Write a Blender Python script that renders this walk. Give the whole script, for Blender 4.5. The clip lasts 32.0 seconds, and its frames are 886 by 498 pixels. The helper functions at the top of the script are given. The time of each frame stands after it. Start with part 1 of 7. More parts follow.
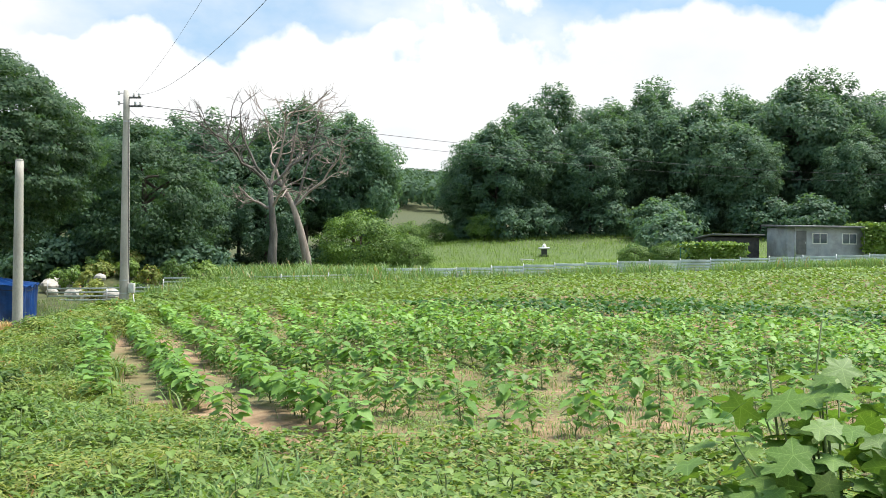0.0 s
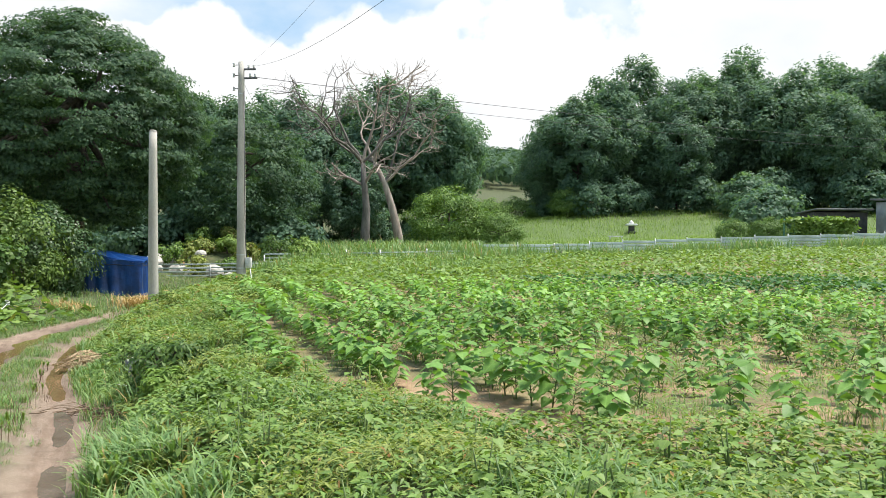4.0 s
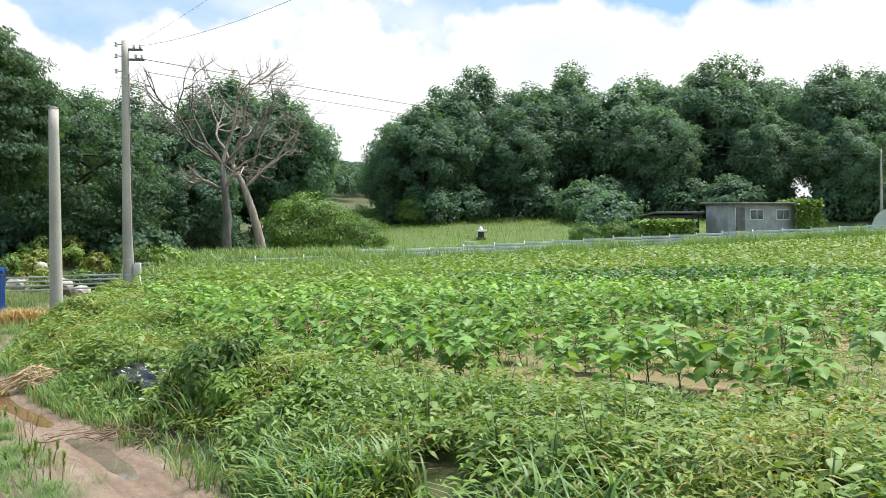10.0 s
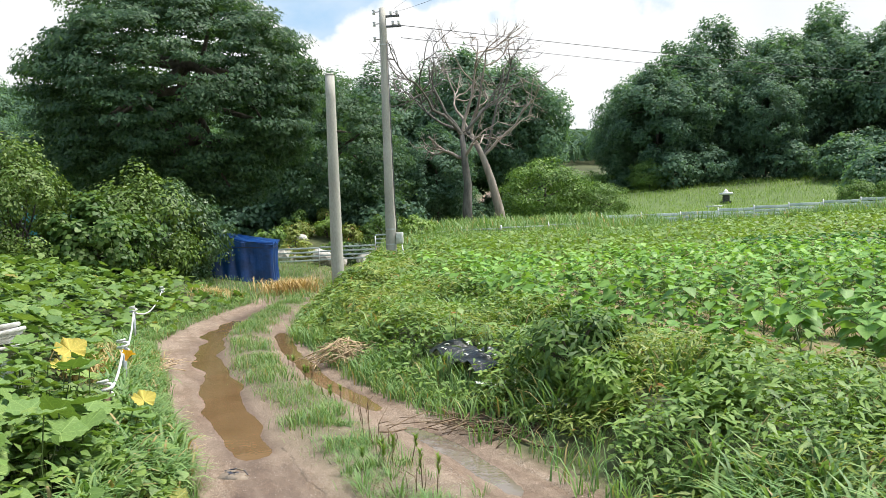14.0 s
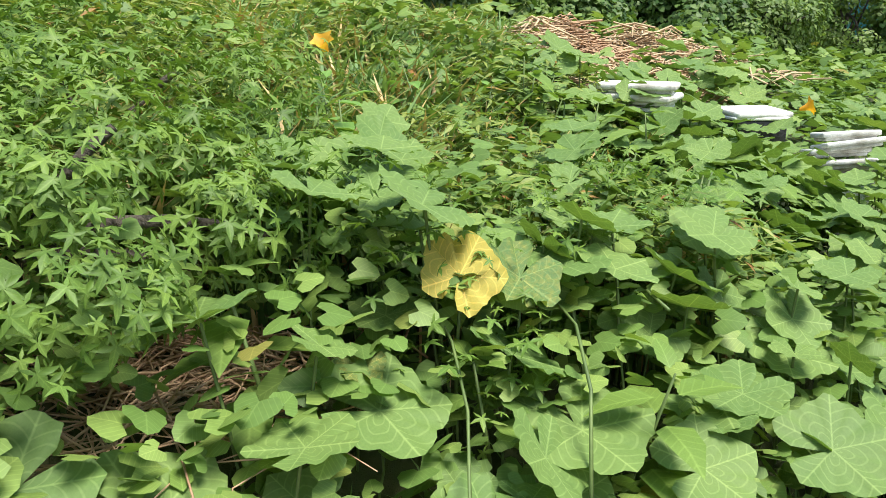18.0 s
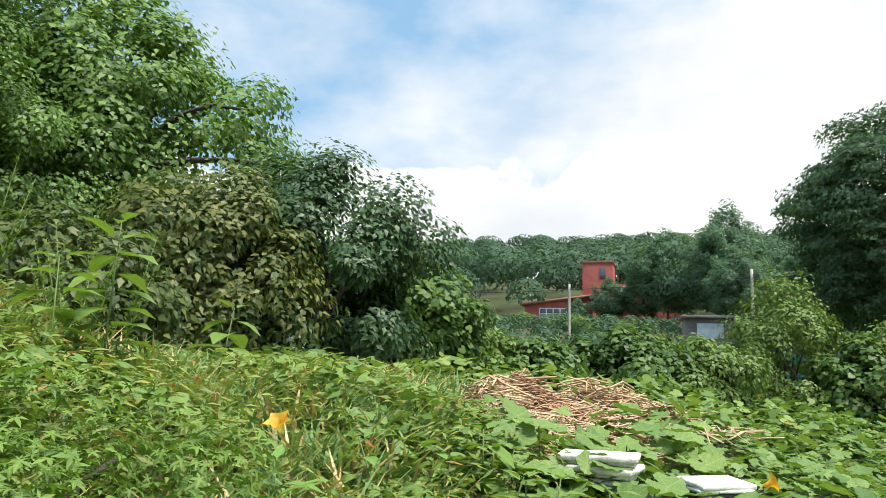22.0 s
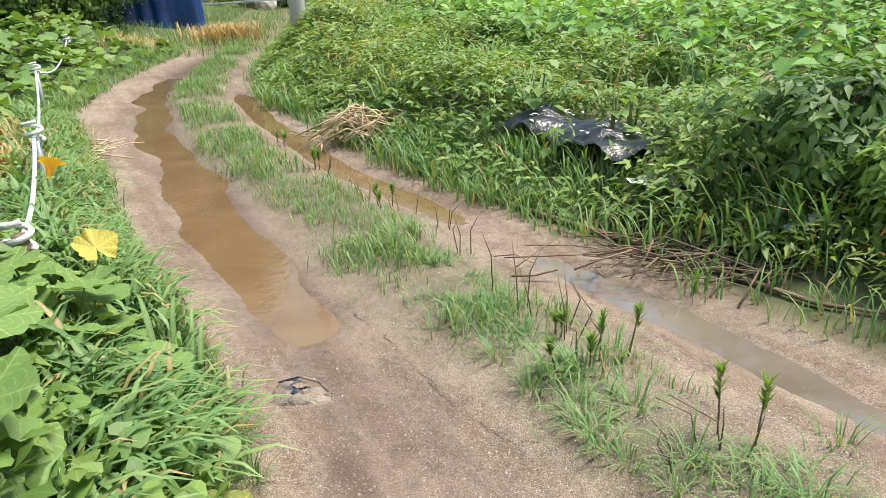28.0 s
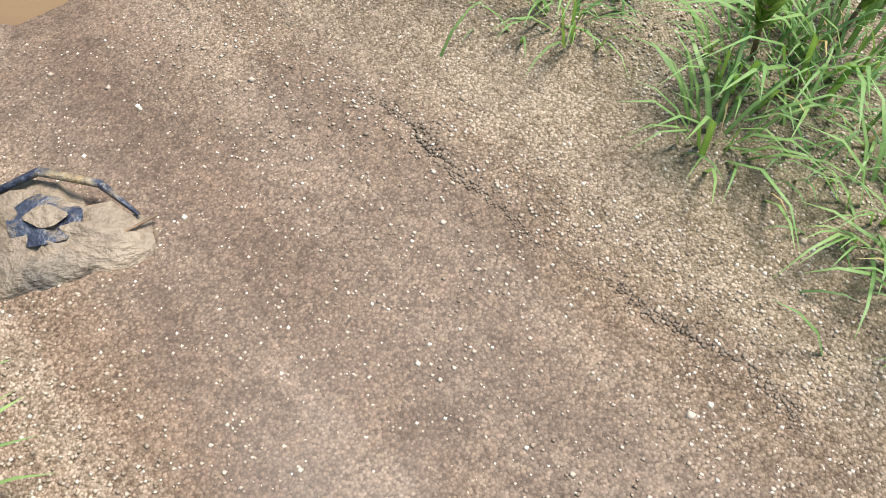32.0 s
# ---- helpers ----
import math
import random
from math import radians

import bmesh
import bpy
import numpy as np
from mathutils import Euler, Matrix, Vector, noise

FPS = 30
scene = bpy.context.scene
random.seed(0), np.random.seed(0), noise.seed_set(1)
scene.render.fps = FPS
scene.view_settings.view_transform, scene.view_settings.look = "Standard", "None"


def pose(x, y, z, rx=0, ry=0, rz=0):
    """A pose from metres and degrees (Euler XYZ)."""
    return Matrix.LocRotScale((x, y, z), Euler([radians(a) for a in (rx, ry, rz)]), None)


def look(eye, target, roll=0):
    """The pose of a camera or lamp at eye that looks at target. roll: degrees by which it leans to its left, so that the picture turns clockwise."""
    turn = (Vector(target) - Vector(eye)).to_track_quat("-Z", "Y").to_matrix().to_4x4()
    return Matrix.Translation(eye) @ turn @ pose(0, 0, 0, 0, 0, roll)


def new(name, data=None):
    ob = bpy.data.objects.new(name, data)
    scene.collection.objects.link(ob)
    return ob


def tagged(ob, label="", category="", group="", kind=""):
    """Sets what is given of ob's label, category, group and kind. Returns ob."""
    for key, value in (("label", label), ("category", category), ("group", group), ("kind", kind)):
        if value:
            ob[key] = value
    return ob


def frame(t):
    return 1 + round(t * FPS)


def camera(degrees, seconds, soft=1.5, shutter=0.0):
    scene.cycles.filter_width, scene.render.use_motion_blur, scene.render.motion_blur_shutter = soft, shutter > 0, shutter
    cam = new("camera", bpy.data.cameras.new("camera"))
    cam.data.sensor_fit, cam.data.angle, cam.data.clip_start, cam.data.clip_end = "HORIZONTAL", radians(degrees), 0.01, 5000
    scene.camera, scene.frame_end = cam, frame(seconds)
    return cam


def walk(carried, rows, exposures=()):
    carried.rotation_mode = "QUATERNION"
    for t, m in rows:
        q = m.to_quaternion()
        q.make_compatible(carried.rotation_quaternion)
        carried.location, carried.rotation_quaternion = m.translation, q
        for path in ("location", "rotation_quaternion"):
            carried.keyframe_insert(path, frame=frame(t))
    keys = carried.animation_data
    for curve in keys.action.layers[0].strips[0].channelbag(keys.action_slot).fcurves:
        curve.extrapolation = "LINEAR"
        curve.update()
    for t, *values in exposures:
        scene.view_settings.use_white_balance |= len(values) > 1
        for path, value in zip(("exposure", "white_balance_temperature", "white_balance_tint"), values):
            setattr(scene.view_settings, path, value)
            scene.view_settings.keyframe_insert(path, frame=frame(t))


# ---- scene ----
cam = camera(59.2, 32.0, soft=0.8)
PATH = [
    (0.0, (0.003, 0.002, 2.482), (0.003, 10.001, 2.571), 0.45),
    (0.5, (-0.194, 0.156, 2.468), (-0.413, 10.153, 2.575), -1.37),
    (1.0, (-0.403, 0.237, 2.425), (-0.678, 10.233, 2.482), -0.51),
    (1.5, (-0.673, 0.316, 2.401), (-1.047, 10.307, 2.223), -1.78),
    (2.0, (-0.917, 0.421, 2.374), (-1.824, 10.376, 2.105), -1.34),
    (2.5, (-1.149, 0.510, 2.367), (-2.116, 10.461, 2.174), -0.48),
    (3.0, (-1.413, 0.624, 2.346), (-2.293, 10.582, 2.095), -1.11),
    (3.5, (-1.645, 0.822, 2.315), (-2.508, 10.781, 2.069), -1.54),
    (4.0, (-1.884, 0.927, 2.296), (-2.715, 10.891, 2.109), 0.31),
    (4.5, (-2.151, 1.046, 2.269), (-2.903, 11.015, 2.044), 0.28),
    (6.5, (-3.260, 1.421, 1.993), (-3.605, 11.415, 1.952), 0.34),
    (7.0, (-3.589, 1.429, 1.967), (-4.057, 11.418, 1.963), 0.73),
    (7.5, (-3.880, 1.504, 1.931), (-4.443, 11.489, 1.905), 0.68),
    (8.0, (-4.149, 1.608, 1.919), (-4.446, 11.603, 1.971), -0.25),
    (8.5, (-4.432, 1.729, 1.885), (-4.559, 11.728, 1.874), -0.89),
    (9.0, (-4.662, 1.952, 1.851), (-4.186, 11.941, 1.811), -0.86),
    (9.5, (-4.863, 2.121, 1.853), (-4.213, 12.100, 1.807), -0.52),
    (10.0, (-5.005, 2.351, 1.835), (-3.550, 12.244, 1.802), -0.78),
    (10.5, (-5.121, 2.605, 1.828), (-3.430, 12.460, 1.915), -0.96),
    (11.0, (-5.271, 2.838, 1.820), (-3.162, 12.612, 1.931), -1.54),
    (11.5, (-5.411, 3.024, 1.811), (-3.516, 12.842, 1.981), -1.28),
    (12.0, (-5.554, 3.220, 1.795), (-4.541, 13.167, 1.976), -1.67),
    (12.5, (-5.744, 3.309, 1.789), (-5.196, 13.293, 1.922), -2.23),
    (13.0, (-5.914, 3.554, 1.783), (-5.885, 13.554, 1.884), -2.44),
    (13.5, (-6.074, 3.759, 1.759), (-6.758, 13.735, 1.813), -1.42),
    (14.0, (-6.275, 3.937, 1.739), (-7.621, 13.839, 1.387), -2.12),
    (14.5, (-6.435, 4.108, 1.706), (-8.715, 13.804, 0.819), -1.53),
    (15.0, (-6.601, 4.223, 1.683), (-10.576, 13.263, 0.107), -1.05),
    (15.5, (-6.786, 4.292, 1.654), (-11.787, 12.747, -0.214), -2.04),
    (17.5, (-7.435, 4.842, 1.639), (-14.946, 10.800, -1.204), -1.18),
    (18.0, (-7.494, 4.890, 1.644), (-15.949, 9.505, -1.043), 0.30),
    (18.5, (-7.550, 4.887, 1.669), (-16.418, 8.998, -0.440), 0.66),
    (19.0, (-7.567, 4.888, 1.687), (-16.781, 8.488, 0.217), 1.21),
    (19.5, (-7.581, 4.889, 1.714), (-16.885, 8.428, 0.757), 2.06),
    (20.0, (-7.581, 4.887, 1.746), (-16.917, 8.465, 1.583), 2.01),
    (20.5, (-7.578, 4.888, 1.783), (-16.837, 8.594, 2.519), 2.52),
    (21.0, (-7.574, 4.895, 1.812), (-16.660, 8.875, 3.078), 1.98),
    (21.5, (-7.576, 4.909, 1.825), (-16.287, 9.588, 3.316), 1.50),
    (22.0, (-7.578, 4.920, 1.830), (-16.019, 10.074, 3.311), 1.57),
    (22.5, (-7.570, 4.936, 1.834), (-15.488, 10.852, 3.351), 1.14),
    (23.0, (-7.551, 4.945, 1.831), (-14.944, 11.496, 3.386), 0.76),
    (23.5, (-7.544, 4.970, 1.834), (-14.277, 12.198, 3.389), 0.35),
    (24.0, (-7.528, 4.983, 1.831), (-13.709, 12.684, 3.408), 0.02),
    (24.5, (-7.508, 5.062, 1.821), (-12.701, 13.466, 3.372), -0.60),
    (25.0, (-7.523, 5.187, 1.799), (-11.607, 14.198, 3.255), 0.02),
    (25.5, (-7.556, 5.265, 1.803), (-10.880, 14.582, 3.265), -0.46),
    (27.5, (-7.771, 6.291, 1.627), (-8.417, 16.185, 0.329), -2.30),
    (28.0, (-7.789, 6.497, 1.516), (-8.232, 15.854, -1.984), -2.48),
    (28.5, (-7.863, 6.715, 1.383), (-7.371, 15.074, -4.084), -1.69),
    (29.0, (-7.916, 6.909, 1.287), (-6.941, 14.530, -5.113), 0.12),
    (29.5, (-7.926, 7.197, 1.212), (-6.823, 14.363, -5.675), 0.54),
    (30.0, (-7.980, 7.430, 1.163), (-6.690, 14.143, -6.136), 1.61),
    (30.5, (-8.003, 7.696, 1.095), (-6.303, 13.539, -6.841), 4.58),
    (31.0, (-8.006, 7.941, 1.007), (-6.521, 13.396, -7.242), 3.96),
    (31.5, (-8.044, 8.117, 0.932), (-6.803, 13.605, -7.335), 0.29),
    (32.0, (-8.083, 8.312, 0.886), (-6.985, 13.315, -7.703), -0.48),
]
walk(cam, [(t, look(eye, target, roll)) for t, eye, target, roll in PATH],
     exposures=[(0.0, 0.7), (14.0, 0.7), (15.0, 0.8), (17.0, 0.8), (18.0, 0.74), (19.5, 0.66), (25.5, 0.66), (28.0, 0.8), (32.0, 0.76)])

# ---- world, sun ----
SUN_EL, SUN_AZ = 66, 70          # degrees above the horizon, clockwise from +y
world = bpy.data.worlds.new("sky")
scene.world = world
world.use_nodes = True
wn, wl = world.node_tree.nodes, world.node_tree.links
wn.clear()
w_out = wn.new("ShaderNodeOutputWorld")
w_bg = wn.new("ShaderNodeBackground")
w_sky = wn.new("ShaderNodeTexSky")
w_sky.sky_type = "NISHITA"
w_sky.sun_disc = False
w_sky.sun_elevation, w_sky.sun_rotation = radians(SUN_EL), radians(SUN_AZ)
w_sky.air_density, w_sky.dust_density, w_sky.ozone_density = 1.0, 1.2, 1.0
w_bg.inputs["Strength"].default_value = 0.12
w_tc = wn.new("ShaderNodeTexCoord")
w_map = wn.new("ShaderNodeMapping")
w_map.inputs["Scale"].default_value = (1.0, 1.0, 1.9)
w_map.inputs["Location"].default_value = (0.35, 0.2, 0.1)
wl.new(w_tc.outputs["Generated"], w_map.inputs["Vector"])
w_n1 = wn.new("ShaderNodeTexNoise")
w_n1.inputs["Scale"].default_value, w_n1.inputs["Detail"].default_value, w_n1.inputs["Roughness"].default_value = 1.7, 9.0, 0.52
wl.new(w_map.outputs["Vector"], w_n1.inputs["Vector"])
w_r1 = wn.new("ShaderNodeValToRGB")
w_r1.color_ramp.elements[0].position, w_r1.color_ramp.elements[1].position = 0.44, 0.6
w_sep = wn.new("ShaderNodeSeparateXYZ")
wl.new(w_tc.outputs["Generated"], w_sep.inputs[0])
w_low = wn.new("ShaderNodeMath")          # a little more cloud towards the horizon
w_low.operation = "MULTIPLY_ADD"
w_low.inputs[1].default_value, w_low.inputs[2].default_value = -0.1, 0.03
wl.new(w_sep.outputs["Z"], w_low.inputs[0])
w_sum = wn.new("ShaderNodeMath")
w_sum.operation = "ADD"
wl.new(w_n1.outputs["Fac"], w_sum.inputs[0])
wl.new(w_low.outputs[0], w_sum.inputs[1])
wl.new(w_sum.outputs[0], w_r1.inputs["Fac"])
w_n2 = wn.new("ShaderNodeTexNoise")
w_n2.inputs["Scale"].default_value, w_n2.inputs["Detail"].default_value = 4.0, 6.0
wl.new(w_map.outputs["Vector"], w_n2.inputs["Vector"])
w_r2 = wn.new("ShaderNodeValToRGB")
w_r2.color_ramp.elements[0].position, w_r2.color_ramp.elements[0].color = 0.25, (4.5, 4.75, 5.0, 1)
w_r2.color_ramp.elements[1].position, w_r2.color_ramp.elements[1].color = 0.55, (5.7, 5.75, 5.8, 1)
wl.new(w_n2.outputs["Fac"], w_r2.inputs["Fac"])
w_lift = wn.new("ShaderNodeMix")
w_lift.data_type, w_lift.blend_type = "RGBA", "MIX"
w_lift.inputs["Factor"].default_value = 0.75
w_lift.inputs["B"].default_value = (1.9, 3.4, 4.9, 1)
wl.new(w_sky.outputs["Color"], w_lift.inputs["A"])
w_n3 = wn.new("ShaderNodeTexNoise")          # heaped clouds standing on the horizon
w_n3.inputs["Scale"].default_value, w_n3.inputs["Detail"].default_value, w_n3.inputs["Roughness"].default_value = 4.6, 8.0, 0.5
wl.new(w_tc.outputs["Generated"], w_n3.inputs["Vector"])
w_top = wn.new("ShaderNodeMath")
w_top.operation = "MULTIPLY_ADD"
w_top.inputs[1].default_value, w_top.inputs[2].default_value = 0.42, 0.075
wl.new(w_n3.outputs["Fac"], w_top.inputs[0])
w_heap = wn.new("ShaderNodeMath")
w_heap.operation = "SUBTRACT"
wl.new(w_top.outputs[0], w_heap.inputs[0])
wl.new(w_sep.outputs["Z"], w_heap.inputs[1])
w_r3 = wn.new("ShaderNodeValToRGB")
w_r3.color_ramp.elements[0].position, w_r3.color_ramp.elements[1].position = 0.0, 0.022
wl.new(w_heap.outputs[0], w_r3.inputs["Fac"])
w_any = wn.new("ShaderNodeMath")
w_any.operation = "MAXIMUM"
wl.new(w_r1.outputs["Color"], w_any.inputs[0])
wl.new(w_r3.outputs["Color"], w_any.inputs[1])
w_mix = wn.new("ShaderNodeMix")
w_mix.data_type = "RGBA"
wl.new(w_any.outputs[0], w_mix.inputs["Factor"])
wl.new(w_lift.outputs["Result"], w_mix.inputs["A"])
wl.new(w_r2.outputs["Color"], w_mix.inputs["B"])
wl.new(w_mix.outputs["Result"], w_bg.inputs["Color"])
wl.new(w_bg.outputs["Background"], w_out.inputs["Surface"])

sun = new("sun", bpy.data.lights.new("sun", "SUN"))
sun.data.energy, sun.data.angle, sun.data.color = 4.7, radians(24), (1.0, 0.95, 0.87)
sd = Vector((math.sin(radians(SUN_AZ)) * math.cos(radians(SUN_EL)), math.cos(radians(SUN_AZ)) * math.cos(radians(SUN_EL)), math.sin(radians(SUN_EL))))
sun.matrix_world = look(tuple(sd * 60), (0, 0, 0))
scene.view_settings.exposure = 0.7

# ---- materials ----


def material(name, rough=0.8, metal=0.0):
    m = bpy.data.materials.new(name)
    m.use_nodes = True
    b = m.node_tree.nodes["Principled BSDF"]
    b.inputs["Roughness"].default_value, b.inputs["Metallic"].default_value = rough, metal
    return m, m.node_tree.nodes, m.node_tree.links, b


def noise_tex(n, l, vec, scale, detail=5.0, rough=0.55):
    x = n.new("ShaderNodeTexNoise")
    x.inputs["Scale"].default_value, x.inputs["Detail"].default_value, x.inputs["Roughness"].default_value = scale, detail, rough
    l.new(vec, x.inputs["Vector"])
    return x


def ramp(n, l, fac, stops):
    r = n.new("ShaderNodeValToRGB")
    els = r.color_ramp.elements
    while len(els) < len(stops):
        els.new(0.5)
    for e, (p, c) in zip(els, stops):
        e.position, e.color = p, (*c, 1)
    l.new(fac, r.inputs["Fac"])
    return r


def mix_rgb(n, l, fac, a, b, mode="MIX"):
    x = n.new("ShaderNodeMix")
    x.data_type, x.blend_type = "RGBA", mode
    for v, k in ((fac, "Factor"), (a, "A"), (b, "B")):
        if isinstance(v, (int, float)):
            x.inputs[k].default_value = v
        elif isinstance(v, tuple):
            x.inputs[k].default_value = (*v, 1)
        else:
            l.new(v, x.inputs[k])
    return x.outputs["Result"]


def surface(name, a, b, rough=0.8, metal=0.0, scale=6.0, bump=0.3, fine=60.0, stain=None, stretch=None):
    """A worn surface: two colours by coarse noise, a fine grain, relief."""
    m, n, l, p = material(name, rough, metal)
    tc = n.new("ShaderNodeTexCoord")
    vec = tc.outputs["Object"]
    if stretch:
        mp = n.new("ShaderNodeMapping")
        mp.inputs["Scale"].default_value = stretch
        l.new(vec, mp.inputs["Vector"])
        vec = mp.outputs["Vector"]
    n1, n2 = noise_tex(n, l, vec, scale), noise_tex(n, l, vec, fine, 3.0)
    c = ramp(n, l, n1.outputs["Fac"], [(0.35, a), (0.65, b)]).outputs["Color"]
    c = mix_rgb(n, l, 0.35, c, ramp(n, l, n2.outputs["Fac"], [(0.3, (0.55, 0.55, 0.55)), (0.7, (1.2, 1.2, 1.2))]).outputs["Color"], "MULTIPLY")
    if stain:
        n3 = noise_tex(n, l, vec, scale * 0.35, 7.0, 0.65)
        r3 = ramp(n, l, n3.outputs["Fac"], [(0.5, (0, 0, 0)), (0.68, (1, 1, 1))])
        c = mix_rgb(n, l, r3.outputs["Color"], c, stain)
    l.new(c, p.inputs["Base Color"])
    bp = n.new("ShaderNodeBump")
    bp.inputs["Strength"].default_value, bp.inputs["Distance"].default_value = bump, 0.02
    l.new(n2.outputs["Fac"], bp.inputs["Height"])
    l.new(bp.outputs["Normal"], p.inputs["Normal"])
    return m


def foliage(name, dark, mid, light, rough=0.5, trans=0.3, odd=None, odd_at=0.93, patch=0.6, palmate=False):
    """Leaves: a colour of its own for each leaf, drifting over the plant, some light passing through."""
    m, n, l, p = material(name, rough)
    geo = n.new("ShaderNodeNewGeometry")
    info = n.new("ShaderNodeObjectInfo")
    tc = n.new("ShaderNodeTexCoord")
    drift = noise_tex(n, l, tc.outputs["Object"], patch, 3.0)
    s = n.new("ShaderNodeMath")
    s.operation = "MULTIPLY_ADD"
    s.inputs[1].default_value, s.inputs[2].default_value = 0.55, -0.03
    l.new(geo.outputs["Random Per Island"], s.inputs[0])
    s2 = n.new("ShaderNodeMath")
    s2.operation = "MULTIPLY_ADD"
    s2.inputs[1].default_value = 0.5
    l.new(drift.outputs["Fac"], s2.inputs[0])
    l.new(s.outputs[0], s2.inputs[2])
    s3 = n.new("ShaderNodeMath")
    s3.operation = "MULTIPLY_ADD"
    s3.inputs[1].default_value = 0.2
    l.new(info.outputs["Random"], s3.inputs[0])
    l.new(s2.outputs[0], s3.inputs[2])
    c = ramp(n, l, s3.outputs[0], [(0.1, dark), (0.5, mid), (0.95, light)]).outputs["Color"]
    if odd:
        o = ramp(n, l, geo.outputs["Random Per Island"], [(odd_at, (0, 0, 0)), (min(odd_at + 0.03, 0.999), (1, 1, 1))])
        c = mix_rgb(n, l, o.outputs["Color"], c, odd)
    vein = noise_tex(n, l, tc.outputs["Object"], 45.0, 2.0)
    c = mix_rgb(n, l, 0.3, c, ramp(n, l, vein.outputs["Fac"], [(0.3, (0.7, 0.7, 0.7)), (0.7, (1.15, 1.15, 1.15))]).outputs["Color"], "MULTIPLY")
    la = n.new("ShaderNodeAttribute")
    la.attribute_name = "leaf"
    sp = n.new("ShaderNodeSeparateXYZ")
    l.new(la.outputs["Vector"], sp.inputs[0])

    def calc(op, a, b=0.0, d=0.0):
        q = n.new("ShaderNodeMath")
        q.operation = op
        for k, v in enumerate((a, b, d)):
            if isinstance(v, (int, float)):
                q.inputs[k].default_value = v
            else:
                l.new(v, q.inputs[k])
        return q.outputs[0]
    if palmate:
        yy = calc("SUBTRACT", sp.outputs["Y"], 0.42)
        ang = calc("ARCTAN2", sp.outputs["X"], yy)
        rad = calc("SQRT", calc("ADD", calc("MULTIPLY", yy, yy), calc("MULTIPLY", sp.outputs["X"], sp.outputs["X"])))
        d1 = calc("MULTIPLY", calc("ABSOLUTE", calc("SINE", calc("MULTIPLY", ang, 2.5))), rad)
        side = calc("SINE", calc("ADD", calc("MULTIPLY", rad, 60.0), calc("MULTIPLY", calc("ABSOLUTE", calc("SINE", calc("MULTIPLY", ang, 2.5))), -9.0)))
    else:
        ax = calc("ABSOLUTE", sp.outputs["X"])
        d1 = calc("ADD", ax, 0.004)
        side = calc("SINE", calc("MULTIPLY", calc("SUBTRACT", sp.outputs["Y"], ax), 42.0))
    rib = ramp(n, l, d1, [(0.0, (1, 1, 1)), (0.03, (0, 0, 0))]).outputs["Color"]
    vn = ramp(n, l, side, [(0.72, (0, 0, 0)), (1.0, (0.45, 0.45, 0.45))]).outputs["Color"]
    c = mix_rgb(n, l, mix_rgb(n, l, 1.0, rib, vn, "ADD"), c, mix_rgb(n, l, 1.0, c, (1.75, 1.55, 1.8) if palmate else (1.45, 1.35, 1.5), "MULTIPLY"))
    l.new(c, p.inputs["Base Color"])
    p.inputs["Specular IOR Level"].default_value = 0.3
    tr = n.new("ShaderNodeBsdfTranslucent")
    l.new(mix_rgb(n, l, 1.0, c, (1.25, 1.3, 0.55), "MULTIPLY"), tr.inputs["Color"])
    mx = n.new("ShaderNodeMixShader")
    mx.inputs[0].default_value = trans
    l.new(p.outputs[0], mx.inputs[1])
    l.new(tr.outputs[0], mx.inputs[2])
    l.new(mx.outputs[0], n["Material Output"].inputs["Surface"])
    return m


M = {}
M["crop"] = foliage("crop_leaf", (0.068, 0.145, 0.03), (0.145, 0.285, 0.058), (0.23, 0.39, 0.09))
M["bean"] = foliage("bean_leaf", (0.072, 0.13, 0.028), (0.144, 0.24, 0.049), (0.228, 0.33, 0.07))
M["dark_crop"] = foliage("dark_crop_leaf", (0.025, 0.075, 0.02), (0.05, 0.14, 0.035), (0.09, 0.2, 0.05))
M["weed"] = foliage("weed_leaf", (0.0684, 0.123, 0.0354), (0.146, 0.247, 0.0589), (0.256, 0.352, 0.0884), odd=(0.27, 0.23, 0.06), odd_at=0.98)
M["weed_yellow"] = foliage("yellowish_weed_leaf", (0.09, 0.14, 0.036), (0.192, 0.252, 0.054), (0.31, 0.345, 0.09), odd=(0.3, 0.15, 0.05), odd_at=0.955)
M["weed_dark"] = foliage("dark_weed_leaf", (0.06, 0.104, 0.0257), (0.111, 0.189, 0.041), (0.188, 0.261, 0.0585))
M["grass"] = foliage("grass_blade", (0.05, 0.11, 0.034), (0.112, 0.21, 0.066), (0.205, 0.3, 0.1), odd=(0.32, 0.25, 0.11), odd_at=0.93)
M["dry_grass"] = foliage("dry_grass", (0.25, 0.18, 0.07), (0.38, 0.28, 0.11), (0.45, 0.35, 0.16), trans=0.15)
M["pumpkin"] = foliage("pumpkin_leaf", (0.06, 0.118, 0.034), (0.122, 0.212, 0.057), (0.215, 0.308, 0.082), rough=0.6, trans=0.25, patch=1.5, palmate=True)
M["pumpkin_yellow"] = foliage("withered_pumpkin_leaf", (0.25, 0.14, 0.04), (0.5, 0.4, 0.08), (0.42, 0.4, 0.1), rough=0.7, patch=20.0, palmate=True)
M["pumpkin_half"] = foliage("yellowing_pumpkin_leaf", (0.3, 0.2, 0.05), (0.11, 0.2, 0.06), (0.45, 0.36, 0.07), rough=0.65, patch=14.0, palmate=True)
M["cut_leaf"] = foliage("cut_leaf_weed", (0.055, 0.11, 0.022), (0.118, 0.21, 0.038), (0.2, 0.305, 0.058))
M["mallow"] = foliage("lobed_leaf", (0.0607, 0.121, 0.03), (0.122, 0.224, 0.048), (0.202, 0.31, 0.072), palmate=True)
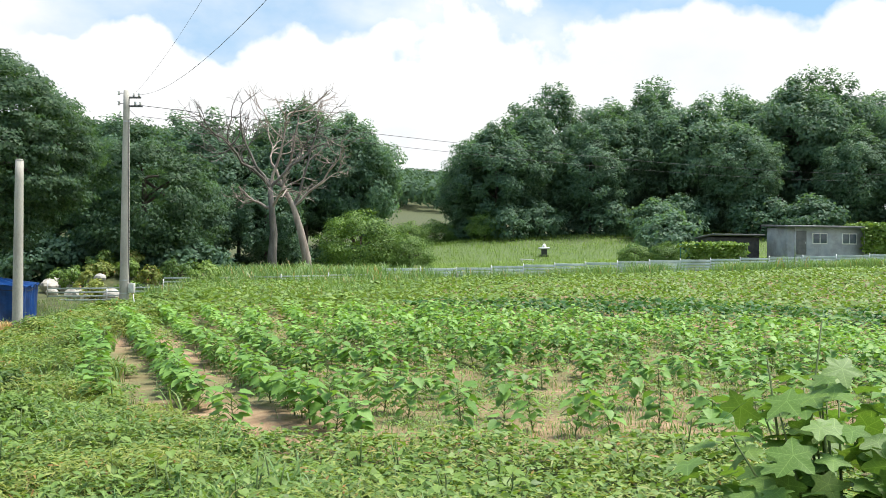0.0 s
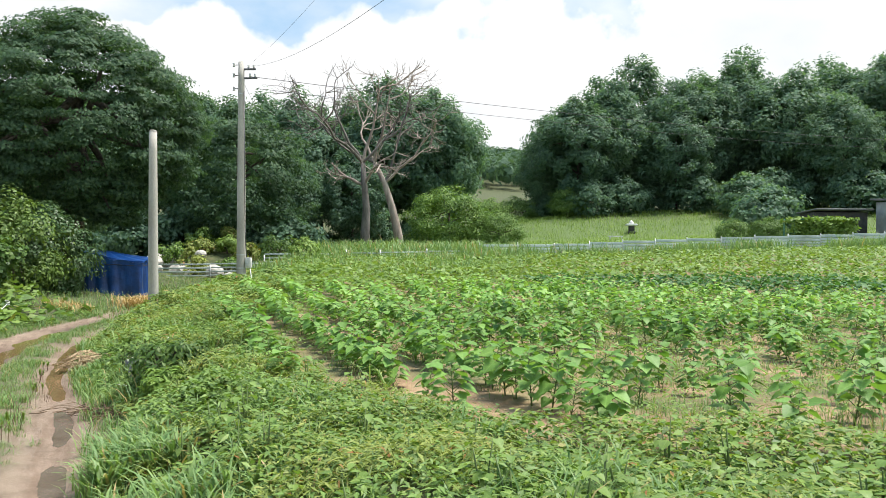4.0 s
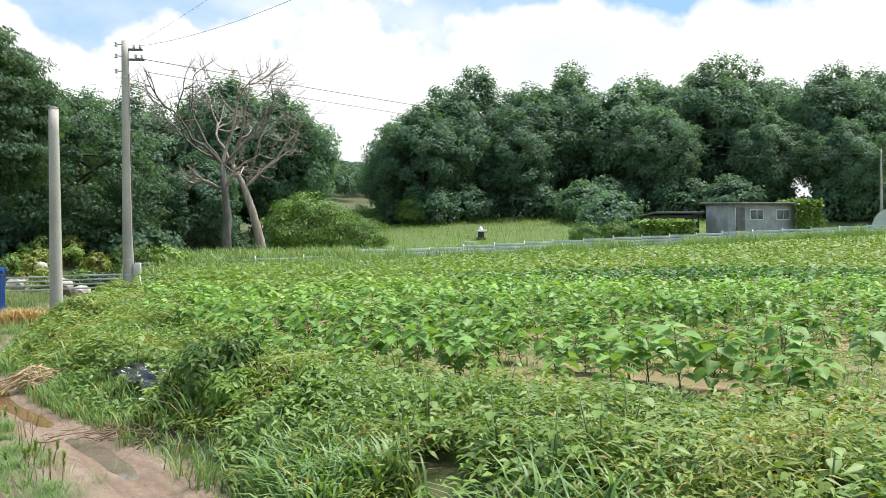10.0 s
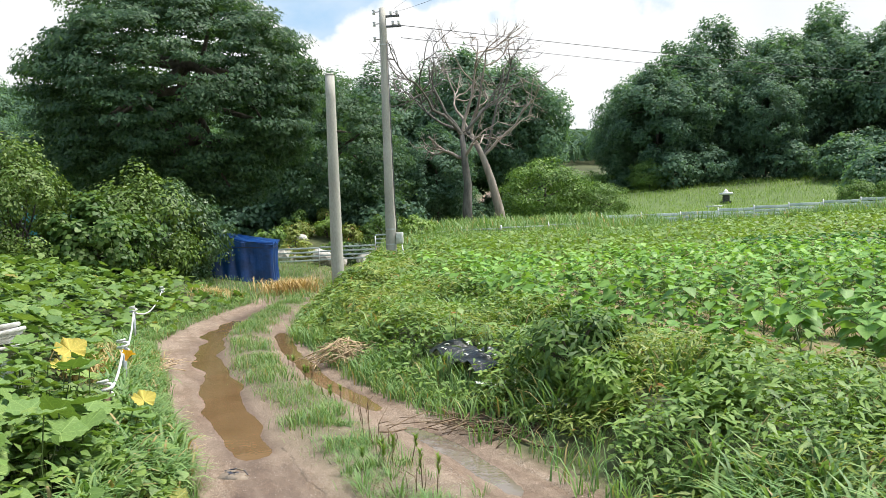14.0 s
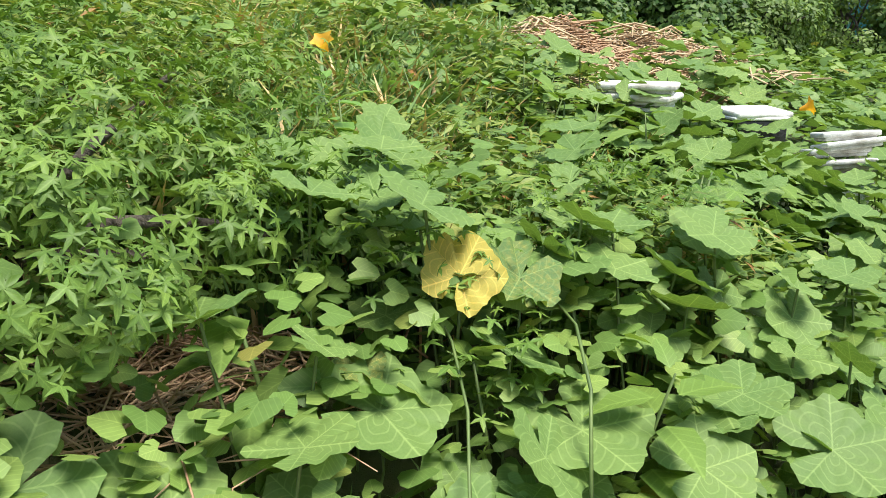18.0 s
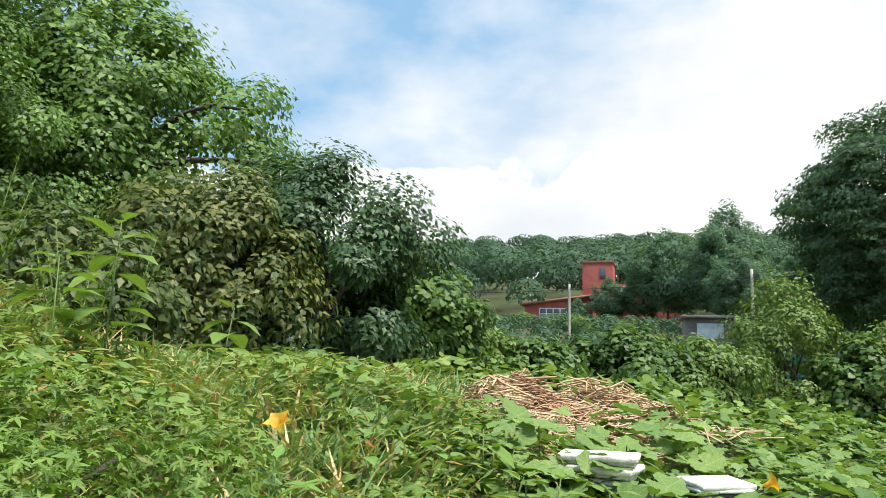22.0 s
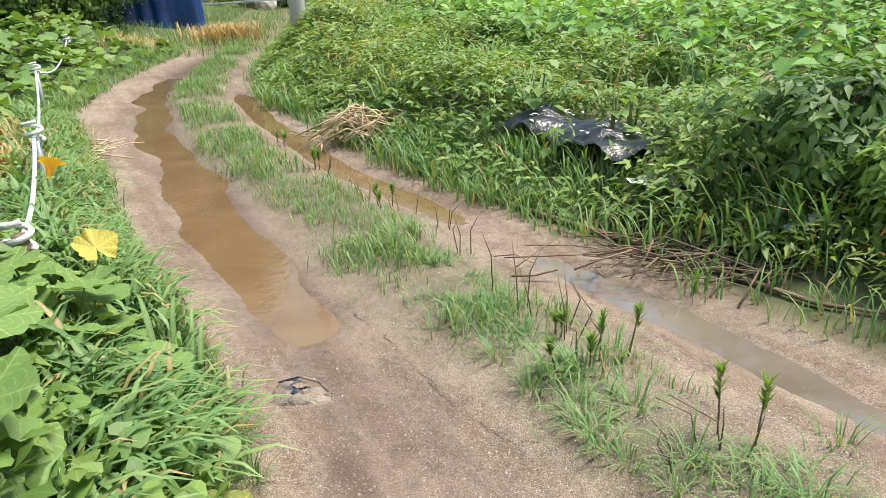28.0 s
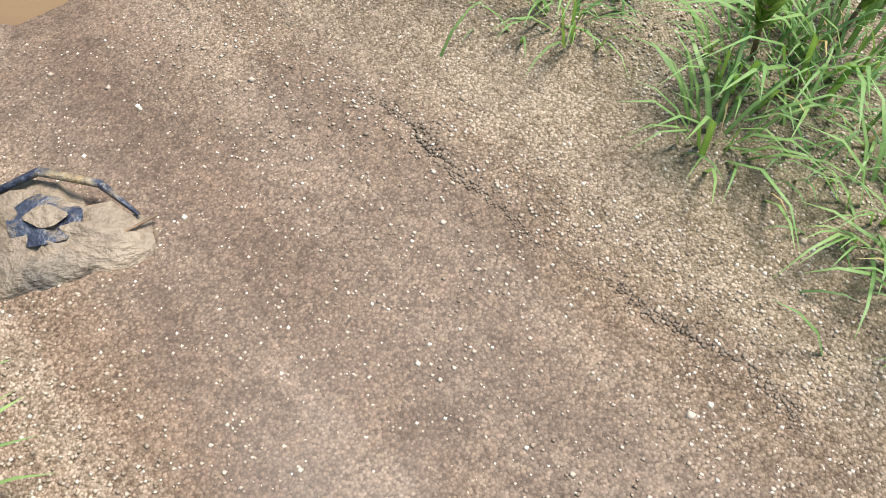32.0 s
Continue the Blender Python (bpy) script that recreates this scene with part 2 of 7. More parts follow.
# Paler and bluer than near leaves: distance haze is put into the colour
M["wood_leaf"] = foliage("oak_crown", (0.044, 0.09, 0.064), (0.09, 0.172, 0.112), (0.16, 0.268, 0.162), rough=0.6, patch=0.25, trans=0.45)
M["zelkova"] = foliage("zelkova_crown", (0.03, 0.065, 0.038), (0.062, 0.125, 0.066), (0.125, 0.21, 0.102), rough=0.6, patch=0.3, trans=0.45)
M["bright_tree"] = foliage("bright_crown", (0.03, 0.07, 0.018), (0.085, 0.165, 0.034), (0.2, 0.32, 0.068), patch=0.5)
M["shrub_dark"] = foliage("dark_shrub_leaf", (0.0228, 0.0506, 0.0264), (0.0506, 0.101, 0.0422), (0.0948, 0.164, 0.066), rough=0.4)
M["shrub_yellow"] = foliage("yellowing_shrub_leaf", (0.035, 0.065, 0.022), (0.07, 0.11, 0.03), (0.2, 0.21, 0.06))
M["vine"] = foliage("vine_leaf", (0.03, 0.065, 0.018), (0.07, 0.14, 0.032), (0.15, 0.23, 0.05))
M["far_wood"] = foliage("far_canopy", (0.028, 0.0638, 0.0416), (0.056, 0.111, 0.0653), (0.088, 0.157, 0.089), rough=0.8, patch=0.05)
M["bark"] = surface("bark", (0.05, 0.04, 0.03), (0.12, 0.1, 0.08), 0.9, scale=5, bump=0.8, fine=40)
M["dead_bark"] = surface("bleached_dead_wood", (0.25, 0.2, 0.165), (0.45, 0.38, 0.325), 0.85, scale=3, bump=0.6, fine=30, stain=(0.14, 0.1, 0.08), stretch=(1, 1, 0.2))
M["dead_bark_grey"] = surface("grey_dead_bark", (0.09, 0.08, 0.07), (0.2, 0.18, 0.16), 0.9, scale=4, bump=0.8, fine=30, stretch=(1, 1, 0.25))
M["concrete_pole"] = surface("pole_concrete", (0.36, 0.34, 0.3), (0.5, 0.48, 0.43), 0.85, scale=2, bump=0.15, fine=50, stain=(0.25, 0.22, 0.18), stretch=(1, 1, 0.3))
M["galvanised"] = surface("galvanised_steel", (0.42, 0.43, 0.44), (0.58, 0.6, 0.6), 0.45, 0.7, scale=8, bump=0.08)
M["dark_metal"] = surface("dark_fitting", (0.08, 0.08, 0.085), (0.15, 0.15, 0.15), 0.5, 0.5, scale=10)
M["porcelain"] = surface("porcelain", (0.5, 0.5, 0.48), (0.65, 0.65, 0.62), 0.25, scale=8, bump=0.02)
M["tarp"] = surface("blue_tarp", (0.006, 0.04, 0.17), (0.012, 0.075, 0.28), 0.36, scale=2.5, bump=0.6, fine=9, stain=(0.012, 0.035, 0.11))
M["wire"] = surface("black_cable", (0.02, 0.02, 0.02), (0.04, 0.04, 0.04), 0.6, scale=10)
M["white_plastic"] = surface("weathered_white_plastic", (0.62, 0.63, 0.62), (0.78, 0.78, 0.75), 0.5, scale=6, bump=0.08, stain=(0.4, 0.39, 0.34))
M["foam"] = surface("white_foam", (0.64, 0.64, 0.6), (0.82, 0.82, 0.79), 0.8, scale=9, bump=0.3, fine=120, stain=(0.26, 0.24, 0.19))
M["black_plastic"] = surface("black_plastic_film", (0.012, 0.012, 0.014), (0.03, 0.03, 0.034), 0.28, scale=9, bump=0.5, fine=22)
M["straw"] = surface("dry_straw", (0.4, 0.28, 0.16), (0.62, 0.47, 0.3), 0.9, scale=10, bump=0.3)
M["reddish_straw"] = surface("reddish_dry_stalk", (0.34, 0.2, 0.115), (0.54, 0.37, 0.23), 0.9, scale=10, bump=0.3)
M["twig"] = surface("dry_twig", (0.13, 0.085, 0.055), (0.26, 0.18, 0.11), 0.9, scale=12)
M["rope"] = surface("white_rope", (0.55, 0.55, 0.52), (0.72, 0.72, 0.7), 0.9, scale=30, fine=200)
M["brick_red"] = surface("red_brick_wall", (0.27, 0.068, 0.058), (0.37, 0.105, 0.09), 0.85, scale=0.8, bump=0.1, fine=12)
M["roof_brown"] = surface("brown_roof", (0.22, 0.1, 0.07), (0.3, 0.14, 0.1), 0.8, scale=1)
M["glass"] = surface("window_glass", (0.05, 0.07, 0.09), (0.12, 0.15, 0.18), 0.08, scale=0.7, bump=0.0)
M["white_paint"] = surface("white_paint", (0.7, 0.7, 0.68), (0.8, 0.8, 0.79), 0.6, scale=3, bump=0.05)
M["grey_paint"] = surface("blue_grey_panel", (0.3, 0.33, 0.37), (0.42, 0.45, 0.48), 0.6, scale=1.5, bump=0.05, stain=(0.22, 0.22, 0.22))
M["fence_sheet"] = surface("pale_green_fence_sheet", (0.38, 0.47, 0.46), (0.55, 0.62, 0.6), 0.55, scale=1.2, bump=0.05, stain=(0.28, 0.32, 0.28))
M["roof_grey"] = surface("grey_roof", (0.1, 0.105, 0.11), (0.18, 0.18, 0.185), 0.7, scale=1.5)
M["stone"] = surface("pale_stone", (0.38, 0.36, 0.32), (0.55, 0.53, 0.48), 0.85, scale=4, bump=0.4)
M["stone_and_shade"] = surface("lantern_stone_and_shade", (0.03, 0.032, 0.035), (0.07, 0.07, 0.07), 0.6, scale=4)
M["orange_petal"] = foliage("orange_petal", (0.6, 0.25, 0.02), (0.75, 0.38, 0.03), (0.8, 0.5, 0.08), trans=0.35, patch=20)
M["white_petal"] = foliage("white_petal", (0.6, 0.6, 0.55), (0.7, 0.7, 0.65), (0.8, 0.8, 0.75), trans=0.3)
M["stem"] = surface("green_stem", (0.07, 0.12, 0.03), (0.13, 0.19, 0.05), 0.6, scale=10, bump=0.1)
M["pale_blue"] = surface("pale_blue_panel", (0.42, 0.56, 0.68), (0.6, 0.7, 0.78), 0.5, scale=4, bump=0.05)
M["teal"] = surface("teal_net", (0.04, 0.22, 0.22), (0.08, 0.32, 0.3), 0.6, scale=5)
M["film"] = surface("greenhouse_film", (0.6, 0.63, 0.64), (0.75, 0.77, 0.78), 0.3, scale=1.0, bump=0.05)
M["crack_dark"] = surface("crack_dark_grain", (0.12, 0.088, 0.064), (0.2, 0.152, 0.112), 0.7, scale=20)
M["mud_bag"] = surface("muddy_sack", (0.16, 0.12, 0.085), (0.27, 0.21, 0.155), 0.6, scale=9, bump=0.6, fine=40, stain=(0.05, 0.045, 0.04))
M["navy_cloth"] = surface("navy_rubber", (0.015, 0.02, 0.045), (0.05, 0.06, 0.09), 0.45, scale=25, bump=0.4, stain=(0.3, 0.22, 0.12))

# ---- the plan: road edges as x over y ----
EY = [-60, -2, 1.5, 4.2, 5.6, 7.2, 8.0, 9.1, 10.2, 12.1, 14.0, 15.2, 18, 22, 27, 34, 42]
EX = [62, -3, -6, -8.25, -8.3, -8.05, -8.3, -8.85, -9.6, -10.6, -11.7, -12.4, -13.1, -13.6, -14.6, -15.6, -17]
FY = [-60, -0.5, 1.6, 2.9, 3.9, 5.4, 6.8, 7.6, 9.0, 10.9, 12.2, 14.1, 16, 17.7, 20, 24, 30, 42]
FX = [120, 8, 3, 0, -2.2, -4.2, -5.2, -5.6, -6.35, -7.5, -8.4, -9.4, -10.4, -11.0, -11.5, -12.0, -13.0, -15.5]
LY = [-60, -4, -1.4, 0.1, 1.2, 2.6, 4.4, 6.0, 7.5, 9.2, 11.1, 13.2, 14.7, 16.5, 19, 22, 26, 32, 42]
LX = [90, 7, 3, 0, -2, -4, -5.7, -6.55, -7.4, -8.46, -9.4, -10.5, -11.25, -11.9, -12.5, -12.9, -13.7, -14.6, -16.4]
RY = [-60, -2.4, 0.2, 1.6, 2.8, 4.2, 5.9, 7.4, 9.0, 10.8, 12.0, 14.0, 16.1, 19, 22, 26, 32, 42]
RX = [90, 7.5, 3.2, 0.4, -1.6, -3.4, -4.9, -5.85, -6.7, -7.8, -8.65, -9.7, -10.65, -11.5, -11.95, -12.6, -13.5, -15.6]


def xe(y): return np.interp(y, EY, EX)
def xf(y): return np.interp(y, FY, FX)
def xl(y): return np.interp(y, LY, LX)
def xr(y): return np.interp(y, RY, RX)


def off_path(x, y):
    """Metres from the line that feet have worn bare at the end of the track."""
    cx = np.interp(y, [4.8, 6.5, 7.4, 8.3], [-7.55, -7.79, -7.98, -8.08])
    return np.hypot(x - cx, np.maximum(0, y - 8.35) + np.maximum(0, 4.6 - y))


def sstep(a, b, v):
    u = np.clip((v - a) / (b - a), 0, 1)
    return u * u * (3 - 2 * u)


def wob(x, y, s, k=0.0):
    """Cheap smooth unevenness, about -1 to 1, with features of about s metres."""
    x, y = np.asarray(x, float) / s + k, np.asarray(y, float) / s - k * 0.7
    return (np.sin(x * 2.1 + 1.3 * np.sin(y * 1.7 + k)) + np.sin(y * 2.3 + 1.1 * np.sin(x * 1.9 - k)) + np.sin((x + y) * 3.7 + k) * 0.5 + np.sin((x - y) * 5.3) * 0.3) / 2.4


POOLS_L = ((9.4, 12.6), (12.7, 15.8), (15.9, 18.4))
POOLS_R = ((6.2, 8.0), (8.6, 10.3), (10.9, 16.4))


def pool(y, spans):
    return sum(sstep(a - 0.25, a + 0.45, y) * (1 - sstep(b - 0.45, b + 0.25, y)) for a, b in spans)


def ground_z(x, y):
    x, y = np.asarray(x, float), np.asarray(y, float)
    near = np.exp(-((x - 2.5) ** 2 + (y - 1.5) ** 2) / 42)
    road = 0.07 - 0.014 * np.clip(y - 9, 0, 26) + 0.72 * near
    field = 0.3 + 0.48 * near + 0.02 * np.clip(y - 16, 0, 70) + 0.03 * np.clip(x, 0, 40) * sstep(15, 55, y) + 0.1 * np.exp(-((x + 10.5) ** 2 + (y - 19.5) ** 2) / 9)
    gl = xe(y) - x                       # metres to the left of the road
    steep = 1 - sstep(5.6, 7.6, y)
    garden = road + 0.1 * sstep(0, 0.5, gl) + 0.45 * steep * sstep(0.1, 0.9, gl) + (1.15 - 0.4 * steep) * sstep(0.1, 4.8, gl) * (1 - 0.45 * sstep(13, 24, y)) + 0.35 * sstep(5, 12, gl) + 0.3 * np.exp(-((y - 4.1) / 1.0) ** 2) * sstep(0.2, 1.2, gl)
    garden = garden + 0.85 * np.exp(-(np.maximum(0, y - 2.6) / 2.3) ** 2) * sstep(1.6, 5.2, gl)
    fr = x - xf(y)
    z = np.where(fr > 0, road + (field - road) * sstep(0, 1.3, fr), np.where(gl > 0, garden, road))
    z = z + 1.6 * np.exp(-((x + 18.5) / 3) ** 2 - ((y - 46.5) / 3) ** 2)
    # ruts and the raised strip between them
    on = (1 - sstep(-0.1, 0.3, fr)) * (1 - sstep(-0.1, 0.3, gl))
    dl, dr = x - xl(y), x - xr(y)
    z = z - on * (np.exp(-((dl + 0.05 * np.sin(y * 2.3 + 1) + 0.025 * np.sin(y * 7.1)) / (0.2 + 0.03 * np.sin(y * 4.3) - 0.05 * sstep(12.3, 13.2, y))) ** 2) * (0.02 + 0.06 * pool(y, POOLS_L)) + np.exp(-((dr + 0.025 * np.sin(y * 3.1)) / 0.13) ** 2) * (0.015 + 0.032 * pool(y, POOLS_R)))
    z = z + on * 0.05 * np.exp(-(((dl + dr) / 2) / 0.3) ** 2) + on * 0.005 * wob(x, y, 0.22, 5)
    z = z + 0.01 * wob(x, y, 0.5) * (0.25 + 0.75 * (1 - on)) + 0.05 * wob(x, y, 2.5, 1.0) * (1 - on) * np.clip(np.maximum(fr, gl) / 2, 0, 1)
    # hills far off
    s = (-0.77 * (x + 8) + 0.64 * (y - 5))
    z = z + 6.5 * sstep(45, 110, s) + 20 * sstep(105, 260, s) + 16 * sstep(110, 330, y - 0.3 * x) * (1 - sstep(0, 1, s / 400))
    z = z + 3.0 * sstep(74, 98, y) * (1 - sstep(45, 60, s))
    return z


class Geo:
    """Gathers triangles and makes one mesh of them."""

    def __init__(self):
        self.v, self.f, self.n, self.mi, self.la, self.leafy = [], [], 0, [], [], False

    def add(self, v, f, mi=0, la=None):
        v, f = np.asarray(v, float).reshape(-1, 3), np.asarray(f, int).reshape(-1, 3)
        self.v.append(v)
        self.f.append(f + self.n)
        self.mi.append(np.full(len(f), mi))
        self.la.append(np.full((len(v), 2), 9.0) if la is None else la)
        self.leafy |= la is not None
        self.n += len(v)
        return self

    def tube(self, pts, radii, sides=6, cap=True, mi=0):
        pts = np.asarray(pts, float)
        radii = np.broadcast_to(np.asarray(radii, float), (len(pts),))
        tang = np.gradient(pts, axis=0)
        tang /= np.linalg.norm(tang, axis=1, keepdims=True) + 1e-9
        ref = np.where(np.abs(tang[:, 2:3]) > 0.9, [[1.0, 0, 0]], [[0, 0, 1.0]])
        u = np.cross(tang, ref)
        u /= np.linalg.norm(u, axis=1, keepdims=True)
        for i in range(1, len(u)):
            if u[i] @ u[i - 1] < 0:
                u[i] = -u[i]
        w = np.cross(tang, u)
        a = np.arange(sides) * 2 * np.pi / sides
        ring = pts[:, None] + radii[:, None, None] * (np.cos(a)[None, :, None] * u[:, None] + np.sin(a)[None, :, None] * w[:, None])
        f = []
        k = len(pts)
        for i in range(k - 1):
            for j in range(sides):
                p, q = i * sides + j, i * sides + (j + 1) % sides
                f += [(p, q, q + sides), (p, q + sides, p + sides)]
        v = ring.reshape(-1, 3)
        if cap:
            c0, c1 = len(v), len(v) + 1
            v = np.vstack([v, pts[0], pts[-1]])
            for j in range(sides):
                f += [(c0, (j + 1) % sides, j), (c1, (k - 1) * sides + j, (k - 1) * sides + (j + 1) % sides)]
        return self.add(v, f, mi)

    def box(self, c, size, rz=0.0, tilt=0.0, bevel=0.0, mi=0):
        """A box with chamfered edges, standing on nothing: c is its centre."""
        bm = bmesh.new()
        bmesh.ops.create_cube(bm, size=1.0)
        bmesh.ops.scale(bm, vec=size, verts=bm.verts)
        if bevel:
            bmesh.ops.bevel(bm, geom=bm.edges[:], offset=bevel, segments=2, affect="EDGES", profile=0.5)
        bmesh.ops.triangulate(bm, faces=bm.faces[:])
        m = pose(*c, tilt, 0, rz)
        bmesh.ops.transform(bm, matrix=m, verts=bm.verts)
        bm.verts.index_update()
        v, f = [x.co[:] for x in bm.verts], [[x.index for x in p.verts] for p in bm.faces]
        bm.free()
        return self.add(v, f, mi)

    def leaves(self, tmpl, pos, ahead, up, size, mi=0):
        """Copies of a leaf: tmpl = verts, tris; it points along ahead with its face towards up."""
        tv, tf = tmpl
        pos, ahead, up = (np.asarray(a, float).reshape(-1, 3) for a in (pos, ahead, up))
        k = len(pos)
        if not k:
            return self
        size = np.broadcast_to(np.asarray(size, float), (k,))
        ahead = ahead / (np.linalg.norm(ahead, axis=1, keepdims=True) + 1e-9)
        side = np.cross(ahead, up)
        side /= np.linalg.norm(side, axis=1, keepdims=True) + 1e-9
        nrm = np.cross(side, ahead)
        v = pos[:, None] + size[:, None, None] * (tv[None, :, 0:1] * side[:, None] + tv[None, :, 1:2] * ahead[:, None] + tv[None, :, 2:3] * nrm[:, None])
        f = tf[None] + (np.arange(k) * len(tv))[:, None, None]
        return self.add(v.reshape(-1, 3), f.reshape(-1, 3), mi, np.tile(tv[:, :2], (k, 1)))

    def mesh(self, name, mats, smooth=False):
        me = bpy.data.meshes.new(name)
        v, f = np.vstack(self.v), np.vstack(self.f)
        me.vertices.add(len(v))
        me.vertices.foreach_set("co", v.astype(np.float32).ravel())
        me.loops.add(3 * len(f))
        me.loops.foreach_set("vertex_index", f.astype(np.int32).ravel())
        me.polygons.add(len(f))
        me.polygons.foreach_set("loop_start", np.arange(0, 3 * len(f), 3, dtype=np.int32))
        for m in mats if isinstance(mats, (list, tuple)) else (mats,):
            me.materials.append(m)
        mi = np.concatenate(self.mi)
        if mi.any():
            me.polygons.foreach_set("material_index", mi.astype(np.int32))
        if self.leafy:
            la = np.vstack(self.la)
            at = me.attributes.new("leaf", "FLOAT_VECTOR", "POINT")
            at.data.foreach_set("vector", np.column_stack([la, np.zeros(len(la))]).astype(np.float32).ravel())
        if smooth:
            me.polygons.foreach_set("use_smooth", np.ones(len(f), bool))
        me.update(calc_edges=True)
        return me


def part(name, geo, mats, parent=None, label="", smooth=False, at=None):
    ob = new(name, geo.mesh(name, mats, smooth) if isinstance(geo, Geo) else geo)
    if at is not None:
        ob.matrix_basis = at
    if parent:
        ob.parent = parent
    if label:
        tagged(ob, label)
    return ob


def thing(name, x, y, z, label, category, group="", kind="", rz=0.0, scale=1.0):
    ob = new(name)
    ob.empty_display_size = 0.2
    ob.matrix_basis = pose(x, y, z, 0, 0, rz) @ Matrix.Scale(scale, 4)
    return tagged(ob, label, category, group, kind)


def unit(k, rng):
    d = rng.normal(size=(k, 3))
    return d / np.linalg.norm(d, axis=1, keepdims=True)


# ---- leaf shapes: length 1 along y, face towards z ----
def fan(rad, k, bowl=0.0, wave=0.0, start=0.0, notch=0.0):
    a = np.linspace(0, 2 * np.pi, k, endpoint=False) + start
    r = rad(a)
    v = [(0, notch, bowl * 0.0)] + [(r[i] * np.sin(a[i]), r[i] * np.cos(a[i]) + notch, bowl * r[i] ** 2 + wave * np.sin(5 * a[i] + i)) for i in range(k)]
    return np.array(v), np.array([(0, 1 + (i + 1) % k, 1 + i) for i in range(k)])


DIAMOND = (np.array([(0, 0, 0), (-0.26, 0.45, 0.05), (0, 1, -0.05), (0.26, 0.45, 0.05)]), np.array([(0, 2, 1), (0, 3, 2)]))
OVATE = (np.array([(0, 0, 0), (-0.27, 0.22, 0.06), (0, 0.32, 0), (0.27, 0.22, 0.06), (-0.24, 0.58, 0.03), (0, 0.62, -0.03), (0.24, 0.58, 0.03), (0, 1, -0.16)]),
         np.array([(0, 2, 1), (0, 3, 2), (1, 2, 5), (1, 5, 4), (2, 3, 6), (2, 6, 5), (4, 5, 7), (5, 6, 7)]))
LANCE = (np.array([(0, 0, 0), (-0.11, 0.35, 0.03), (0, 0.4, 0), (0.11, 0.35, 0.03), (0, 1, -0.12)]), np.array([(0, 2, 1), (0, 3, 2), (1, 2, 4), (2, 3, 4)]))
TRI = (np.array([(-0.34, 0.12, 0.02), (0.34, 0.28, 0.05), (0.0, 1.0, -0.05)]), np.array([(0, 1, 2)]))
CARD = (DIAMOND[0] * [1.7, 1, 1], DIAMOND[1])
OV4 = (LANCE[0] * [2.5, 1, 1.3], LANCE[1])
HEART = (np.array([(0, 0.08, 0), (-0.3, 0.05, 0.04), (-0.42, 0.32, 0.05), (-0.24, 0.68, 0.0), (0, 1, -0.12), (0.24, 0.68, 0.0), (0.42, 0.32, 0.05), (0.3, 0.05, 0.04), (0, 0.5, -0.03)]), np.array([(8, 1, 0), (8, 2, 1), (8, 3, 2), (8, 4, 3), (8, 5, 4), (8, 6, 5), (8, 7, 6), (8, 0, 7)]))
BLADE = (np.array([(-0.022, 0, 0), (0.022, 0, 0), (-0.02, 0.4, 0.12), (0.02, 0.4, 0.12), (-0.013, 0.75, 0.1), (0.013, 0.75, 0.1), (0, 1.0, -0.05)]),
         np.array([(0, 1, 3), (0, 3, 2), (2, 3, 5), (2, 5, 4), (4, 5, 6)]))
PUMPKIN = fan(lambda a: 0.5 * (1 + 0.085 * np.cos(5 * a) + 0.03 * np.cos(15 * a + 0.6) - 0.72 * np.exp(-((np.abs((a % (2 * np.pi)) - np.pi)) / 0.13) ** 2)), 42, 0.3, 0.022, 0.0, 0.42)
PALM5 = fan(lambda a: 0.5 * (0.8 + 0.27 * np.cos(5 * a) * (0.6 + 0.4 * np.cos(a / 2) ** 2) + 0.1 * np.cos(a) + 0.03 * np.cos(20 * a)), 30, -0.15, 0.01, 0.0, 0.4)
VINE_LEAF = fan(lambda a: 0.45 * (1 + 0.16 * np.cos(3 * a) - 0.5 * np.exp(-((np.abs((a % (2 * np.pi)) - np.pi)) / 0.3) ** 2)), 12, -0.2, 0.01, 0.0, 0.4)
CUT5 = fan(lambda a: 0.5 * (0.56 + 0.42 * np.cos(5 * a) + 0.16 * np.cos(a) + 0.05 * np.cos(10 * a)), 20, -0.5, 0.03, 0.0, 0.42)
NARROW = (OV4[0] * [0.68, 1, 1], OV4[1])
PAIR = (OVATE[0] * [0.95, 1, 1], OVATE[1])
CUT5L = fan(lambda a: 0.5 * (0.62 + 0.4 * np.cos(5 * a) * (0.7 + 0.3 * np.cos(a / 2) ** 2) + 0.12 * np.cos(a)), 40, -0.2, 0.01, 0.0, 0.42)
TINY5 = fan(lambda a: 0.5 * (0.55 + 0.5 * np.cos(5 * a)), 10, -0.1, 0.0, 0.0, 0.45)


def scatter(rng, k, x0, x1, y0, y1, keep):
    x, y = rng.uniform(x0, x1, k), rng.uniform(y0, y1, k)
    ok = keep(x, y)
    return x[ok], y[ok]


def leaf_heap(geo, tmpl, rng, x, y, z0, height, size, spread=0.12, flat=0.6, mi=0):
    """One leaf at each place, at a random height over the ground, facing mostly up."""
    k = len(x)
    h = np.asarray(height) * np.sqrt(rng.uniform(0.05, 1, k))
    a = rng.uniform(0, 2 * np.pi, k)
    up = np.stack([rng.normal(0, 1 - flat, k), rng.normal(0, 1 - flat, k), np.ones(k)], 1)
    ahead = np.stack([np.cos(a), np.sin(a), rng.uniform(-0.5, 0.25, k)], 1)
    geo.leaves(tmpl, np.stack([x + rng.normal(0, spread, k), y + rng.normal(0, spread, k), z0 + h], 1), ahead, up, np.asarray(size) * rng.uniform(0.6, 1.25, k), mi)


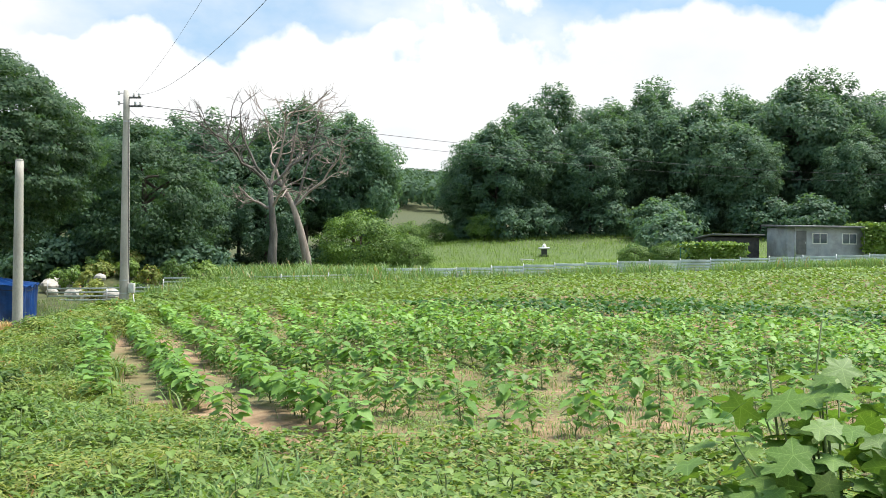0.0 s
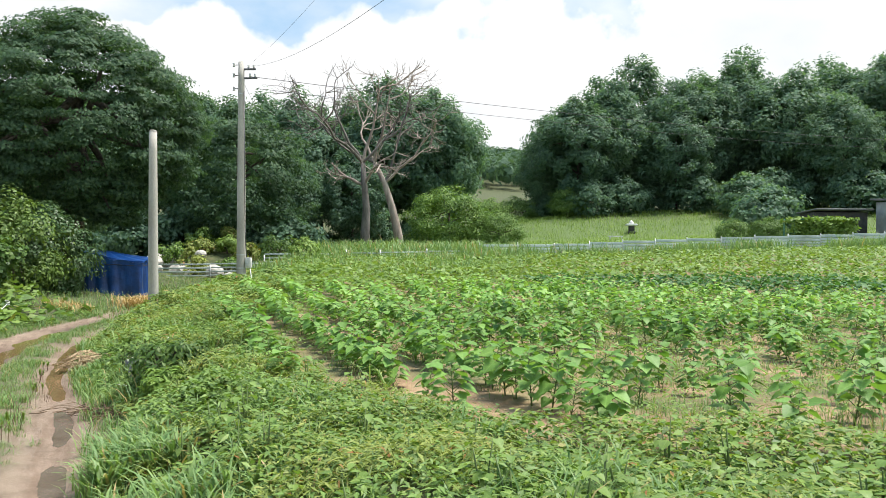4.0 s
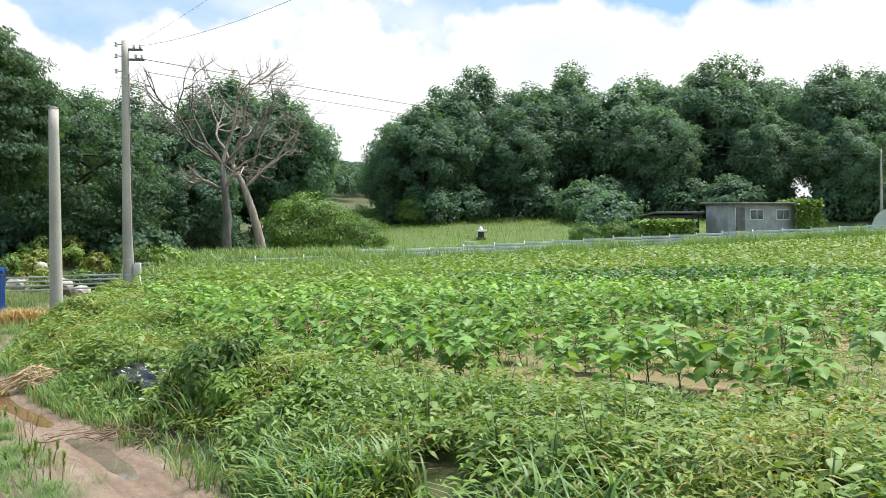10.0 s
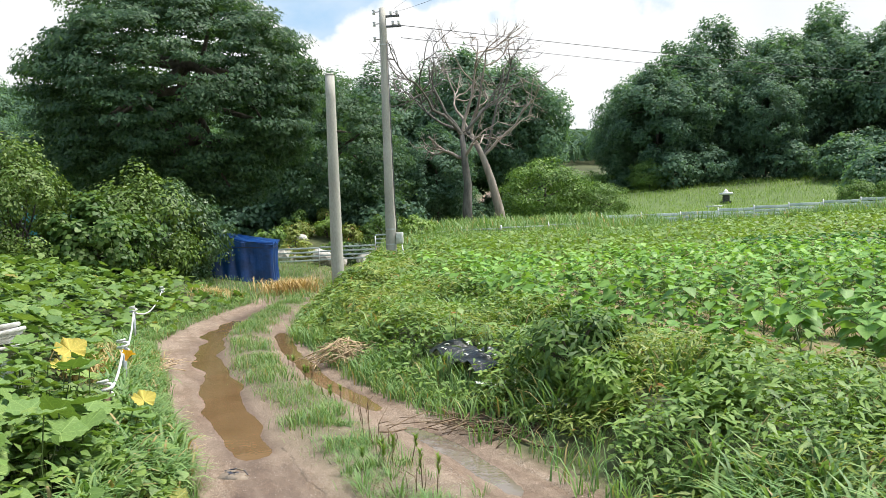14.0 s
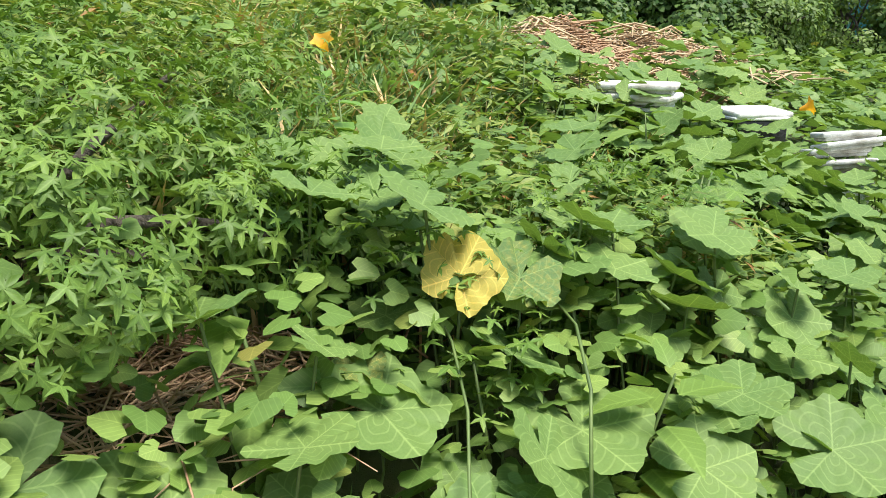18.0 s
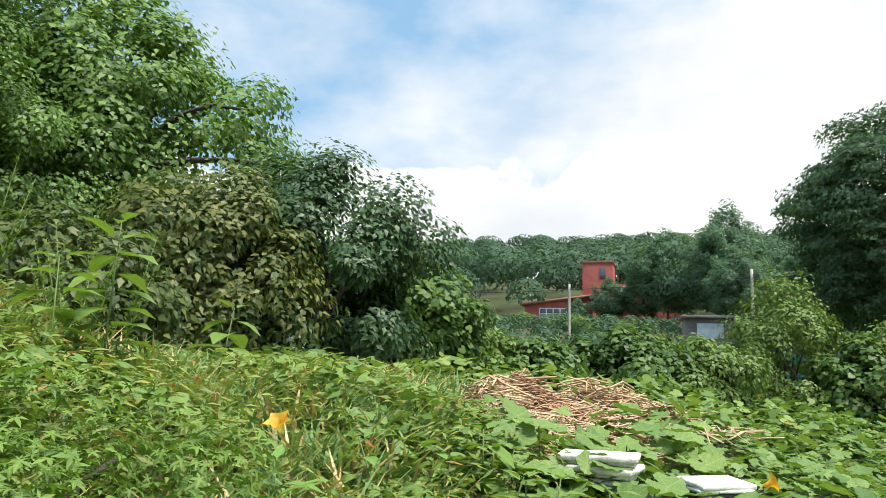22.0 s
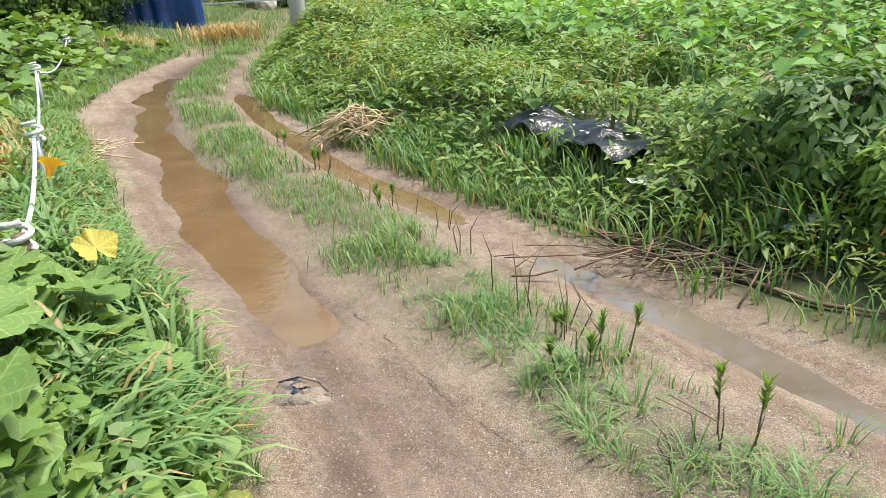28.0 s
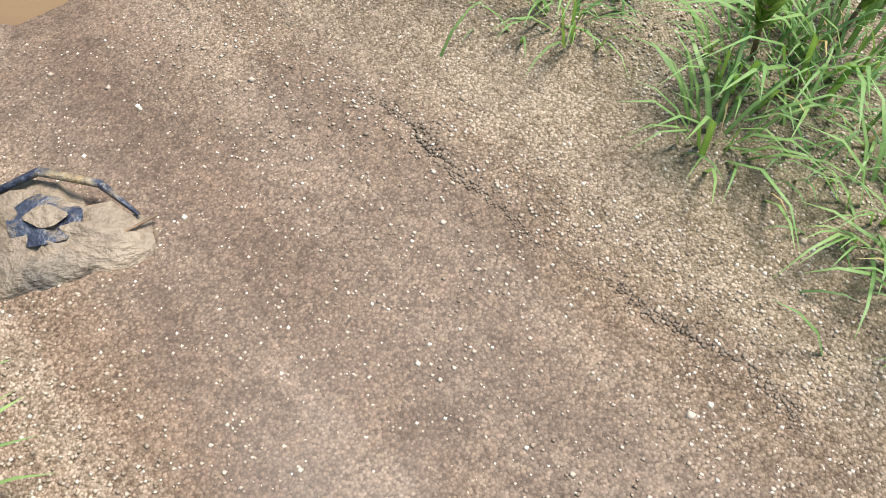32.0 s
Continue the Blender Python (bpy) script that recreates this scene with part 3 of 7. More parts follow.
def crown(rng, k_clumps, radii, leaves, leaf, tmpl=DIAMOND, clump=0.32, lift=0.0, droop=0.25, hollow=0.55, flat=0.55, low=-0.35, lumpy=1.0, ruffle=0.35):
    """A crown of leaf clumps round the origin: uneven outline, gaps, layered sprays."""
    g = Geo()
    radii = np.asarray(radii, float)
    d = unit(k_clumps, rng)
    d[:, 2] = np.where(d[:, 2] < low, -d[:, 2], d[:, 2])
    rr = hollow + (1 - hollow) * rng.uniform(0, 1, k_clumps) ** 0.45
    lump = 1 + lumpy * (0.16 * np.sin(d[:, 0] * 5 + 1) * np.sin(d[:, 1] * 5 + 2) + 0.1 * np.sin(d[:, 2] * 9 + d[:, 0] * 7))
    c = d * radii * (rr * lump)[:, None]
    cs = clump * radii.mean() * rng.uniform(0.55, 1.25, k_clumps)
    idx = np.repeat(np.arange(k_clumps), leaves)
    e = unit(len(idx), rng) * (rng.uniform(0.25, 1, len(idx)) ** 0.5)[:, None]
    e[:, 2] *= flat
    pos = c[idx] + e * cs[idx][:, None]
    out = e + d[idx] * 0.5 + [0, 0, 0.55]
    ahead = np.cross(out, unit(len(idx), rng)) + e * 0.6 - [0, 0, droop]
    g.leaves(tmpl, pos + [0, 0, lift], ahead, out + rng.normal(0, ruffle, out.shape), leaf * rng.uniform(0.65, 1.3, len(idx)))
    return g, c + [0, 0, lift]


def limbs(g, rng, base, tips, r0, trunk_top, sides=6):
    """A tapered trunk from base up to trunk_top, and a limb to each tip."""
    base, trunk_top = np.asarray(base, float), np.asarray(trunk_top, float)
    t = np.linspace(0, 1, 6)[:, None]
    bend = np.stack([np.sin(t[:, 0] * 3 + rng.uniform(0, 6)), np.cos(t[:, 0] * 2.5 + rng.uniform(0, 6)), 0 * t[:, 0]], 1) * r0 * 0.6
    pts = base + (trunk_top - base) * t + bend * t
    rad = r0 * (1.25 - 0.75 * t[:, 0] + 0.35 * np.exp(-t[:, 0] * 9))
    g.tube(pts, rad, sides + 2)
    for tip in tips:
        s = rng.uniform(0.5, 1.0)
        a = base + (trunk_top - base) * s
        u = np.linspace(0, 1, 6)[:, None]
        mid = (a + tip) / 2 + rng.normal(0, 0.12, 3) * np.linalg.norm(tip - a) + [0, 0, 0.1 * np.linalg.norm(tip - a)]
        q = (1 - u) ** 2 * a + 2 * u * (1 - u) * mid + u ** 2 * tip
        g.tube(q, r0 * 0.45 * (1 - 0.85 * u[:, 0]) + 0.008, sides, cap=False)
    return g

# ---- ground ----


def graded(lo, hi, step, far_lo, far_hi, grow=1.16):
    a = list(np.arange(lo, hi + 1e-6, step))
    s, x = step, hi
    while x < far_hi:
        s *= grow
        x += s
        a.append(x)
    s, x = step, lo
    while x > far_lo:
        s *= grow
        x -= s
        a.insert(0, x)
    return np.array(a)


gx, gy = graded(-13.0, -4.0, 0.07, -900, 900, 1.07), graded(4.5, 16.0, 0.08, -600, 1200, 1.07)
GX, GY = np.meshgrid(gx, gy)
GZ = ground_z(GX, GY)
nx, ny = len(gx), len(gy)
ii = (np.arange(ny - 1)[:, None] * nx + np.arange(nx - 1)[None]).ravel()
gm = bpy.data.meshes.new("ground")
gm.from_pydata(np.stack([GX.ravel(), GY.ravel(), GZ.ravel()], 1).tolist(), [], np.stack([ii, ii + 1, ii + 1 + nx, ii + nx], 1).tolist())
gm.polygons.foreach_set("use_smooth", np.ones(len(ii), bool))
fx, fy = GX.ravel(), GY.ravel()
FIELD_W = 3.2


def road_mask(x, y):
    w = 0.12 * wob(x, y, 0.7)
    on = sstep(-0.25, 0.1, xf(y) - x + w) * sstep(-0.3, 0.1, x - xe(y) + w)
    dl, dr = x - xl(y), x - xr(y)
    mid = np.exp(-(((dl + dr) / 2) / 0.34) ** 2) * (0.75 + 0.4 * wob(x, y, 0.6, 3))
    return on, np.clip(mid, 0, 1)


ROW_GAP = 1.13


def front(x):
    """The line at which the crop rows begin."""
    return np.interp(x, [-8, -3.5, -2, -0.8, 0.3, 1.3, 6], [13.0, 9.8, 8.8, 8.2, 7.9, 7.7, 7.4])


def row_at(x, y):
    """Counts the rows across the field; whole numbers lie on a row."""
    return ((x + 3.3) * 0.898 + (y - 8.0) * 0.439) / ROW_GAP


def bare(x, y):
    """Where the soil lies open: between the first rows and in a few patches."""
    r = row_at(x, y)
    strips = (r > 0.15) & (r < 2.4) & (np.abs(r - np.floor(r) - 0.5) < 0.3) & (y < 19) & (y > front(x) - 0.3) & (wob(x, y, 1.1, 4) > -0.75)
    w = 0.3 * wob(x, y, 0.6, 3)
    spots = (np.hypot(x + 5.3, (y - 12.4) * 0.7) < 0.5 + w) | (np.hypot(x + 6.2, y - 12.9) < 0.4 + w) | (np.hypot(x + 1.5, y - 9.5) < 0.55 + w) | (np.hypot(x + 2.9, y - 10.1) < 0.6 + w)
    thin = (r > 2.4) & (y < 15) & (y > front(x)) & (wob(x, y, 0.9, 6) > 0.95)
    return strips | spots | thin


def field_mask(x, y):
    m = sstep(FIELD_W - 0.4, FIELD_W + 0.2, x - xf(y) + 0.3 * wob(x, y, 1.2)) * (1 - sstep(43, 47, y - 0.12 * x)) * sstep(-0.7, 0.2, y - front(x) + 0.4 * wob(x, y, 1.1, 2))
    return np.maximum(m, bare(x, y) * 1.0)


def near_line(x, y, a, b):
    """Metres from the stretch between two places."""
    ux, uy = b[0] - a[0], b[1] - a[1]
    t = np.clip(((x - a[0]) * ux + (y - a[1]) * uy) / (ux * ux + uy * uy), 0, 1)
    return np.hypot(x - a[0] - ux * t, y - a[1] - uy * t)


def wet_mask(x, y):
    dl, dr = x - xl(y), x - xr(y)
    a = np.exp(-(dl / 0.33) ** 2) * (0.55 + 0.4 * sstep(-0.4, 0.3, wob(x * 0, y, 1.7, 0.6))) * (1 - 0.75 * (1 - sstep(8.9, 9.5, y)) * sstep(7.0, 7.4, y))
    near = np.maximum(1 - sstep(0.06, 0.19, near_line(x, y, (-8.45, 9.2), (-8.05, 8.2)) + 0.04 * wob(x, y, 0.3, 2)), 0.9 * (1 - sstep(0.08, 0.27, near_line(x, y, (-8.15, 9.0), (-7.35, 7.3)) + 0.05 * wob(x, y, 0.35, 5))))
    a = np.maximum(a, near * (0.85 + 0.25 * wob(x, y, 0.4, 1)))
    b = np.exp(-(dr / 0.26) ** 2) * (0.25 + 0.4 * sstep(-0.3, 0.4, wob(x * 0, y, 1.3, 2.2)))
    return np.clip(np.maximum(a, b), 0, 1) * road_mask(x, y)[0]


ra, rm = road_mask(fx, fy)
for nm, val in (("road", ra * (1 - 0.75 * rm)), ("field", field_mask(fx, fy)), ("wet", wet_mask(fx, fy)), ("meadow", sstep(46, 50, fy - 0.12 * fx) * (1 - sstep(88, 96, fy + 0.1 * fx)) * sstep(-14, -8, fx))):
    at = gm.attributes.new(nm, "FLOAT", "POINT")
    at.data.foreach_set("value", val.astype(np.float32))


def ground_material():
    m, n, l, p = material("earth", 0.9)
    tc = n.new("ShaderNodeTexCoord")
    vec = tc.outputs["Object"]

    def attr(nm):
        a = n.new("ShaderNodeAttribute")
        a.attribute_name = nm
        return a.outputs["Fac"]
    big, mid, fine, grit = noise_tex(n, l, vec, 0.5), noise_tex(n, l, vec, 4.0, 6.0), noise_tex(n, l, vec, 90.0, 4.0, 0.75), n.new("ShaderNodeTexVoronoi")
    grit.inputs["Scale"].default_value = 300.0
    grit.feature = "F1"
    grit.inputs["Randomness"].default_value = 1.0
    l.new(vec, grit.inputs["Vector"])
    under = ramp(n, l, mid.outputs["Fac"], [(0.3, (0.035, 0.045, 0.016)), (0.55, (0.07, 0.085, 0.028)), (0.75, (0.12, 0.1, 0.05))]).outputs["Color"]
    sand = ramp(n, l, mid.outputs["Fac"], [(0.25, (0.24, 0.188, 0.148)), (0.55, (0.315, 0.252, 0.203)), (0.8, (0.38, 0.312, 0.258))]).outputs["Color"]
    peb = n.new("ShaderNodeTexWhiteNoise")
    l.new(grit.outputs["Color"], peb.inputs["Vector"])
    pr = ramp(n, l, peb.outputs["Value"], [(0.0, (0.42, 0.34, 0.28)), (0.25, (0.82, 0.75, 0.68)), (0.7, (1.14, 1.09, 1.04)), (0.93, (1.42, 1.38, 1.33)), (1.0, (1.6, 1.58, 1.55))]).outputs["Color"]
    sand = mix_rgb(n, l, mix_rgb(n, l, attr("wet"), (0.95, 0.95, 0.95), (0.7, 0.7, 0.7)), sand, pr, "MULTIPLY")
    # Shade in the gaps between grains, put into the sand's colour
    gap = ramp(n, l, grit.outputs["Distance"], [(0.35, (1.08, 1.08, 1.08)), (0.8, (0.6, 0.55, 0.5))]).outputs["Color"]
    sand = mix_rgb(n, l, 0.85, sand, gap, "MULTIPLY")
    sand = mix_rgb(n, l, 0.6, sand, ramp(n, l, fine.outputs["Fac"], [(0.3, (0.6, 0.6, 0.6)), (0.7, (1.2, 1.2, 1.2))]).outputs["Color"], "MULTIPLY")
    soil = ramp(n, l, mid.outputs["Fac"], [(0.3, (0.19, 0.115, 0.065)), (0.5, (0.3, 0.195, 0.11)), (0.72, (0.42, 0.3, 0.18))]).outputs["Color"]
    weedy = ramp(n, l, big.outputs["Fac"], [(0.42, (0, 0, 0)), (0.6, (0.75, 0.75, 0.75))]).outputs["Color"]
    soil = mix_rgb(n, l, weedy, soil, (0.08, 0.11, 0.03))
    turf = ramp(n, l, mid.outputs["Fac"], [(0.3, (0.06, 0.1, 0.028)), (0.6, (0.1, 0.15, 0.042)), (0.8, (0.17, 0.16, 0.075))]).outputs["Color"]
    under = mix_rgb(n, l, attr("meadow"), under, turf)
    c = mix_rgb(n, l, attr("field"), under, soil)
    clod = noise_tex(n, l, vec, 24.0, 5.0, 0.7)
    sand = mix_rgb(n, l, 0.8, sand, ramp(n, l, clod.outputs["Fac"], [(0.32, (0.66, 0.62, 0.58)), (0.5, (1.0, 1.0, 1.0)), (0.7, (1.2, 1.19, 1.17))]).outputs["Color"], "MULTIPLY")
    c = mix_rgb(n, l, attr("road"), c, sand)
    mp = n.new("ShaderNodeMapping")
    mp.inputs["Rotation"].default_value = (0, 0, radians(-30))
    l.new(vec, mp.inputs["Vector"])
    ms = n.new("ShaderNodeMapping")
    ms.inputs["Scale"].default_value = (7.0, 0.9, 1.0)
    l.new(mp.outputs["Vector"], ms.inputs["Vector"])
    streak = noise_tex(n, l, ms.outputs["Vector"], 1.0, 5.0, 0.6)
    sr = ramp(n, l, streak.outputs["Fac"], [(0.4, (0.74, 0.67, 0.62)), (0.56, (1.05, 1.05, 1.05))]).outputs["Color"]
    c = mix_rgb(n, l, attr("road"), c, mix_rgb(n, l, 0.8, c, sr, "MULTIPLY"))
    c = mix_rgb(n, l, attr("wet"), c, mix_rgb(n, l, 1.0, c, (0.42, 0.36, 0.32), "MULTIPLY"))
    l.new(c, p.inputs["Base Color"])
    r = n.new("ShaderNodeMapRange")
    r.inputs["From Min"].default_value, r.inputs["From Max"].default_value = 0.3, 1.0
    r.inputs["To Min"].default_value, r.inputs["To Max"].default_value = 0.92, 0.5
    l.new(attr("wet"), r.inputs["Value"])
    l.new(r.outputs["Result"], p.inputs["Roughness"])
    b1, b2 = n.new("ShaderNodeBump"), n.new("ShaderNodeBump")
    b1.inputs["Strength"].default_value, b1.inputs["Distance"].default_value = 0.35, 0.012
    l.new(fine.outputs["Fac"], b1.inputs["Height"])
    b2.inputs["Strength"].default_value, b2.inputs["Distance"].default_value = 0.55, 0.003
    l.new(grit.outputs["Distance"], b2.inputs["Height"])
    b2.invert = True
    dry = n.new("ShaderNodeMapRange")
    dry.inputs["From Min"].default_value, dry.inputs["From Max"].default_value = 0.2, 0.8
    dry.inputs["To Min"].default_value, dry.inputs["To Max"].default_value = 0.6, 0.08
    l.new(attr("wet"), dry.inputs["Value"])
    l.new(dry.outputs["Result"], b2.inputs["Strength"])
    l.new(dry.outputs["Result"], b1.inputs["Strength"])
    l.new(b1.outputs["Normal"], b2.inputs["Normal"])
    l.new(b2.outputs["Normal"], p.inputs["Normal"])
    return m


gm.materials.append(ground_material())
tagged(new("ground", gm), "sandy farm track between weedy banks and a soil field", "ground", kind="structure")


def gz(x, y):
    return float(ground_z(np.array([x]), np.array([y]))[0])


# ---- puddles in the ruts ----
def water_material(name, a, b):
    m, n, l, p = material(name, 0.03)
    tc = n.new("ShaderNodeTexCoord")
    nt = noise_tex(n, l, tc.outputs["Object"], 3.0)
    l.new(ramp(n, l, nt.outputs["Fac"], [(0.3, a), (0.7, b)]).outputs["Color"], p.inputs["Base Color"])
    rip = noise_tex(n, l, tc.outputs["Object"], 22.0, 2.0)
    b = n.new("ShaderNodeBump")
    b.inputs["Strength"].default_value, b.inputs["Distance"].default_value = 0.12, 0.01
    l.new(rip.outputs["Fac"], b.inputs["Height"])
    l.new(b.outputs["Normal"], p.inputs["Normal"])
    return m


M["water"] = water_material("muddy_water", (0.135, 0.08, 0.038), (0.185, 0.115, 0.058))
M["shallow_water"] = water_material("shallow_water", (0.13, 0.1, 0.075), (0.18, 0.145, 0.115))
M["shallow_water"].node_tree.nodes["Principled BSDF"].inputs["Specular IOR Level"].default_value = 1.0
M["water"].node_tree.nodes["Principled BSDF"].inputs["Specular IOR Level"].default_value = 0.4


def puddle(curve, y0, y1, half, label, rim, low=0.033, mat="water"):
    g, k = Geo(), 70
    ys = np.linspace(y0 - 0.2, y1 + 0.2, k)
    xs = curve(ys)
    zs = ground_z(xs + rim, ys) / 2 + ground_z(xs - rim, ys) / 2
    zs = np.convolve(np.pad(zs, 8, mode="edge"), np.ones(17) / 17, "valid") - low
    w = half * np.clip(np.sin(np.pi * np.linspace(0.01, 0.99, k)) * 5, 0, 1) ** 0.5
    v = np.concatenate([np.stack([xs - w, ys, zs], 1), np.stack([xs + w, ys, zs], 1)])
    i = np.arange(k - 1)
    g.add(v, np.concatenate([np.stack([i, i + k, i + 1 + k], 1), np.stack([i, i + 1 + k, i + 1], 1)]))
    return tagged(part("puddle", g, M[mat]), label, "puddle", "puddles in the ruts")


for (a, b), lab in zip(POOLS_L, ("long muddy brown rainwater puddle lying in a wheel rut", "narrow strip of muddy water in a wheel rut", "shallow muddy water in a wheel rut")):
    puddle(xl, a, b, 0.44, lab, 0.42)
for (a, b), lab, mat in zip(POOLS_R, ("shallow rainwater puddle reflecting the sky in a rut", "thin muddy water in a wheel rut", "thin muddy water in a wheel rut"), ("shallow_water", "shallow_water", "water")):
    puddle(xr, a, b, 0.2, lab, 0.26, 0.023, mat)

# ---- trees ----


def tree_proto(seed, height, radii, clumps, leaves, leaf, mat, trunk_r, crown_z, tips=9, bark="bark", tmpl=DIAMOND, **kw):
    rng = np.random.default_rng(seed)
    g, cs = crown(rng, clumps, radii, leaves, leaf, tmpl, lift=crown_z, **kw)
    t = limbs(Geo(), rng, (0, 0, -0.4), cs[:tips], trunk_r, (0, 0, crown_z + radii[2] * 0.35))
    return t.mesh("trunk", M[bark], True), g.mesh("crown", M[mat])


def plant_tree(protos, x, y, s, label, rz, category="tree", name="tree", group="", z=None, sz=None):
    t = thing(name, x, y, gz(x, y) if z is None else z, label, category, group, rz=rz)
    t.scale = (s, s, sz or s)
    part("trunk", protos[0], None, t)
    part("crown", protos[1], None, t)
    return t


OAKS = [tree_proto(11 + i, 20, r, 300, 95, 0.43, "wood_leaf", 0.22, cz, clump=0.2, hollow=0.58, low=-0.97, tmpl=TRI, flat=0.75, droop=0.1, lumpy=1.3, ruffle=0.15) for i, (r, cz) in enumerate((((5.7, 5.4, 6.9), 10.4), ((6.1, 5.8, 6.5), 10.2), ((5.3, 5.5, 7.2), 10.6), ((5.9, 6.0, 6.4), 10.0)))]
rng = np.random.default_rng(5)
# the wood beyond the field
for x, y, s in ((3.0, 100, 0.62), (6.5, 97, 0.88), (10.5, 103, 1.0), (15, 106, 1.08), (21, 101, 0.92), (27, 104, 0.98), (33, 100, 0.98), (39, 103, 1.06), (45, 99, 1.08), (51, 102, 1.06), (57, 92, 0.95), (63, 95, 1.05), (70, 88, 0.95), (77, 90, 1.0), (84, 84, 0.95), (92, 80, 1.0),
                (6, 112, 0.95), (13, 116, 1.0), (24, 114, 1.05), (31, 113, 1.1), (43, 113, 1.18), (50, 114, 1.15), (60, 107, 1.1), (72, 102, 1.1), (85, 97, 1.1), (18, 96, 0.7), (36, 93, 0.72), (48, 90, 0.7), (54, 84, 0.66), (66, 84, 0.72)):
    plant_tree(OAKS[rng.integers(4)], x, y, s, "tall broadleaf tree with dense dark green crown at wood edge", rng.uniform(0, 360), group="wood beyond the field", sz=s * rng.uniform(0.94, 1.06))
# the wood behind the dead tree
for x, y, s in ((-8.6, 75, 0.74), (-11, 80, 0.84), (-13, 74, 0.86), (-17.5, 78, 0.82), (-21, 72, 0.76), (-25, 75, 0.8), (-29, 70, 0.68), (-34, 68, 0.7), (-15, 66, 0.5), (-20, 64, 0.52), (-27, 62, 0.6), (-33, 60, 0.62), (-11, 84, 0.8), (-22, 84, 0.8), (-38, 60, 0.66), (-42, 66, 0.75), (-30, 54, 0.52)):
    plant_tree(OAKS[rng.integers(4)], x, y, s, "broadleaf tree with a dark green crown behind the dead tree", rng.uniform(0, 360), group="wood behind the dead tree", sz=s * rng.uniform(0.95, 1.1))
# the great round tree behind the blue tarpaulin
ZEL = tree_proto(40, 15, (5.0, 5.0, 4.3), 900, 190, 0.15, "zelkova", 0.4, 6.2, tips=14, clump=0.15, hollow=0.66, lumpy=0.45, flat=0.24, droop=0.12, low=-0.97, tmpl=TRI)
zk = plant_tree(ZEL, -19.6, 31.6, 1.0, "huge round dark green zelkova with a dense domed crown", 20)
ZEL2 = tree_proto(41, 12, (4.4, 4.4, 4.4), 320, 130, 0.22, "zelkova", 0.25, 5.6, tips=8, clump=0.21, flat=0.4, low=-0.97, tmpl=TRI)
plant_tree(ZEL2, -19.4, 50.5, 1.0, "dense dark green tree joined to a great round one", 70)
plant_tree(ZEL2, -25.0, 38.0, 0.8, "dense dark green tree beside a great round one", 170)
UNDER = tree_proto(49, 4, (2.9, 2.8, 2.3), 130, 50, 0.3, "wood_leaf", 0.1, 1.7, tips=5, clump=0.3, hollow=0.4, low=-0.95, tmpl=CARD)
for i in range(44):
    u = i / 43
    x, y = (-3 + 90 * u, 98 - 15 * u + 4 * math.sin(i * 2.3)) if i % 2 else (-45 + 38 * u, 60 + 14 * u + 3 * math.sin(i * 1.7))
    plant_tree(UNDER, x + (4 if i % 2 and x < 3 else 0), y, 0.9 + 0.35 * math.sin(i * 3.1), "dark leafy undergrowth at the wood's edge", i * 47.0, "bush", "bush", "undergrowth of the wood")
for x, y, k in ((-22.5, 49.0, 0.8), (-19.0, 50.0, 0.75), (-15.8, 49.5, 0.8), (-25.0, 47.5, 0.8)):
    plant_tree(UNDER, x, y, k, "dark leafy undergrowth behind the planted bank", x * 31.0, "bush", "bush", "undergrowth of the wood")
# shrubs and small trees by the field's far edge
BUSH = tree_proto(50, 4, (3.1, 3.0, 2.5), 210, 80, 0.2, "bright_tree", 0.12, 2.1, tips=6, clump=0.28, low=-0.95)
plant_tree(BUSH, -6.4, 61, 1.0, "round mid-green bush tree at the field's edge", 0)
plant_tree(BUSH, -2.6, 60, 0.6, "low green bush beside a larger one", 120, "bush", "bush")
plant_tree(UNDER, 20.6, 70.5, 1.05, "round dark bush tree before the wood", 80)
for x, y, s in ((15.2, 62, 0.4), (17.6, 61.5, 0.42), (-4, 92, 0.7), (-1, 96, 0.75), (5, 93, 0.7), (37, 66, 0.45), (33, 68, 0.5)):
    plant_tree(BUSH, x, y, s, "low leafy bush by the far fence", rng.uniform(0, 360), "bush", "bush", "bushes by the far fence")


# ---- the two dead trees ----
def dead_tree(x, y, base_r, pts, spread, mat, label, seed, k):
    t = thing("dead_tree", x, y, gz(x, y) - 0.1, label, "tree")
    rng = np.random.default_rng(seed)
    g = Geo()
    pts = np.asarray(pts, float)
    u = np.linspace(0, 1, len(pts))
    g.tube(pts, base_r * (1.2 - 0.7 * u), 9)
    part("trunk", g, M[mat], t, smooth=True)
    top = pts[-1]

    def grow(gg, a, d, length, r, depth):
        q = [a]
        for _ in range(6):
            d = d + rng.normal(0, 0.2, 3) + [0, 0, 0.05]
            d /= np.linalg.norm(d)
            q.append(q[-1] + d * length / 6)
        q = np.array(q)
        gg.tube(q, np.linspace(r, r * 0.35, 7), 5, cap=False)
        if depth:
            for _ in range(k if depth > 1 else k + 1):
                j = rng.integers(2, 7)
                nd = (q[j] - q[j - 1]) / np.linalg.norm(q[j] - q[j - 1]) + rng.normal(0, 0.62, 3)
                grow(gg, q[j], nd / np.linalg.norm(nd), length * rng.uniform(0.4, 0.65), r * 0.5, depth - 1)
    for dx, dy, dz, ln, s in spread:
        gg = Geo()
        a = pts[0] + (top - pts[0]) * s if s < 1 else top
        j = min(int(s * (len(pts) - 1)), len(pts) - 1)
        grow(gg, pts[j], np.array((dx, dy, dz), float) / np.linalg.norm((dx, dy, dz)), ln, base_r * 0.4, 3)
        part("branch", gg, M["dead_bark" if rng.random() < 0.4 else "dead_bark_grey"], t, smooth=True)
    return t


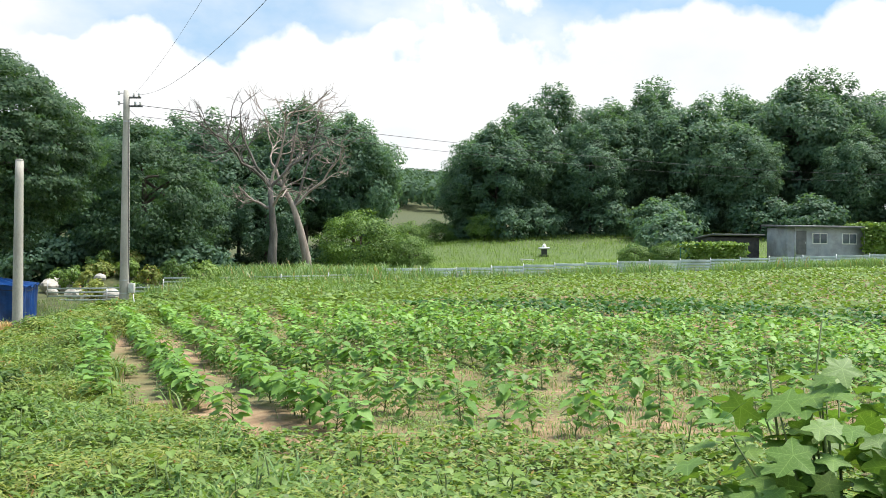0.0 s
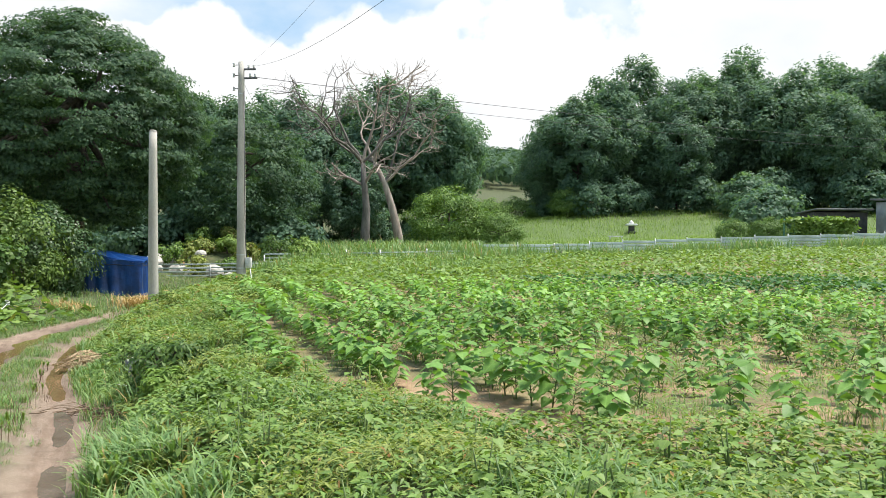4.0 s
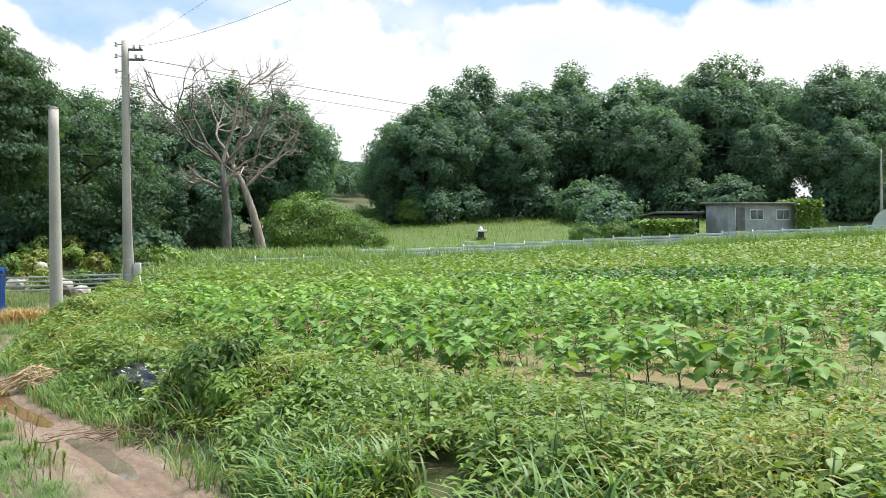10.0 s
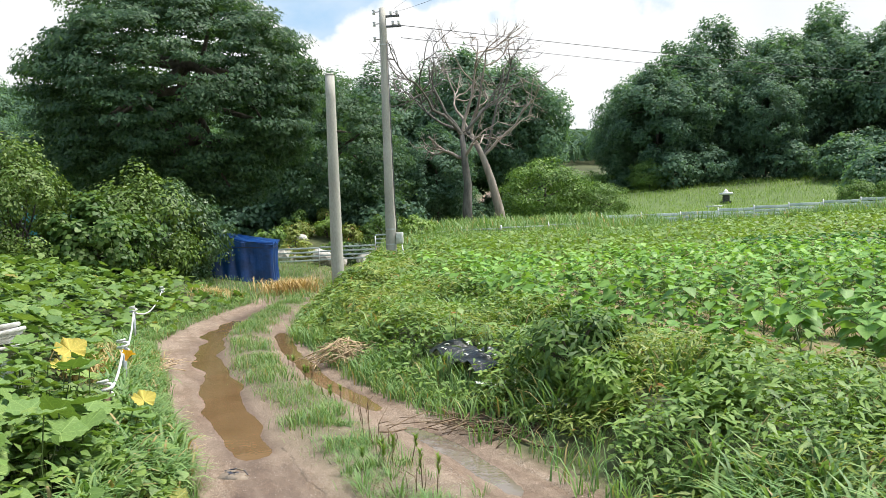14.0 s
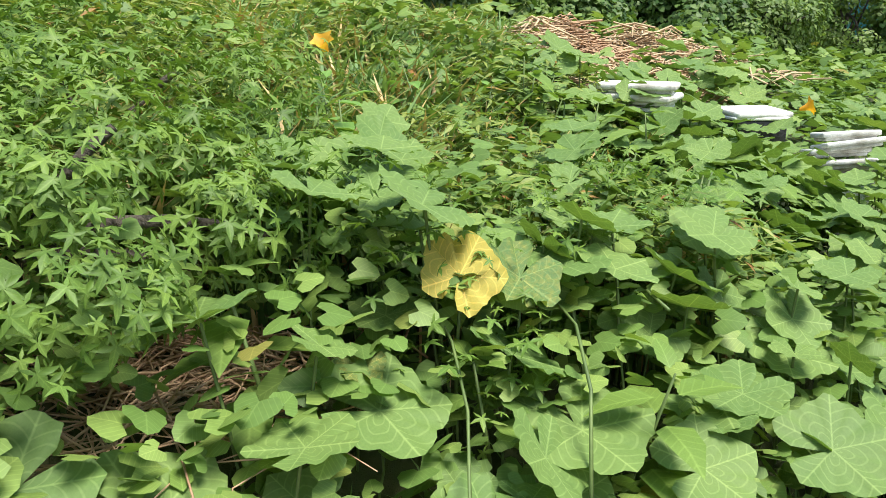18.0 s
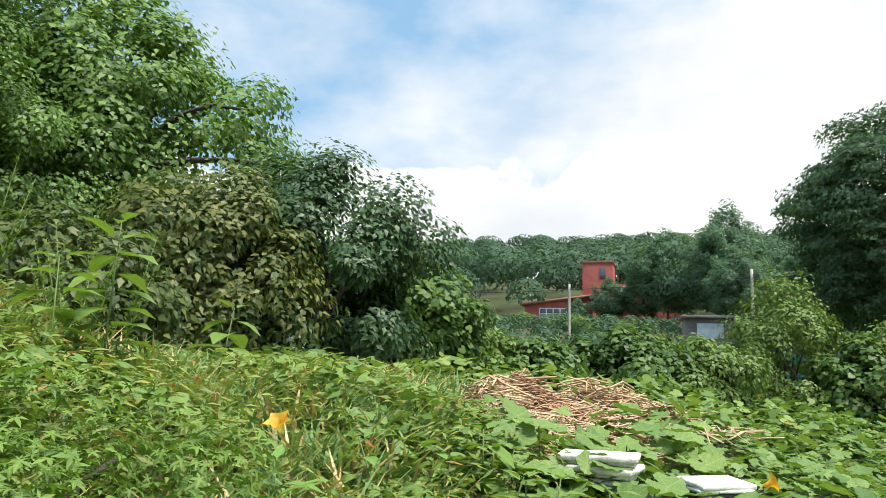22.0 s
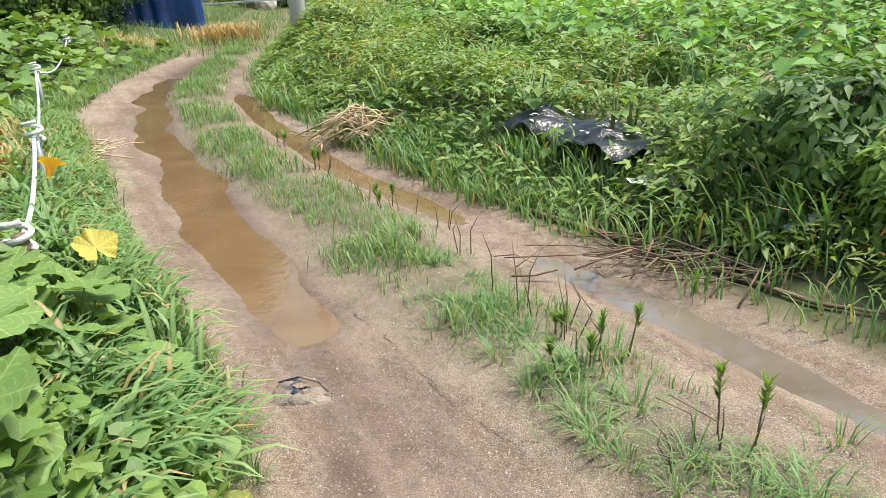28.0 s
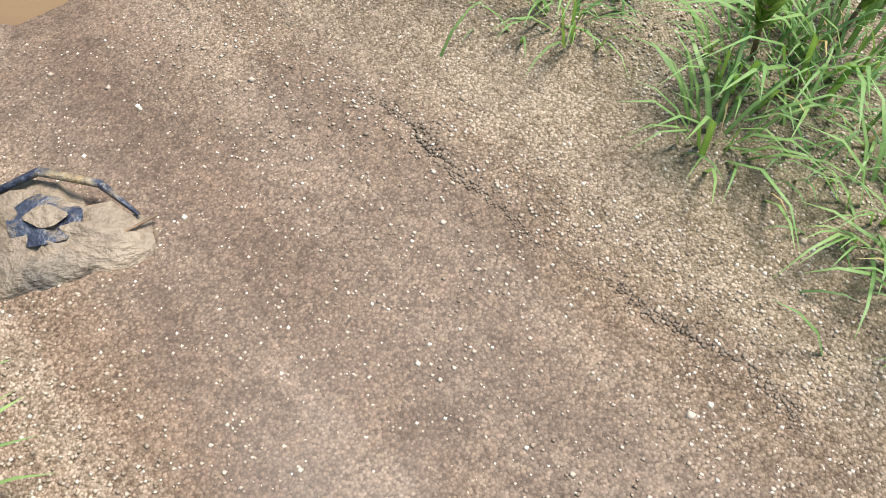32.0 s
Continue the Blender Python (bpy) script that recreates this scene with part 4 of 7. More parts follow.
dead_tree(-11.0, 50.4, 0.29, [(0, 0, 0), (-0.05, 0, 1.5), (0.05, 0, 3.0), (-0.1, 0, 4.6), (-0.2, 0, 6.0)], [(-1, 0, 0.55, 5.0, 1), (-0.5, 0.2, 1, 4.6, 1), (0.25, 0, 1, 4.8, 1), (0.7, -0.2, 0.9, 4.0, 1), (-1, 0.2, 0.8, 2.6, 0.75), (0.6, 0, 0.8, 3.0, 0.8)], "dead_bark_grey", "leafless dead tree with a grey trunk and bare branches", 3, 4)
dead_tree(-9.6, 53.0, 0.29, [(0.5, 0, 0), (0.3, 0, 1.5), (-0.1, 0, 3.2), (-0.6, 0, 4.8), (-1.3, 0, 6.2)], [(-1, 0, 0.9, 4.2, 1), (0.5, 0.2, 1, 5.0, 0.8), (0.25, 0, 1, 5.2, 1), (0.9, 0, 0.5, 4.2, 0.9), (-0.2, -0.2, 1, 4.0, 1)], "dead_bark", "leafless dead tree with peeling reddish-white bark", 9, 4)

for x, y, s in ((-81.8, 86.3, 0.78), (-70.5, 84.0, 0.82), (-76, 92, 0.7), (-90, 83.5, 0.42), (-86.5, 86.5, 0.46), (-93, 80.0, 0.25), (-64, 78, 0.55), (-58, 82, 0.6)):
    plant_tree(OAKS[rng.integers(4)], x, y, s, "broadleaf tree standing near the red house", rng.uniform(0, 360), group="trees near the house")
for i in range(16):
    x, y = -66 - 2.6 * i, 62 + 2.2 * math.sin(i * 1.9) + (0.9 * i if i < 8 else 7.2)
    plant_tree(BUSH, x, y, 0.36 + 0.1 * math.sin(i * 2.7), "low leafy bush at the foot of the wooded hill", i * 53.0, "bush", "bush", "bushes below the house")
# ---- the far wooded hills ----


def far_wood(name, k, x0, x1, y0, y1, keep, seed, label, leaf=1.5, crown_r=4.0, per=60, high=9.0):
    rng = np.random.default_rng(seed)
    x, y = scatter(rng, k, x0, x1, y0, y1, keep)
    z = ground_z(x, y) + high * rng.uniform(0.8, 1.15, len(x))
    idx = np.repeat(np.arange(len(x)), per)
    e = unit(len(idx), rng)
    e[:, 2] = np.abs(e[:, 2]) * 1.0 - 0.3
    r = crown_r * rng.uniform(0.7, 1.25, len(x))
    pos = np.stack([x, y, z], 1)[idx] + e * r[idx][:, None]
    g = Geo()
    g.leaves(TRI, pos, np.cross(e, unit(len(idx), rng)), e * 1.3 + [0, 0, 0.3] + rng.normal(0, 0.25, e.shape), leaf * rng.uniform(0.6, 1.3, len(idx)))
    return tagged(part(name, g, M["far_wood"]), label, "woods", kind="stuff")


def sdist(x, y): return -0.77 * (x + 8) + 0.64 * (y - 5)


far_wood("hill_woods", 2400, -330, -30, 20, 330, lambda x, y: (sdist(x, y) > 128) & (sdist(x, y) < 300), 71, "wooded hillside with rounded green crowns", per=300, leaf=0.82, crown_r=4.2)
far_wood("valley_woods", 260, -130, -50, 60, 150, lambda x, y: (sdist(x, y) > 98) & (sdist(x, y) < 130) & (np.hypot(x + 97, y - 82) > 18), 72, "trees at the foot of the wooded hill", per=230, leaf=0.75, crown_r=3.4, high=5)
far_wood("north_hill_woods", 900, -80, 120, 190, 330, lambda x, y: y > 200, 73, "far wooded hill seen through a gap in the trees", per=70, leaf=1.9, crown_r=5, high=4)
far_wood("slope_scrub", 420, -125, -45, 40, 95, lambda x, y: (sdist(x, y) > 60) & (sdist(x, y) < 104) & (np.hypot(x + 97, y - 82) > 12), 74, "low green scrub on the slope below the hill", per=70, leaf=0.45, crown_r=1.5, high=0.8)

# ---- poles and wires ----


def pole_round(h, r0, r1, k=10):
    g = Geo()
    z = np.linspace(0, h, k)
    g.tube(np.stack([0 * z, 0 * z, z], 1), np.linspace(r0, r1, k), 14)
    return g


p1 = thing("concrete_post", -10.56, 19.4, 0.28, "plain grey concrete post beside the farm track", "post")
part("shaft", pole_round(4.5, 0.13, 0.095), M["concrete_pole"], p1, smooth=True)
part("cap", Geo().tube([(0, 0, 4.5), (0, 0, 4.53)], (0.1, 0.07), 14), M["concrete_pole"], p1)

p2 = thing("utility_pole", -10.93, 26.8, 0.1, "tall concrete utility pole with insulators and a meter box", "utility pole")
part("shaft", pole_round(8.0, 0.17, 0.1, 14), M["concrete_pole"], p2, smooth=True)
for z, ln in ((7.75, 0.55), (7.45, 0.6)):
    part("crossarm", Geo().box((ln / 2 - 0.05, 0, z), (ln, 0.06, 0.06), bevel=0.006), M["dark_metal"], p2)
    for x in (ln - 0.12, ln - 0.3):
        part("insulator", Geo().tube([(x, 0, z + 0.03), (x, 0, z + 0.07), (x, 0, z + 0.09), (x, 0, z + 0.14), (x, 0, z + 0.16)], (0.02, 0.045, 0.03, 0.045, 0.02), 10), M["porcelain"], p2, smooth=True)
for z in (7.9, 7.55, 7.1):
    part("rack_bolt", Geo().tube([(-0.28, 0, z), (-0.1, 0, z)], 0.014, 6), M["dark_metal"], p2)
    part("spool_insulator", Geo().tube([(-0.26, 0, z - 0.06), (-0.26, 0, z - 0.02), (-0.26, 0, z + 0.02), (-0.26, 0, z + 0.06)], (0.05, 0.03, 0.03, 0.05), 10), M["porcelain"], p2, smooth=True)
for z in (1.0, 1.45, 6.9):
    part("steel_band", Geo().tube([(0, 0, z), (0, 0, z + 0.04)], 0.172 - 0.008 * z, 14, cap=False), M["galvanised"], p2, smooth=True)
mb = part("meter_box", Geo().box((0.27, -0.05, 1.2), (0.2, 0.16, 0.34), bevel=0.015), M["white_plastic"], p2, "weathered off-white plastic meter box")
part("box_door", Geo().box((0.27, -0.137, 1.2), (0.15, 0.012, 0.26), bevel=0.004), M["white_plastic"], mb)
part("conduit", Geo().tube([(0.2, -0.05, 1.35), (0.17, -0.1, 2.2), (0.14, -0.09, 4.5), (0.12, -0.06, 7.0)], 0.016, 6), M["dark_metal"], p2, smooth=True)
part("guy_rod", Geo().tube([(0.34, -0.1, 1.0), (0.44, -0.14, 0.4), (0.3, -0.16, -0.05)], 0.018, 6), M["white_plastic"], p2, smooth=True)


def wire(a, b, sag, r=0.012, name="overhead_wire", label="thin black overhead wire strung between poles"):
    t = np.linspace(0, 1, 26)[:, None]
    pts = np.array(a) * (1 - t) + np.array(b) * t - np.array([0, 0, 1.0]) * sag * 4 * t * (1 - t)
    return tagged(part(name, Geo().tube(pts, r, 5), M["wire"], smooth=True), label, "wire", "overhead wires")


wire((-10.6, 26.8, 7.95), (6.0, -6.0, 7.0), 1.5, 0.0045)
wire((-10.6, 26.8, 8.05), (6.0, -6.0, 9.0), 1.0, 0.003)
wire((-10.6, 26.8, 7.6), (55.4, 80.4, 11.5), 1.0, 0.01)
wire((-10.4, 26.8, 7.2), (55.4, 80.4, 11.0), 1.1, 0.008)
wire((-10.9, 26.8, 7.5), (-30.0, 95.0, 14.0), 0.6, 0.008)
p3 = thing("far_pole", 55.4, 80.4, gz(55.4, 80.4), "pale concrete utility pole beyond the field's fence", "utility pole")
part("shaft", pole_round(11.9 - gz(55.4, 80.4), 0.17, 0.11), M["concrete_pole"], p3, smooth=True)
part("crossarm", Geo().box((0.1, 0, 7.0), (0.9, 0.07, 0.07), bevel=0.006), M["dark_metal"], p3)
wire((55.4, 80.4, 11.5), (110, 90, 12), 0.8, 0.015)
for x, y, zt, r in ((-49.6, 61.1, 10.6, 0.16), (-68.3, 57.2, 10.4, 0.15), (-126, 97, 20.9, 0.2)):
    t = thing("roadside_pole", x, y, gz(x, y) - 0.2, "pale concrete utility pole near the red house", "utility pole", "poles near the house")
    h = zt - gz(x, y) + 0.2
    part("shaft", pole_round(h, r, r * 0.7), M["concrete_pole"], t, smooth=True)
    part("crossarm", Geo().box((0, 0, h - 0.5), (1.3, 0.08, 0.08), bevel=0.01), M["dark_metal"], t)
wire((-49.6, 61.1, 9.9), (-120, 60, 13.5), 0.8, 0.03)
wire((-49.6, 61.1, 9.9), (-20, 75, 9.9), 0.8, 0.02)

# ---- blue tarpaulin over a stack ----


def tarp_stack(x, y, z, rz):
    t = thing("tarpaulin_stack", x, y, z, "tall stack wrapped in a creased blue plastic tarpaulin", "tarpaulin", rz=rz)
    # hanging cloth: a ring of folds, drawn in at the foot
    k, rows = 96, 16
    a = np.linspace(0, 2 * np.pi, k, endpoint=False)
    w, d = 1.05, 1.0
    sq = 1 / np.maximum(np.abs(np.cos(a)), np.abs(np.sin(a))) ** 0.94
    v, f = [], []
    for i in range(rows):
        u = i / (rows - 1)
        fold = 1 + (0.018 + 0.04 * (1 - u)) * np.sin(a * 13 + 2.2 * np.sin(a * 3) + u * 1.5) + 0.012 * np.sin(a * 31 + u * 5)
        rr = sq * fold * (1 - 0.05 * np.sin(u * np.pi))
        zz = (1.78 - 0.2 * np.cos(a)) * u + (0.05 * np.sin(a * 7) + 0.03 * np.sin(a * 17)) * (1 - u) + 0.06 * np.sin(a * 2 + 1) * u
        v.append(np.stack([w * rr * np.cos(a), d * rr * np.sin(a), zz], 1))
    v = np.vstack(v)
    for i in range(rows - 1):
        for j in range(k):
            p, q = i * k + j, i * k + (j + 1) % k
            f += [(p, q, q + k), (p, q + k, p + k)]
    g = Geo().add(v, f)
    part("side_cloth", g, M["tarp"], t, smooth=True)
    g, rows = Geo(), 7
    v, f = [], []
    for i in range(rows):
        u = i / (rows - 1)
        rr = sq * (1 - u) * 1.04
        v.append(np.stack([w * rr * np.cos(a) - 0.45 * u, d * rr * np.sin(a) + 0.3 * u, 1.74 - 0.2 * np.cos(a) * (1 - u) + 0.22 * u ** 1.3 + 0.06 * np.sin(a * 2 + 1) * (1 - u) + 0.04 * np.sin(a * 9 + 3 * u) * (1 - u)], 1))
    for i in range(rows - 1):
        for j in range(k):
            p, q = i * k + j, i * k + (j + 1) % k
            f += [(p, q, q + k), (p, q + k, p + k)]
    g.add(np.vstack(v), f)
    part("top_cloth", g, M["tarp"], t, smooth=True)
    part("tie_rope", Geo().tube([(1.05 * np.cos(b) / max(abs(np.cos(b)), abs(np.sin(b))) ** 0.94, 1.0 * np.sin(b) / max(abs(np.cos(b)), abs(np.sin(b))) ** 0.94, 1.45 + 0.03 * np.sin(3 * b)) for b in np.linspace(0, 2 * np.pi, 40)], 0.012, 5), M["wire"], t)
    part("pallet", Geo().box((0, 0, 0.02), (1.9, 1.8, 0.1), bevel=0.01), M["twig"], t)
    return t


tarp_stack(-16.4, 29.0, -0.34, 14)

# ---- rope fence along the garden ----
posts = [(x, y, max(top - gz(x, y), 0.3)) for x, y, top in ((-9.45, 9.1, 0.64), (-10.38, 10.95, 0.66), (-12.5, 14.9, 0.58), (-14.6, 19.8, 0.5))]
tops = []
for i, (x, y, h) in enumerate(posts):
    z = gz(x, y)
    st = thing("stake", x, y, z, "short rusty stake with white rope knotted on it" if i == 0 else "white-grey tube stake of a rope fence", "stake", "rope fence stakes")
    part("rod", Geo().tube([(0, 0, -0.1), (0.01, 0, h)], 0.03 if i == 0 else 0.022, 8), M["twig" if i == 0 else "galvanised"], st, smooth=True)
    part("knot", Geo().tube([(0.05 * math.cos(a), 0.05 * math.sin(a), h - 0.06 + 0.01 * a) for a in np.linspace(0, 12, 30)], 0.013, 5), M["rope"], st, smooth=True)
    tops.append((x, y, z + h - 0.03))
rp = thing("fence_rope", *tops[0], "sagging white rope strung between the garden stakes", "rope")
for i in range(3):
    t = np.linspace(0, 1, 16)[:, None]
    pts = np.array(tops[i]) * (1 - t) + np.array(tops[i + 1]) * t - np.array([0, 0, 1.0]) * (0.1 + 0.05 * i) * 4 * t * (1 - t) - np.array(tops[0])
    part("span", Geo().tube(pts, 0.012, 5), M["rope"], rp, smooth=True)
part("loose_end", Geo().tube([(0, 0, 0), (-0.05, -0.03, -0.1), (-0.09, -0.02, -0.3), (-0.07, 0.0, -0.5)], 0.012, 5), M["rope"], rp, smooth=True)

# ---- foam boxes in the garden ----


def foam_box(x, y, z, rz, dark, label):
    t = thing("foam_box", x, y, z, label, "box", "boxes in the garden", rz=rz, scale=0.68)
    part("body", Geo().box((0, 0, 0.13), (0.5, 0.36, 0.26), bevel=0.02), M["black_plastic" if dark else "foam"], t)
    part("rim", Geo().box((0, 0, 0.27), (0.53, 0.39, 0.03), bevel=0.01), M["foam"], t)
    part("lid", Geo().box((0.01, 0.01, 0.315), (0.55, 0.41, 0.05), bevel=0.018, tilt=4, rz=5), M["foam"], t, "dirty white foam lid")
    return t


def foam_tray(x, y, z, rz, tilt, w, label):
    """A worn foam slab with a raised rim underneath."""
    g = Geo().box((0, 0, 0.03), (w, w * 0.7, 0.035), bevel=0.012)
    g.box((0, 0, 0.006), (w * 0.88, w * 0.58, 0.03), bevel=0.01)
    ob = part("foam_tray", g, M["foam"])
    ob.matrix_basis = pose(x, y, z, tilt, tilt * 0.6, rz)
    return tagged(ob, label, "tray", "foam trays in the garden")


rl = np.random.default_rng(52)
for x, y, top, rz, k, lean in ((-10.92, 8.0, 1.38, 28, 3, 5), (-10.65, 9.53, 1.05, 52, 5, -9)):
    low = thing("foam_box", x, y, gz(x, y) - 0.02, "dirty white foam box under a stack of trays", "box", "boxes in the garden", rz=rz)
    hh = top - 0.055 * k - gz(x, y) + 0.02
    part("body", Geo().box((0, 0, hh / 2), (0.33, 0.24, hh), bevel=0.015), M["foam"], low)
    part("rim", Geo().box((0, 0, hh - 0.03), (0.36, 0.27, 0.028), bevel=0.01), M["foam"], low)
    for i in range(k):
        foam_tray(x + rl.normal(0, 0.025), y + rl.normal(0, 0.025), top - 0.055 * (k - i), rz + rl.normal(0, 10), lean + rl.normal(0, 3.0), rl.uniform(0.34, 0.44), "dirty white shallow foam tray stacked askew among leaves")
foam_box(-10.8, 8.83, 1.2 - 0.23, 70, True, "black crate with a white foam lid among leaves")
low = thing("foam_box", -10.8, 8.83, gz(-10.8, 8.83) - 0.02, "dirty white foam box under a black crate", "box", "boxes in the garden", rz=74)
hh = 1.2 - 0.23 - gz(-10.8, 8.83) + 0.03
part("body", Geo().box((0, 0, hh / 2), (0.33, 0.24, hh - 0.012), bevel=0.015), M["foam"], low)

# ---- beyond the field: fence, lantern, shed, greenhouse ----


def fence_run(pts, h, label, bar=0.2):
    t = thing("sheet_fence", *pts[0], label, "fence", kind="structure")
    o = np.array(pts[0])
    for a, b in zip(pts, pts[1:]):
        a, b = np.array(a) - o, np.array(b) - o
        k = max(int(np.linalg.norm(b - a) / 2.2), 1)
        for i in range(k):
            p, q = a + (b - a) * i / k, a + (b - a) * (i + 1) / k
            p[2], q[2] = gz(*(p + o)[:2]) - o[2], gz(*(q + o)[:2]) - o[2]
            rz = math.degrees(math.atan2(q[1] - p[1], q[0] - p[0]))
            ln, c = np.linalg.norm((q - p)[:2]), (p + q) / 2
            part("post", Geo().tube([(p[0], p[1], p[2] - 0.1), (p[0], p[1], p[2] + h + 0.08)], 0.03, 6), M["galvanised"], t)
            for z in (0.14, 0.38, 0.62, 0.86):
                part("slat", Geo().box((c[0], c[1], c[2] + h * z), (ln * 0.99, 0.02, h * bar), rz=rz, bevel=0.004), M["fence_sheet"], t)
    return t


fence_run([(-3.5, 45.5, 1), (3, 48.5, 1), (9.3, 51, 1), (22.8, 54.5, 1), (35.3, 56, 2), (60, 60, 3)], 0.85, "low pale green sheet fence along the field's far side")
fence_run([(-10.5, 42.0, 0), (-8.5, 41.0, 0), (-4.0, 44.5, 0)], 0.6, "low pale fence at the field's far corner", 0.12)
fence_run([(-19.5, 38.5, 0), (-14.5, 40.5, 0), (-11.0, 42.0, 0)], 0.8, "low pale lattice fence behind the track", 0.09)

ln = thing("stone_lantern", 10.5, 80.9, gz(10.5, 80.9), "dark stone lantern post with a white cap", "lantern")
hz0 = 3.55 - gz(10.5, 80.9)
part("base", Geo().box((0, 0, 0.1), (0.9, 0.9, 0.25), bevel=0.03), M["stone_and_shade"], ln)
part("pillar", Geo().box((0, 0, hz0 / 2), (0.55, 0.55, hz0 - 0.35), bevel=0.03), M["stone_and_shade"], ln)
part("cap", Geo().box((0, 0, hz0 - 0.18), (1.1, 1.1, 0.2), bevel=0.06), M["white_paint"], ln)
part("finial", Geo().tube([(0, 0, hz0 - 0.1), (0, 0, hz0 + 0.1), (0, 0, hz0 + 0.3)], (0.25, 0.2, 0.03), 8), M["white_paint"], ln)
sp = thing("marker_post", 2.8, 102.0, gz(2.8, 102), "short pale post at the wood's edge", "post")
part("shaft", Geo().box((0, 0, 0.85), (0.35, 0.35, 1.8), bevel=0.03), M["stone"], sp)
gb = thing("garden_bench", 8.0, 74, gz(8, 74), "small white bench on the grass", "bench")
part("seat", Geo().box((0, 0, 0.5), (1.3, 0.5, 0.1), bevel=0.02), M["white_paint"], gb)
for x in (-0.5, 0.5):
    part("leg", Geo().box((x, 0, 0.22), (0.1, 0.4, 0.45), bevel=0.01), M["white_paint"], gb)


def shed(x, y, rz):
    z = gz(x, y) + 0.6
    t = thing("farm_shed", x, y, z, "low grey panel shed with white windows and dark roof", "shed", rz=rz)
    part("wall", Geo().box((0, 0, 0.55), (7.6, 3.0, 3.3), bevel=0.02), M["grey_paint"], t)
    part("roof", Geo().box((0.3, -0.2, 2.33), (9.0, 3.9, 0.14), bevel=0.03, tilt=3), M["roof_grey"], t)
    for wx in (-1.0, 1.6):
        w = part("window", Geo().box((wx, -1.51, 1.3), (1.3, 0.08, 0.9), bevel=0.01), M["white_paint"], t, "white-framed sliding window")
        for k in (-0.31, 0.31):
            part("pane", Geo().box((wx + k, -1.56, 1.3), (0.54, 0.02, 0.74), bevel=0.003), M["glass"], w)
    d = part("door", Geo().box((-2.6, -1.52, 0.95), (0.85, 0.06, 1.9), bevel=0.01), M["roof_grey"], t, "dark sheet door")
    part("door_handle", Geo().box((-2.3, -1.57, 0.95), (0.04, 0.05, 0.14), bevel=0.005), M["galvanised"], d)
    for px in (-3.4, 3.6):
        part("awning_post", Geo().tube([(px, -1.9, -0.8), (px, -1.9, 2.2)], 0.05, 6), M["galvanised"], t)
    return t


sh = shed(31.2, 64.6, 8)
rg = np.random.default_rng(18)
k = 2400
hang = rg.random(k) < 0.55
part("vine_cover", Geo().leaves(VINE_LEAF, np.stack([rg.uniform(2.4, 5.0, k), np.where(hang, rg.uniform(-2.3, -1.95, k), rg.uniform(-2.2, 0.5, k)), 2.42 + rg.normal(0, 0.1, k) - rg.uniform(0, 2.1, k) * hang], 1), unit(k, rg) * [1, 1, 0.4] - [0, 0, 0.3], unit(k, rg) + [0, -0.5, 0.8], rg.uniform(0.18, 0.32, k)), M["bean"], sh, "green vines climbing over the shed's end")
for px in (2.5, 4.9):
    part("vine_post", Geo().tube([(px, -2.1, -0.8), (px, -2.1, 2.4)], 0.04, 6), M["galvanised"], sh)
dk = thing("open_shelter", 24.2, 66, gz(24.2, 66), "open shelter beside the shed, its shaded inside a dark block", "shelter", rz=6)
part("roof", Geo().box((0, 0, 2.3), (4.6, 3.4, 0.12), bevel=0.03, tilt=-4), M["roof_grey"], dk)
# near-black block: the shade inside the opening, put in as colour
part("side", Geo().box((0, 0.2, 1.1), (4.2, 2.6, 2.2), bevel=0.02), M["stone_and_shade"], dk)
tr = thing("vine_trellis", 20.6, 59.6, gz(20.6, 59.6), "teal pipe trellis overgrown with green vines", "trellis", rz=6)
for px, py in ((-2.2, -0.8), (2.2, -0.8), (-2.2, 0.8), (2.2, 0.8)):
    part("post", Geo().tube([(px, py, 0), (px, py, 1.7)], 0.04, 6), M["teal"], tr)
for py in (-0.8, 0.8):
    part("rail", Geo().tube([(-2.3, py, 1.65), (2.3, py, 1.65)], 0.03, 6), M["teal"], tr)
rg = np.random.default_rng(8)
k = 2600
g = Geo()
side = rg.random(k) < 0.6
g.leaves(VINE_LEAF, np.stack([rg.uniform(-2.3, 2.3, k), np.where(side, rg.uniform(-1.05, -0.75, k), rg.uniform(-1, 1, k)), 1.65 + rg.normal(0, 0.1, k) - rg.uniform(0, 1.5, k) * side], 1), unit(k, rg) * [1, 1, 0.4] - [0, 0, 0.3], unit(k, rg) + [0, -0.5, 0.8], rg.uniform(0.18, 0.32, k))
part("vine_cover", g, M["bean"], tr)


def greenhouse(x, y, rz, length, w, h):
    t = thing("greenhouse", x, y, gz(x, y), "white film tunnel greenhouse beyond the fence", "greenhouse", rz=rz)
    a = np.linspace(0, np.pi, 14)
    prof = np.stack([np.cos(a) * w / 2, np.sin(a) ** 0.7 * h], 1)
    xs = np.linspace(-length / 2, length / 2, 11)
    v = np.array([[x_, p[0], p[1]] for x_ in xs for p in prof])
    f = []
    for i in range(10):
        for j in range(13):
            p = i * 14 + j
            f += [(p, p + 1, p + 15), (p, p + 15, p + 14)]
    part("film", Geo().add(v, f), M["film"], t, smooth=True)
    for x_ in (-length / 2, length / 2):
        vv = np.array([[x_, p[0], p[1]] for p in prof] + [[x_, 0, 0]])
        part("end_wall", Geo().add(vv, [(j, j + 1, 14) for j in range(13)]), M["film"], t)
    for x_ in xs[::2]:
        part("hoop", Geo().tube(np.array([[x_, p[0] * 1.01, p[1] * 1.01] for p in prof]), 0.03, 5), M["galvanised"], t)
    return t


greenhouse(45.5, 61.5, 12, 8.0, 5.0, 2.2)
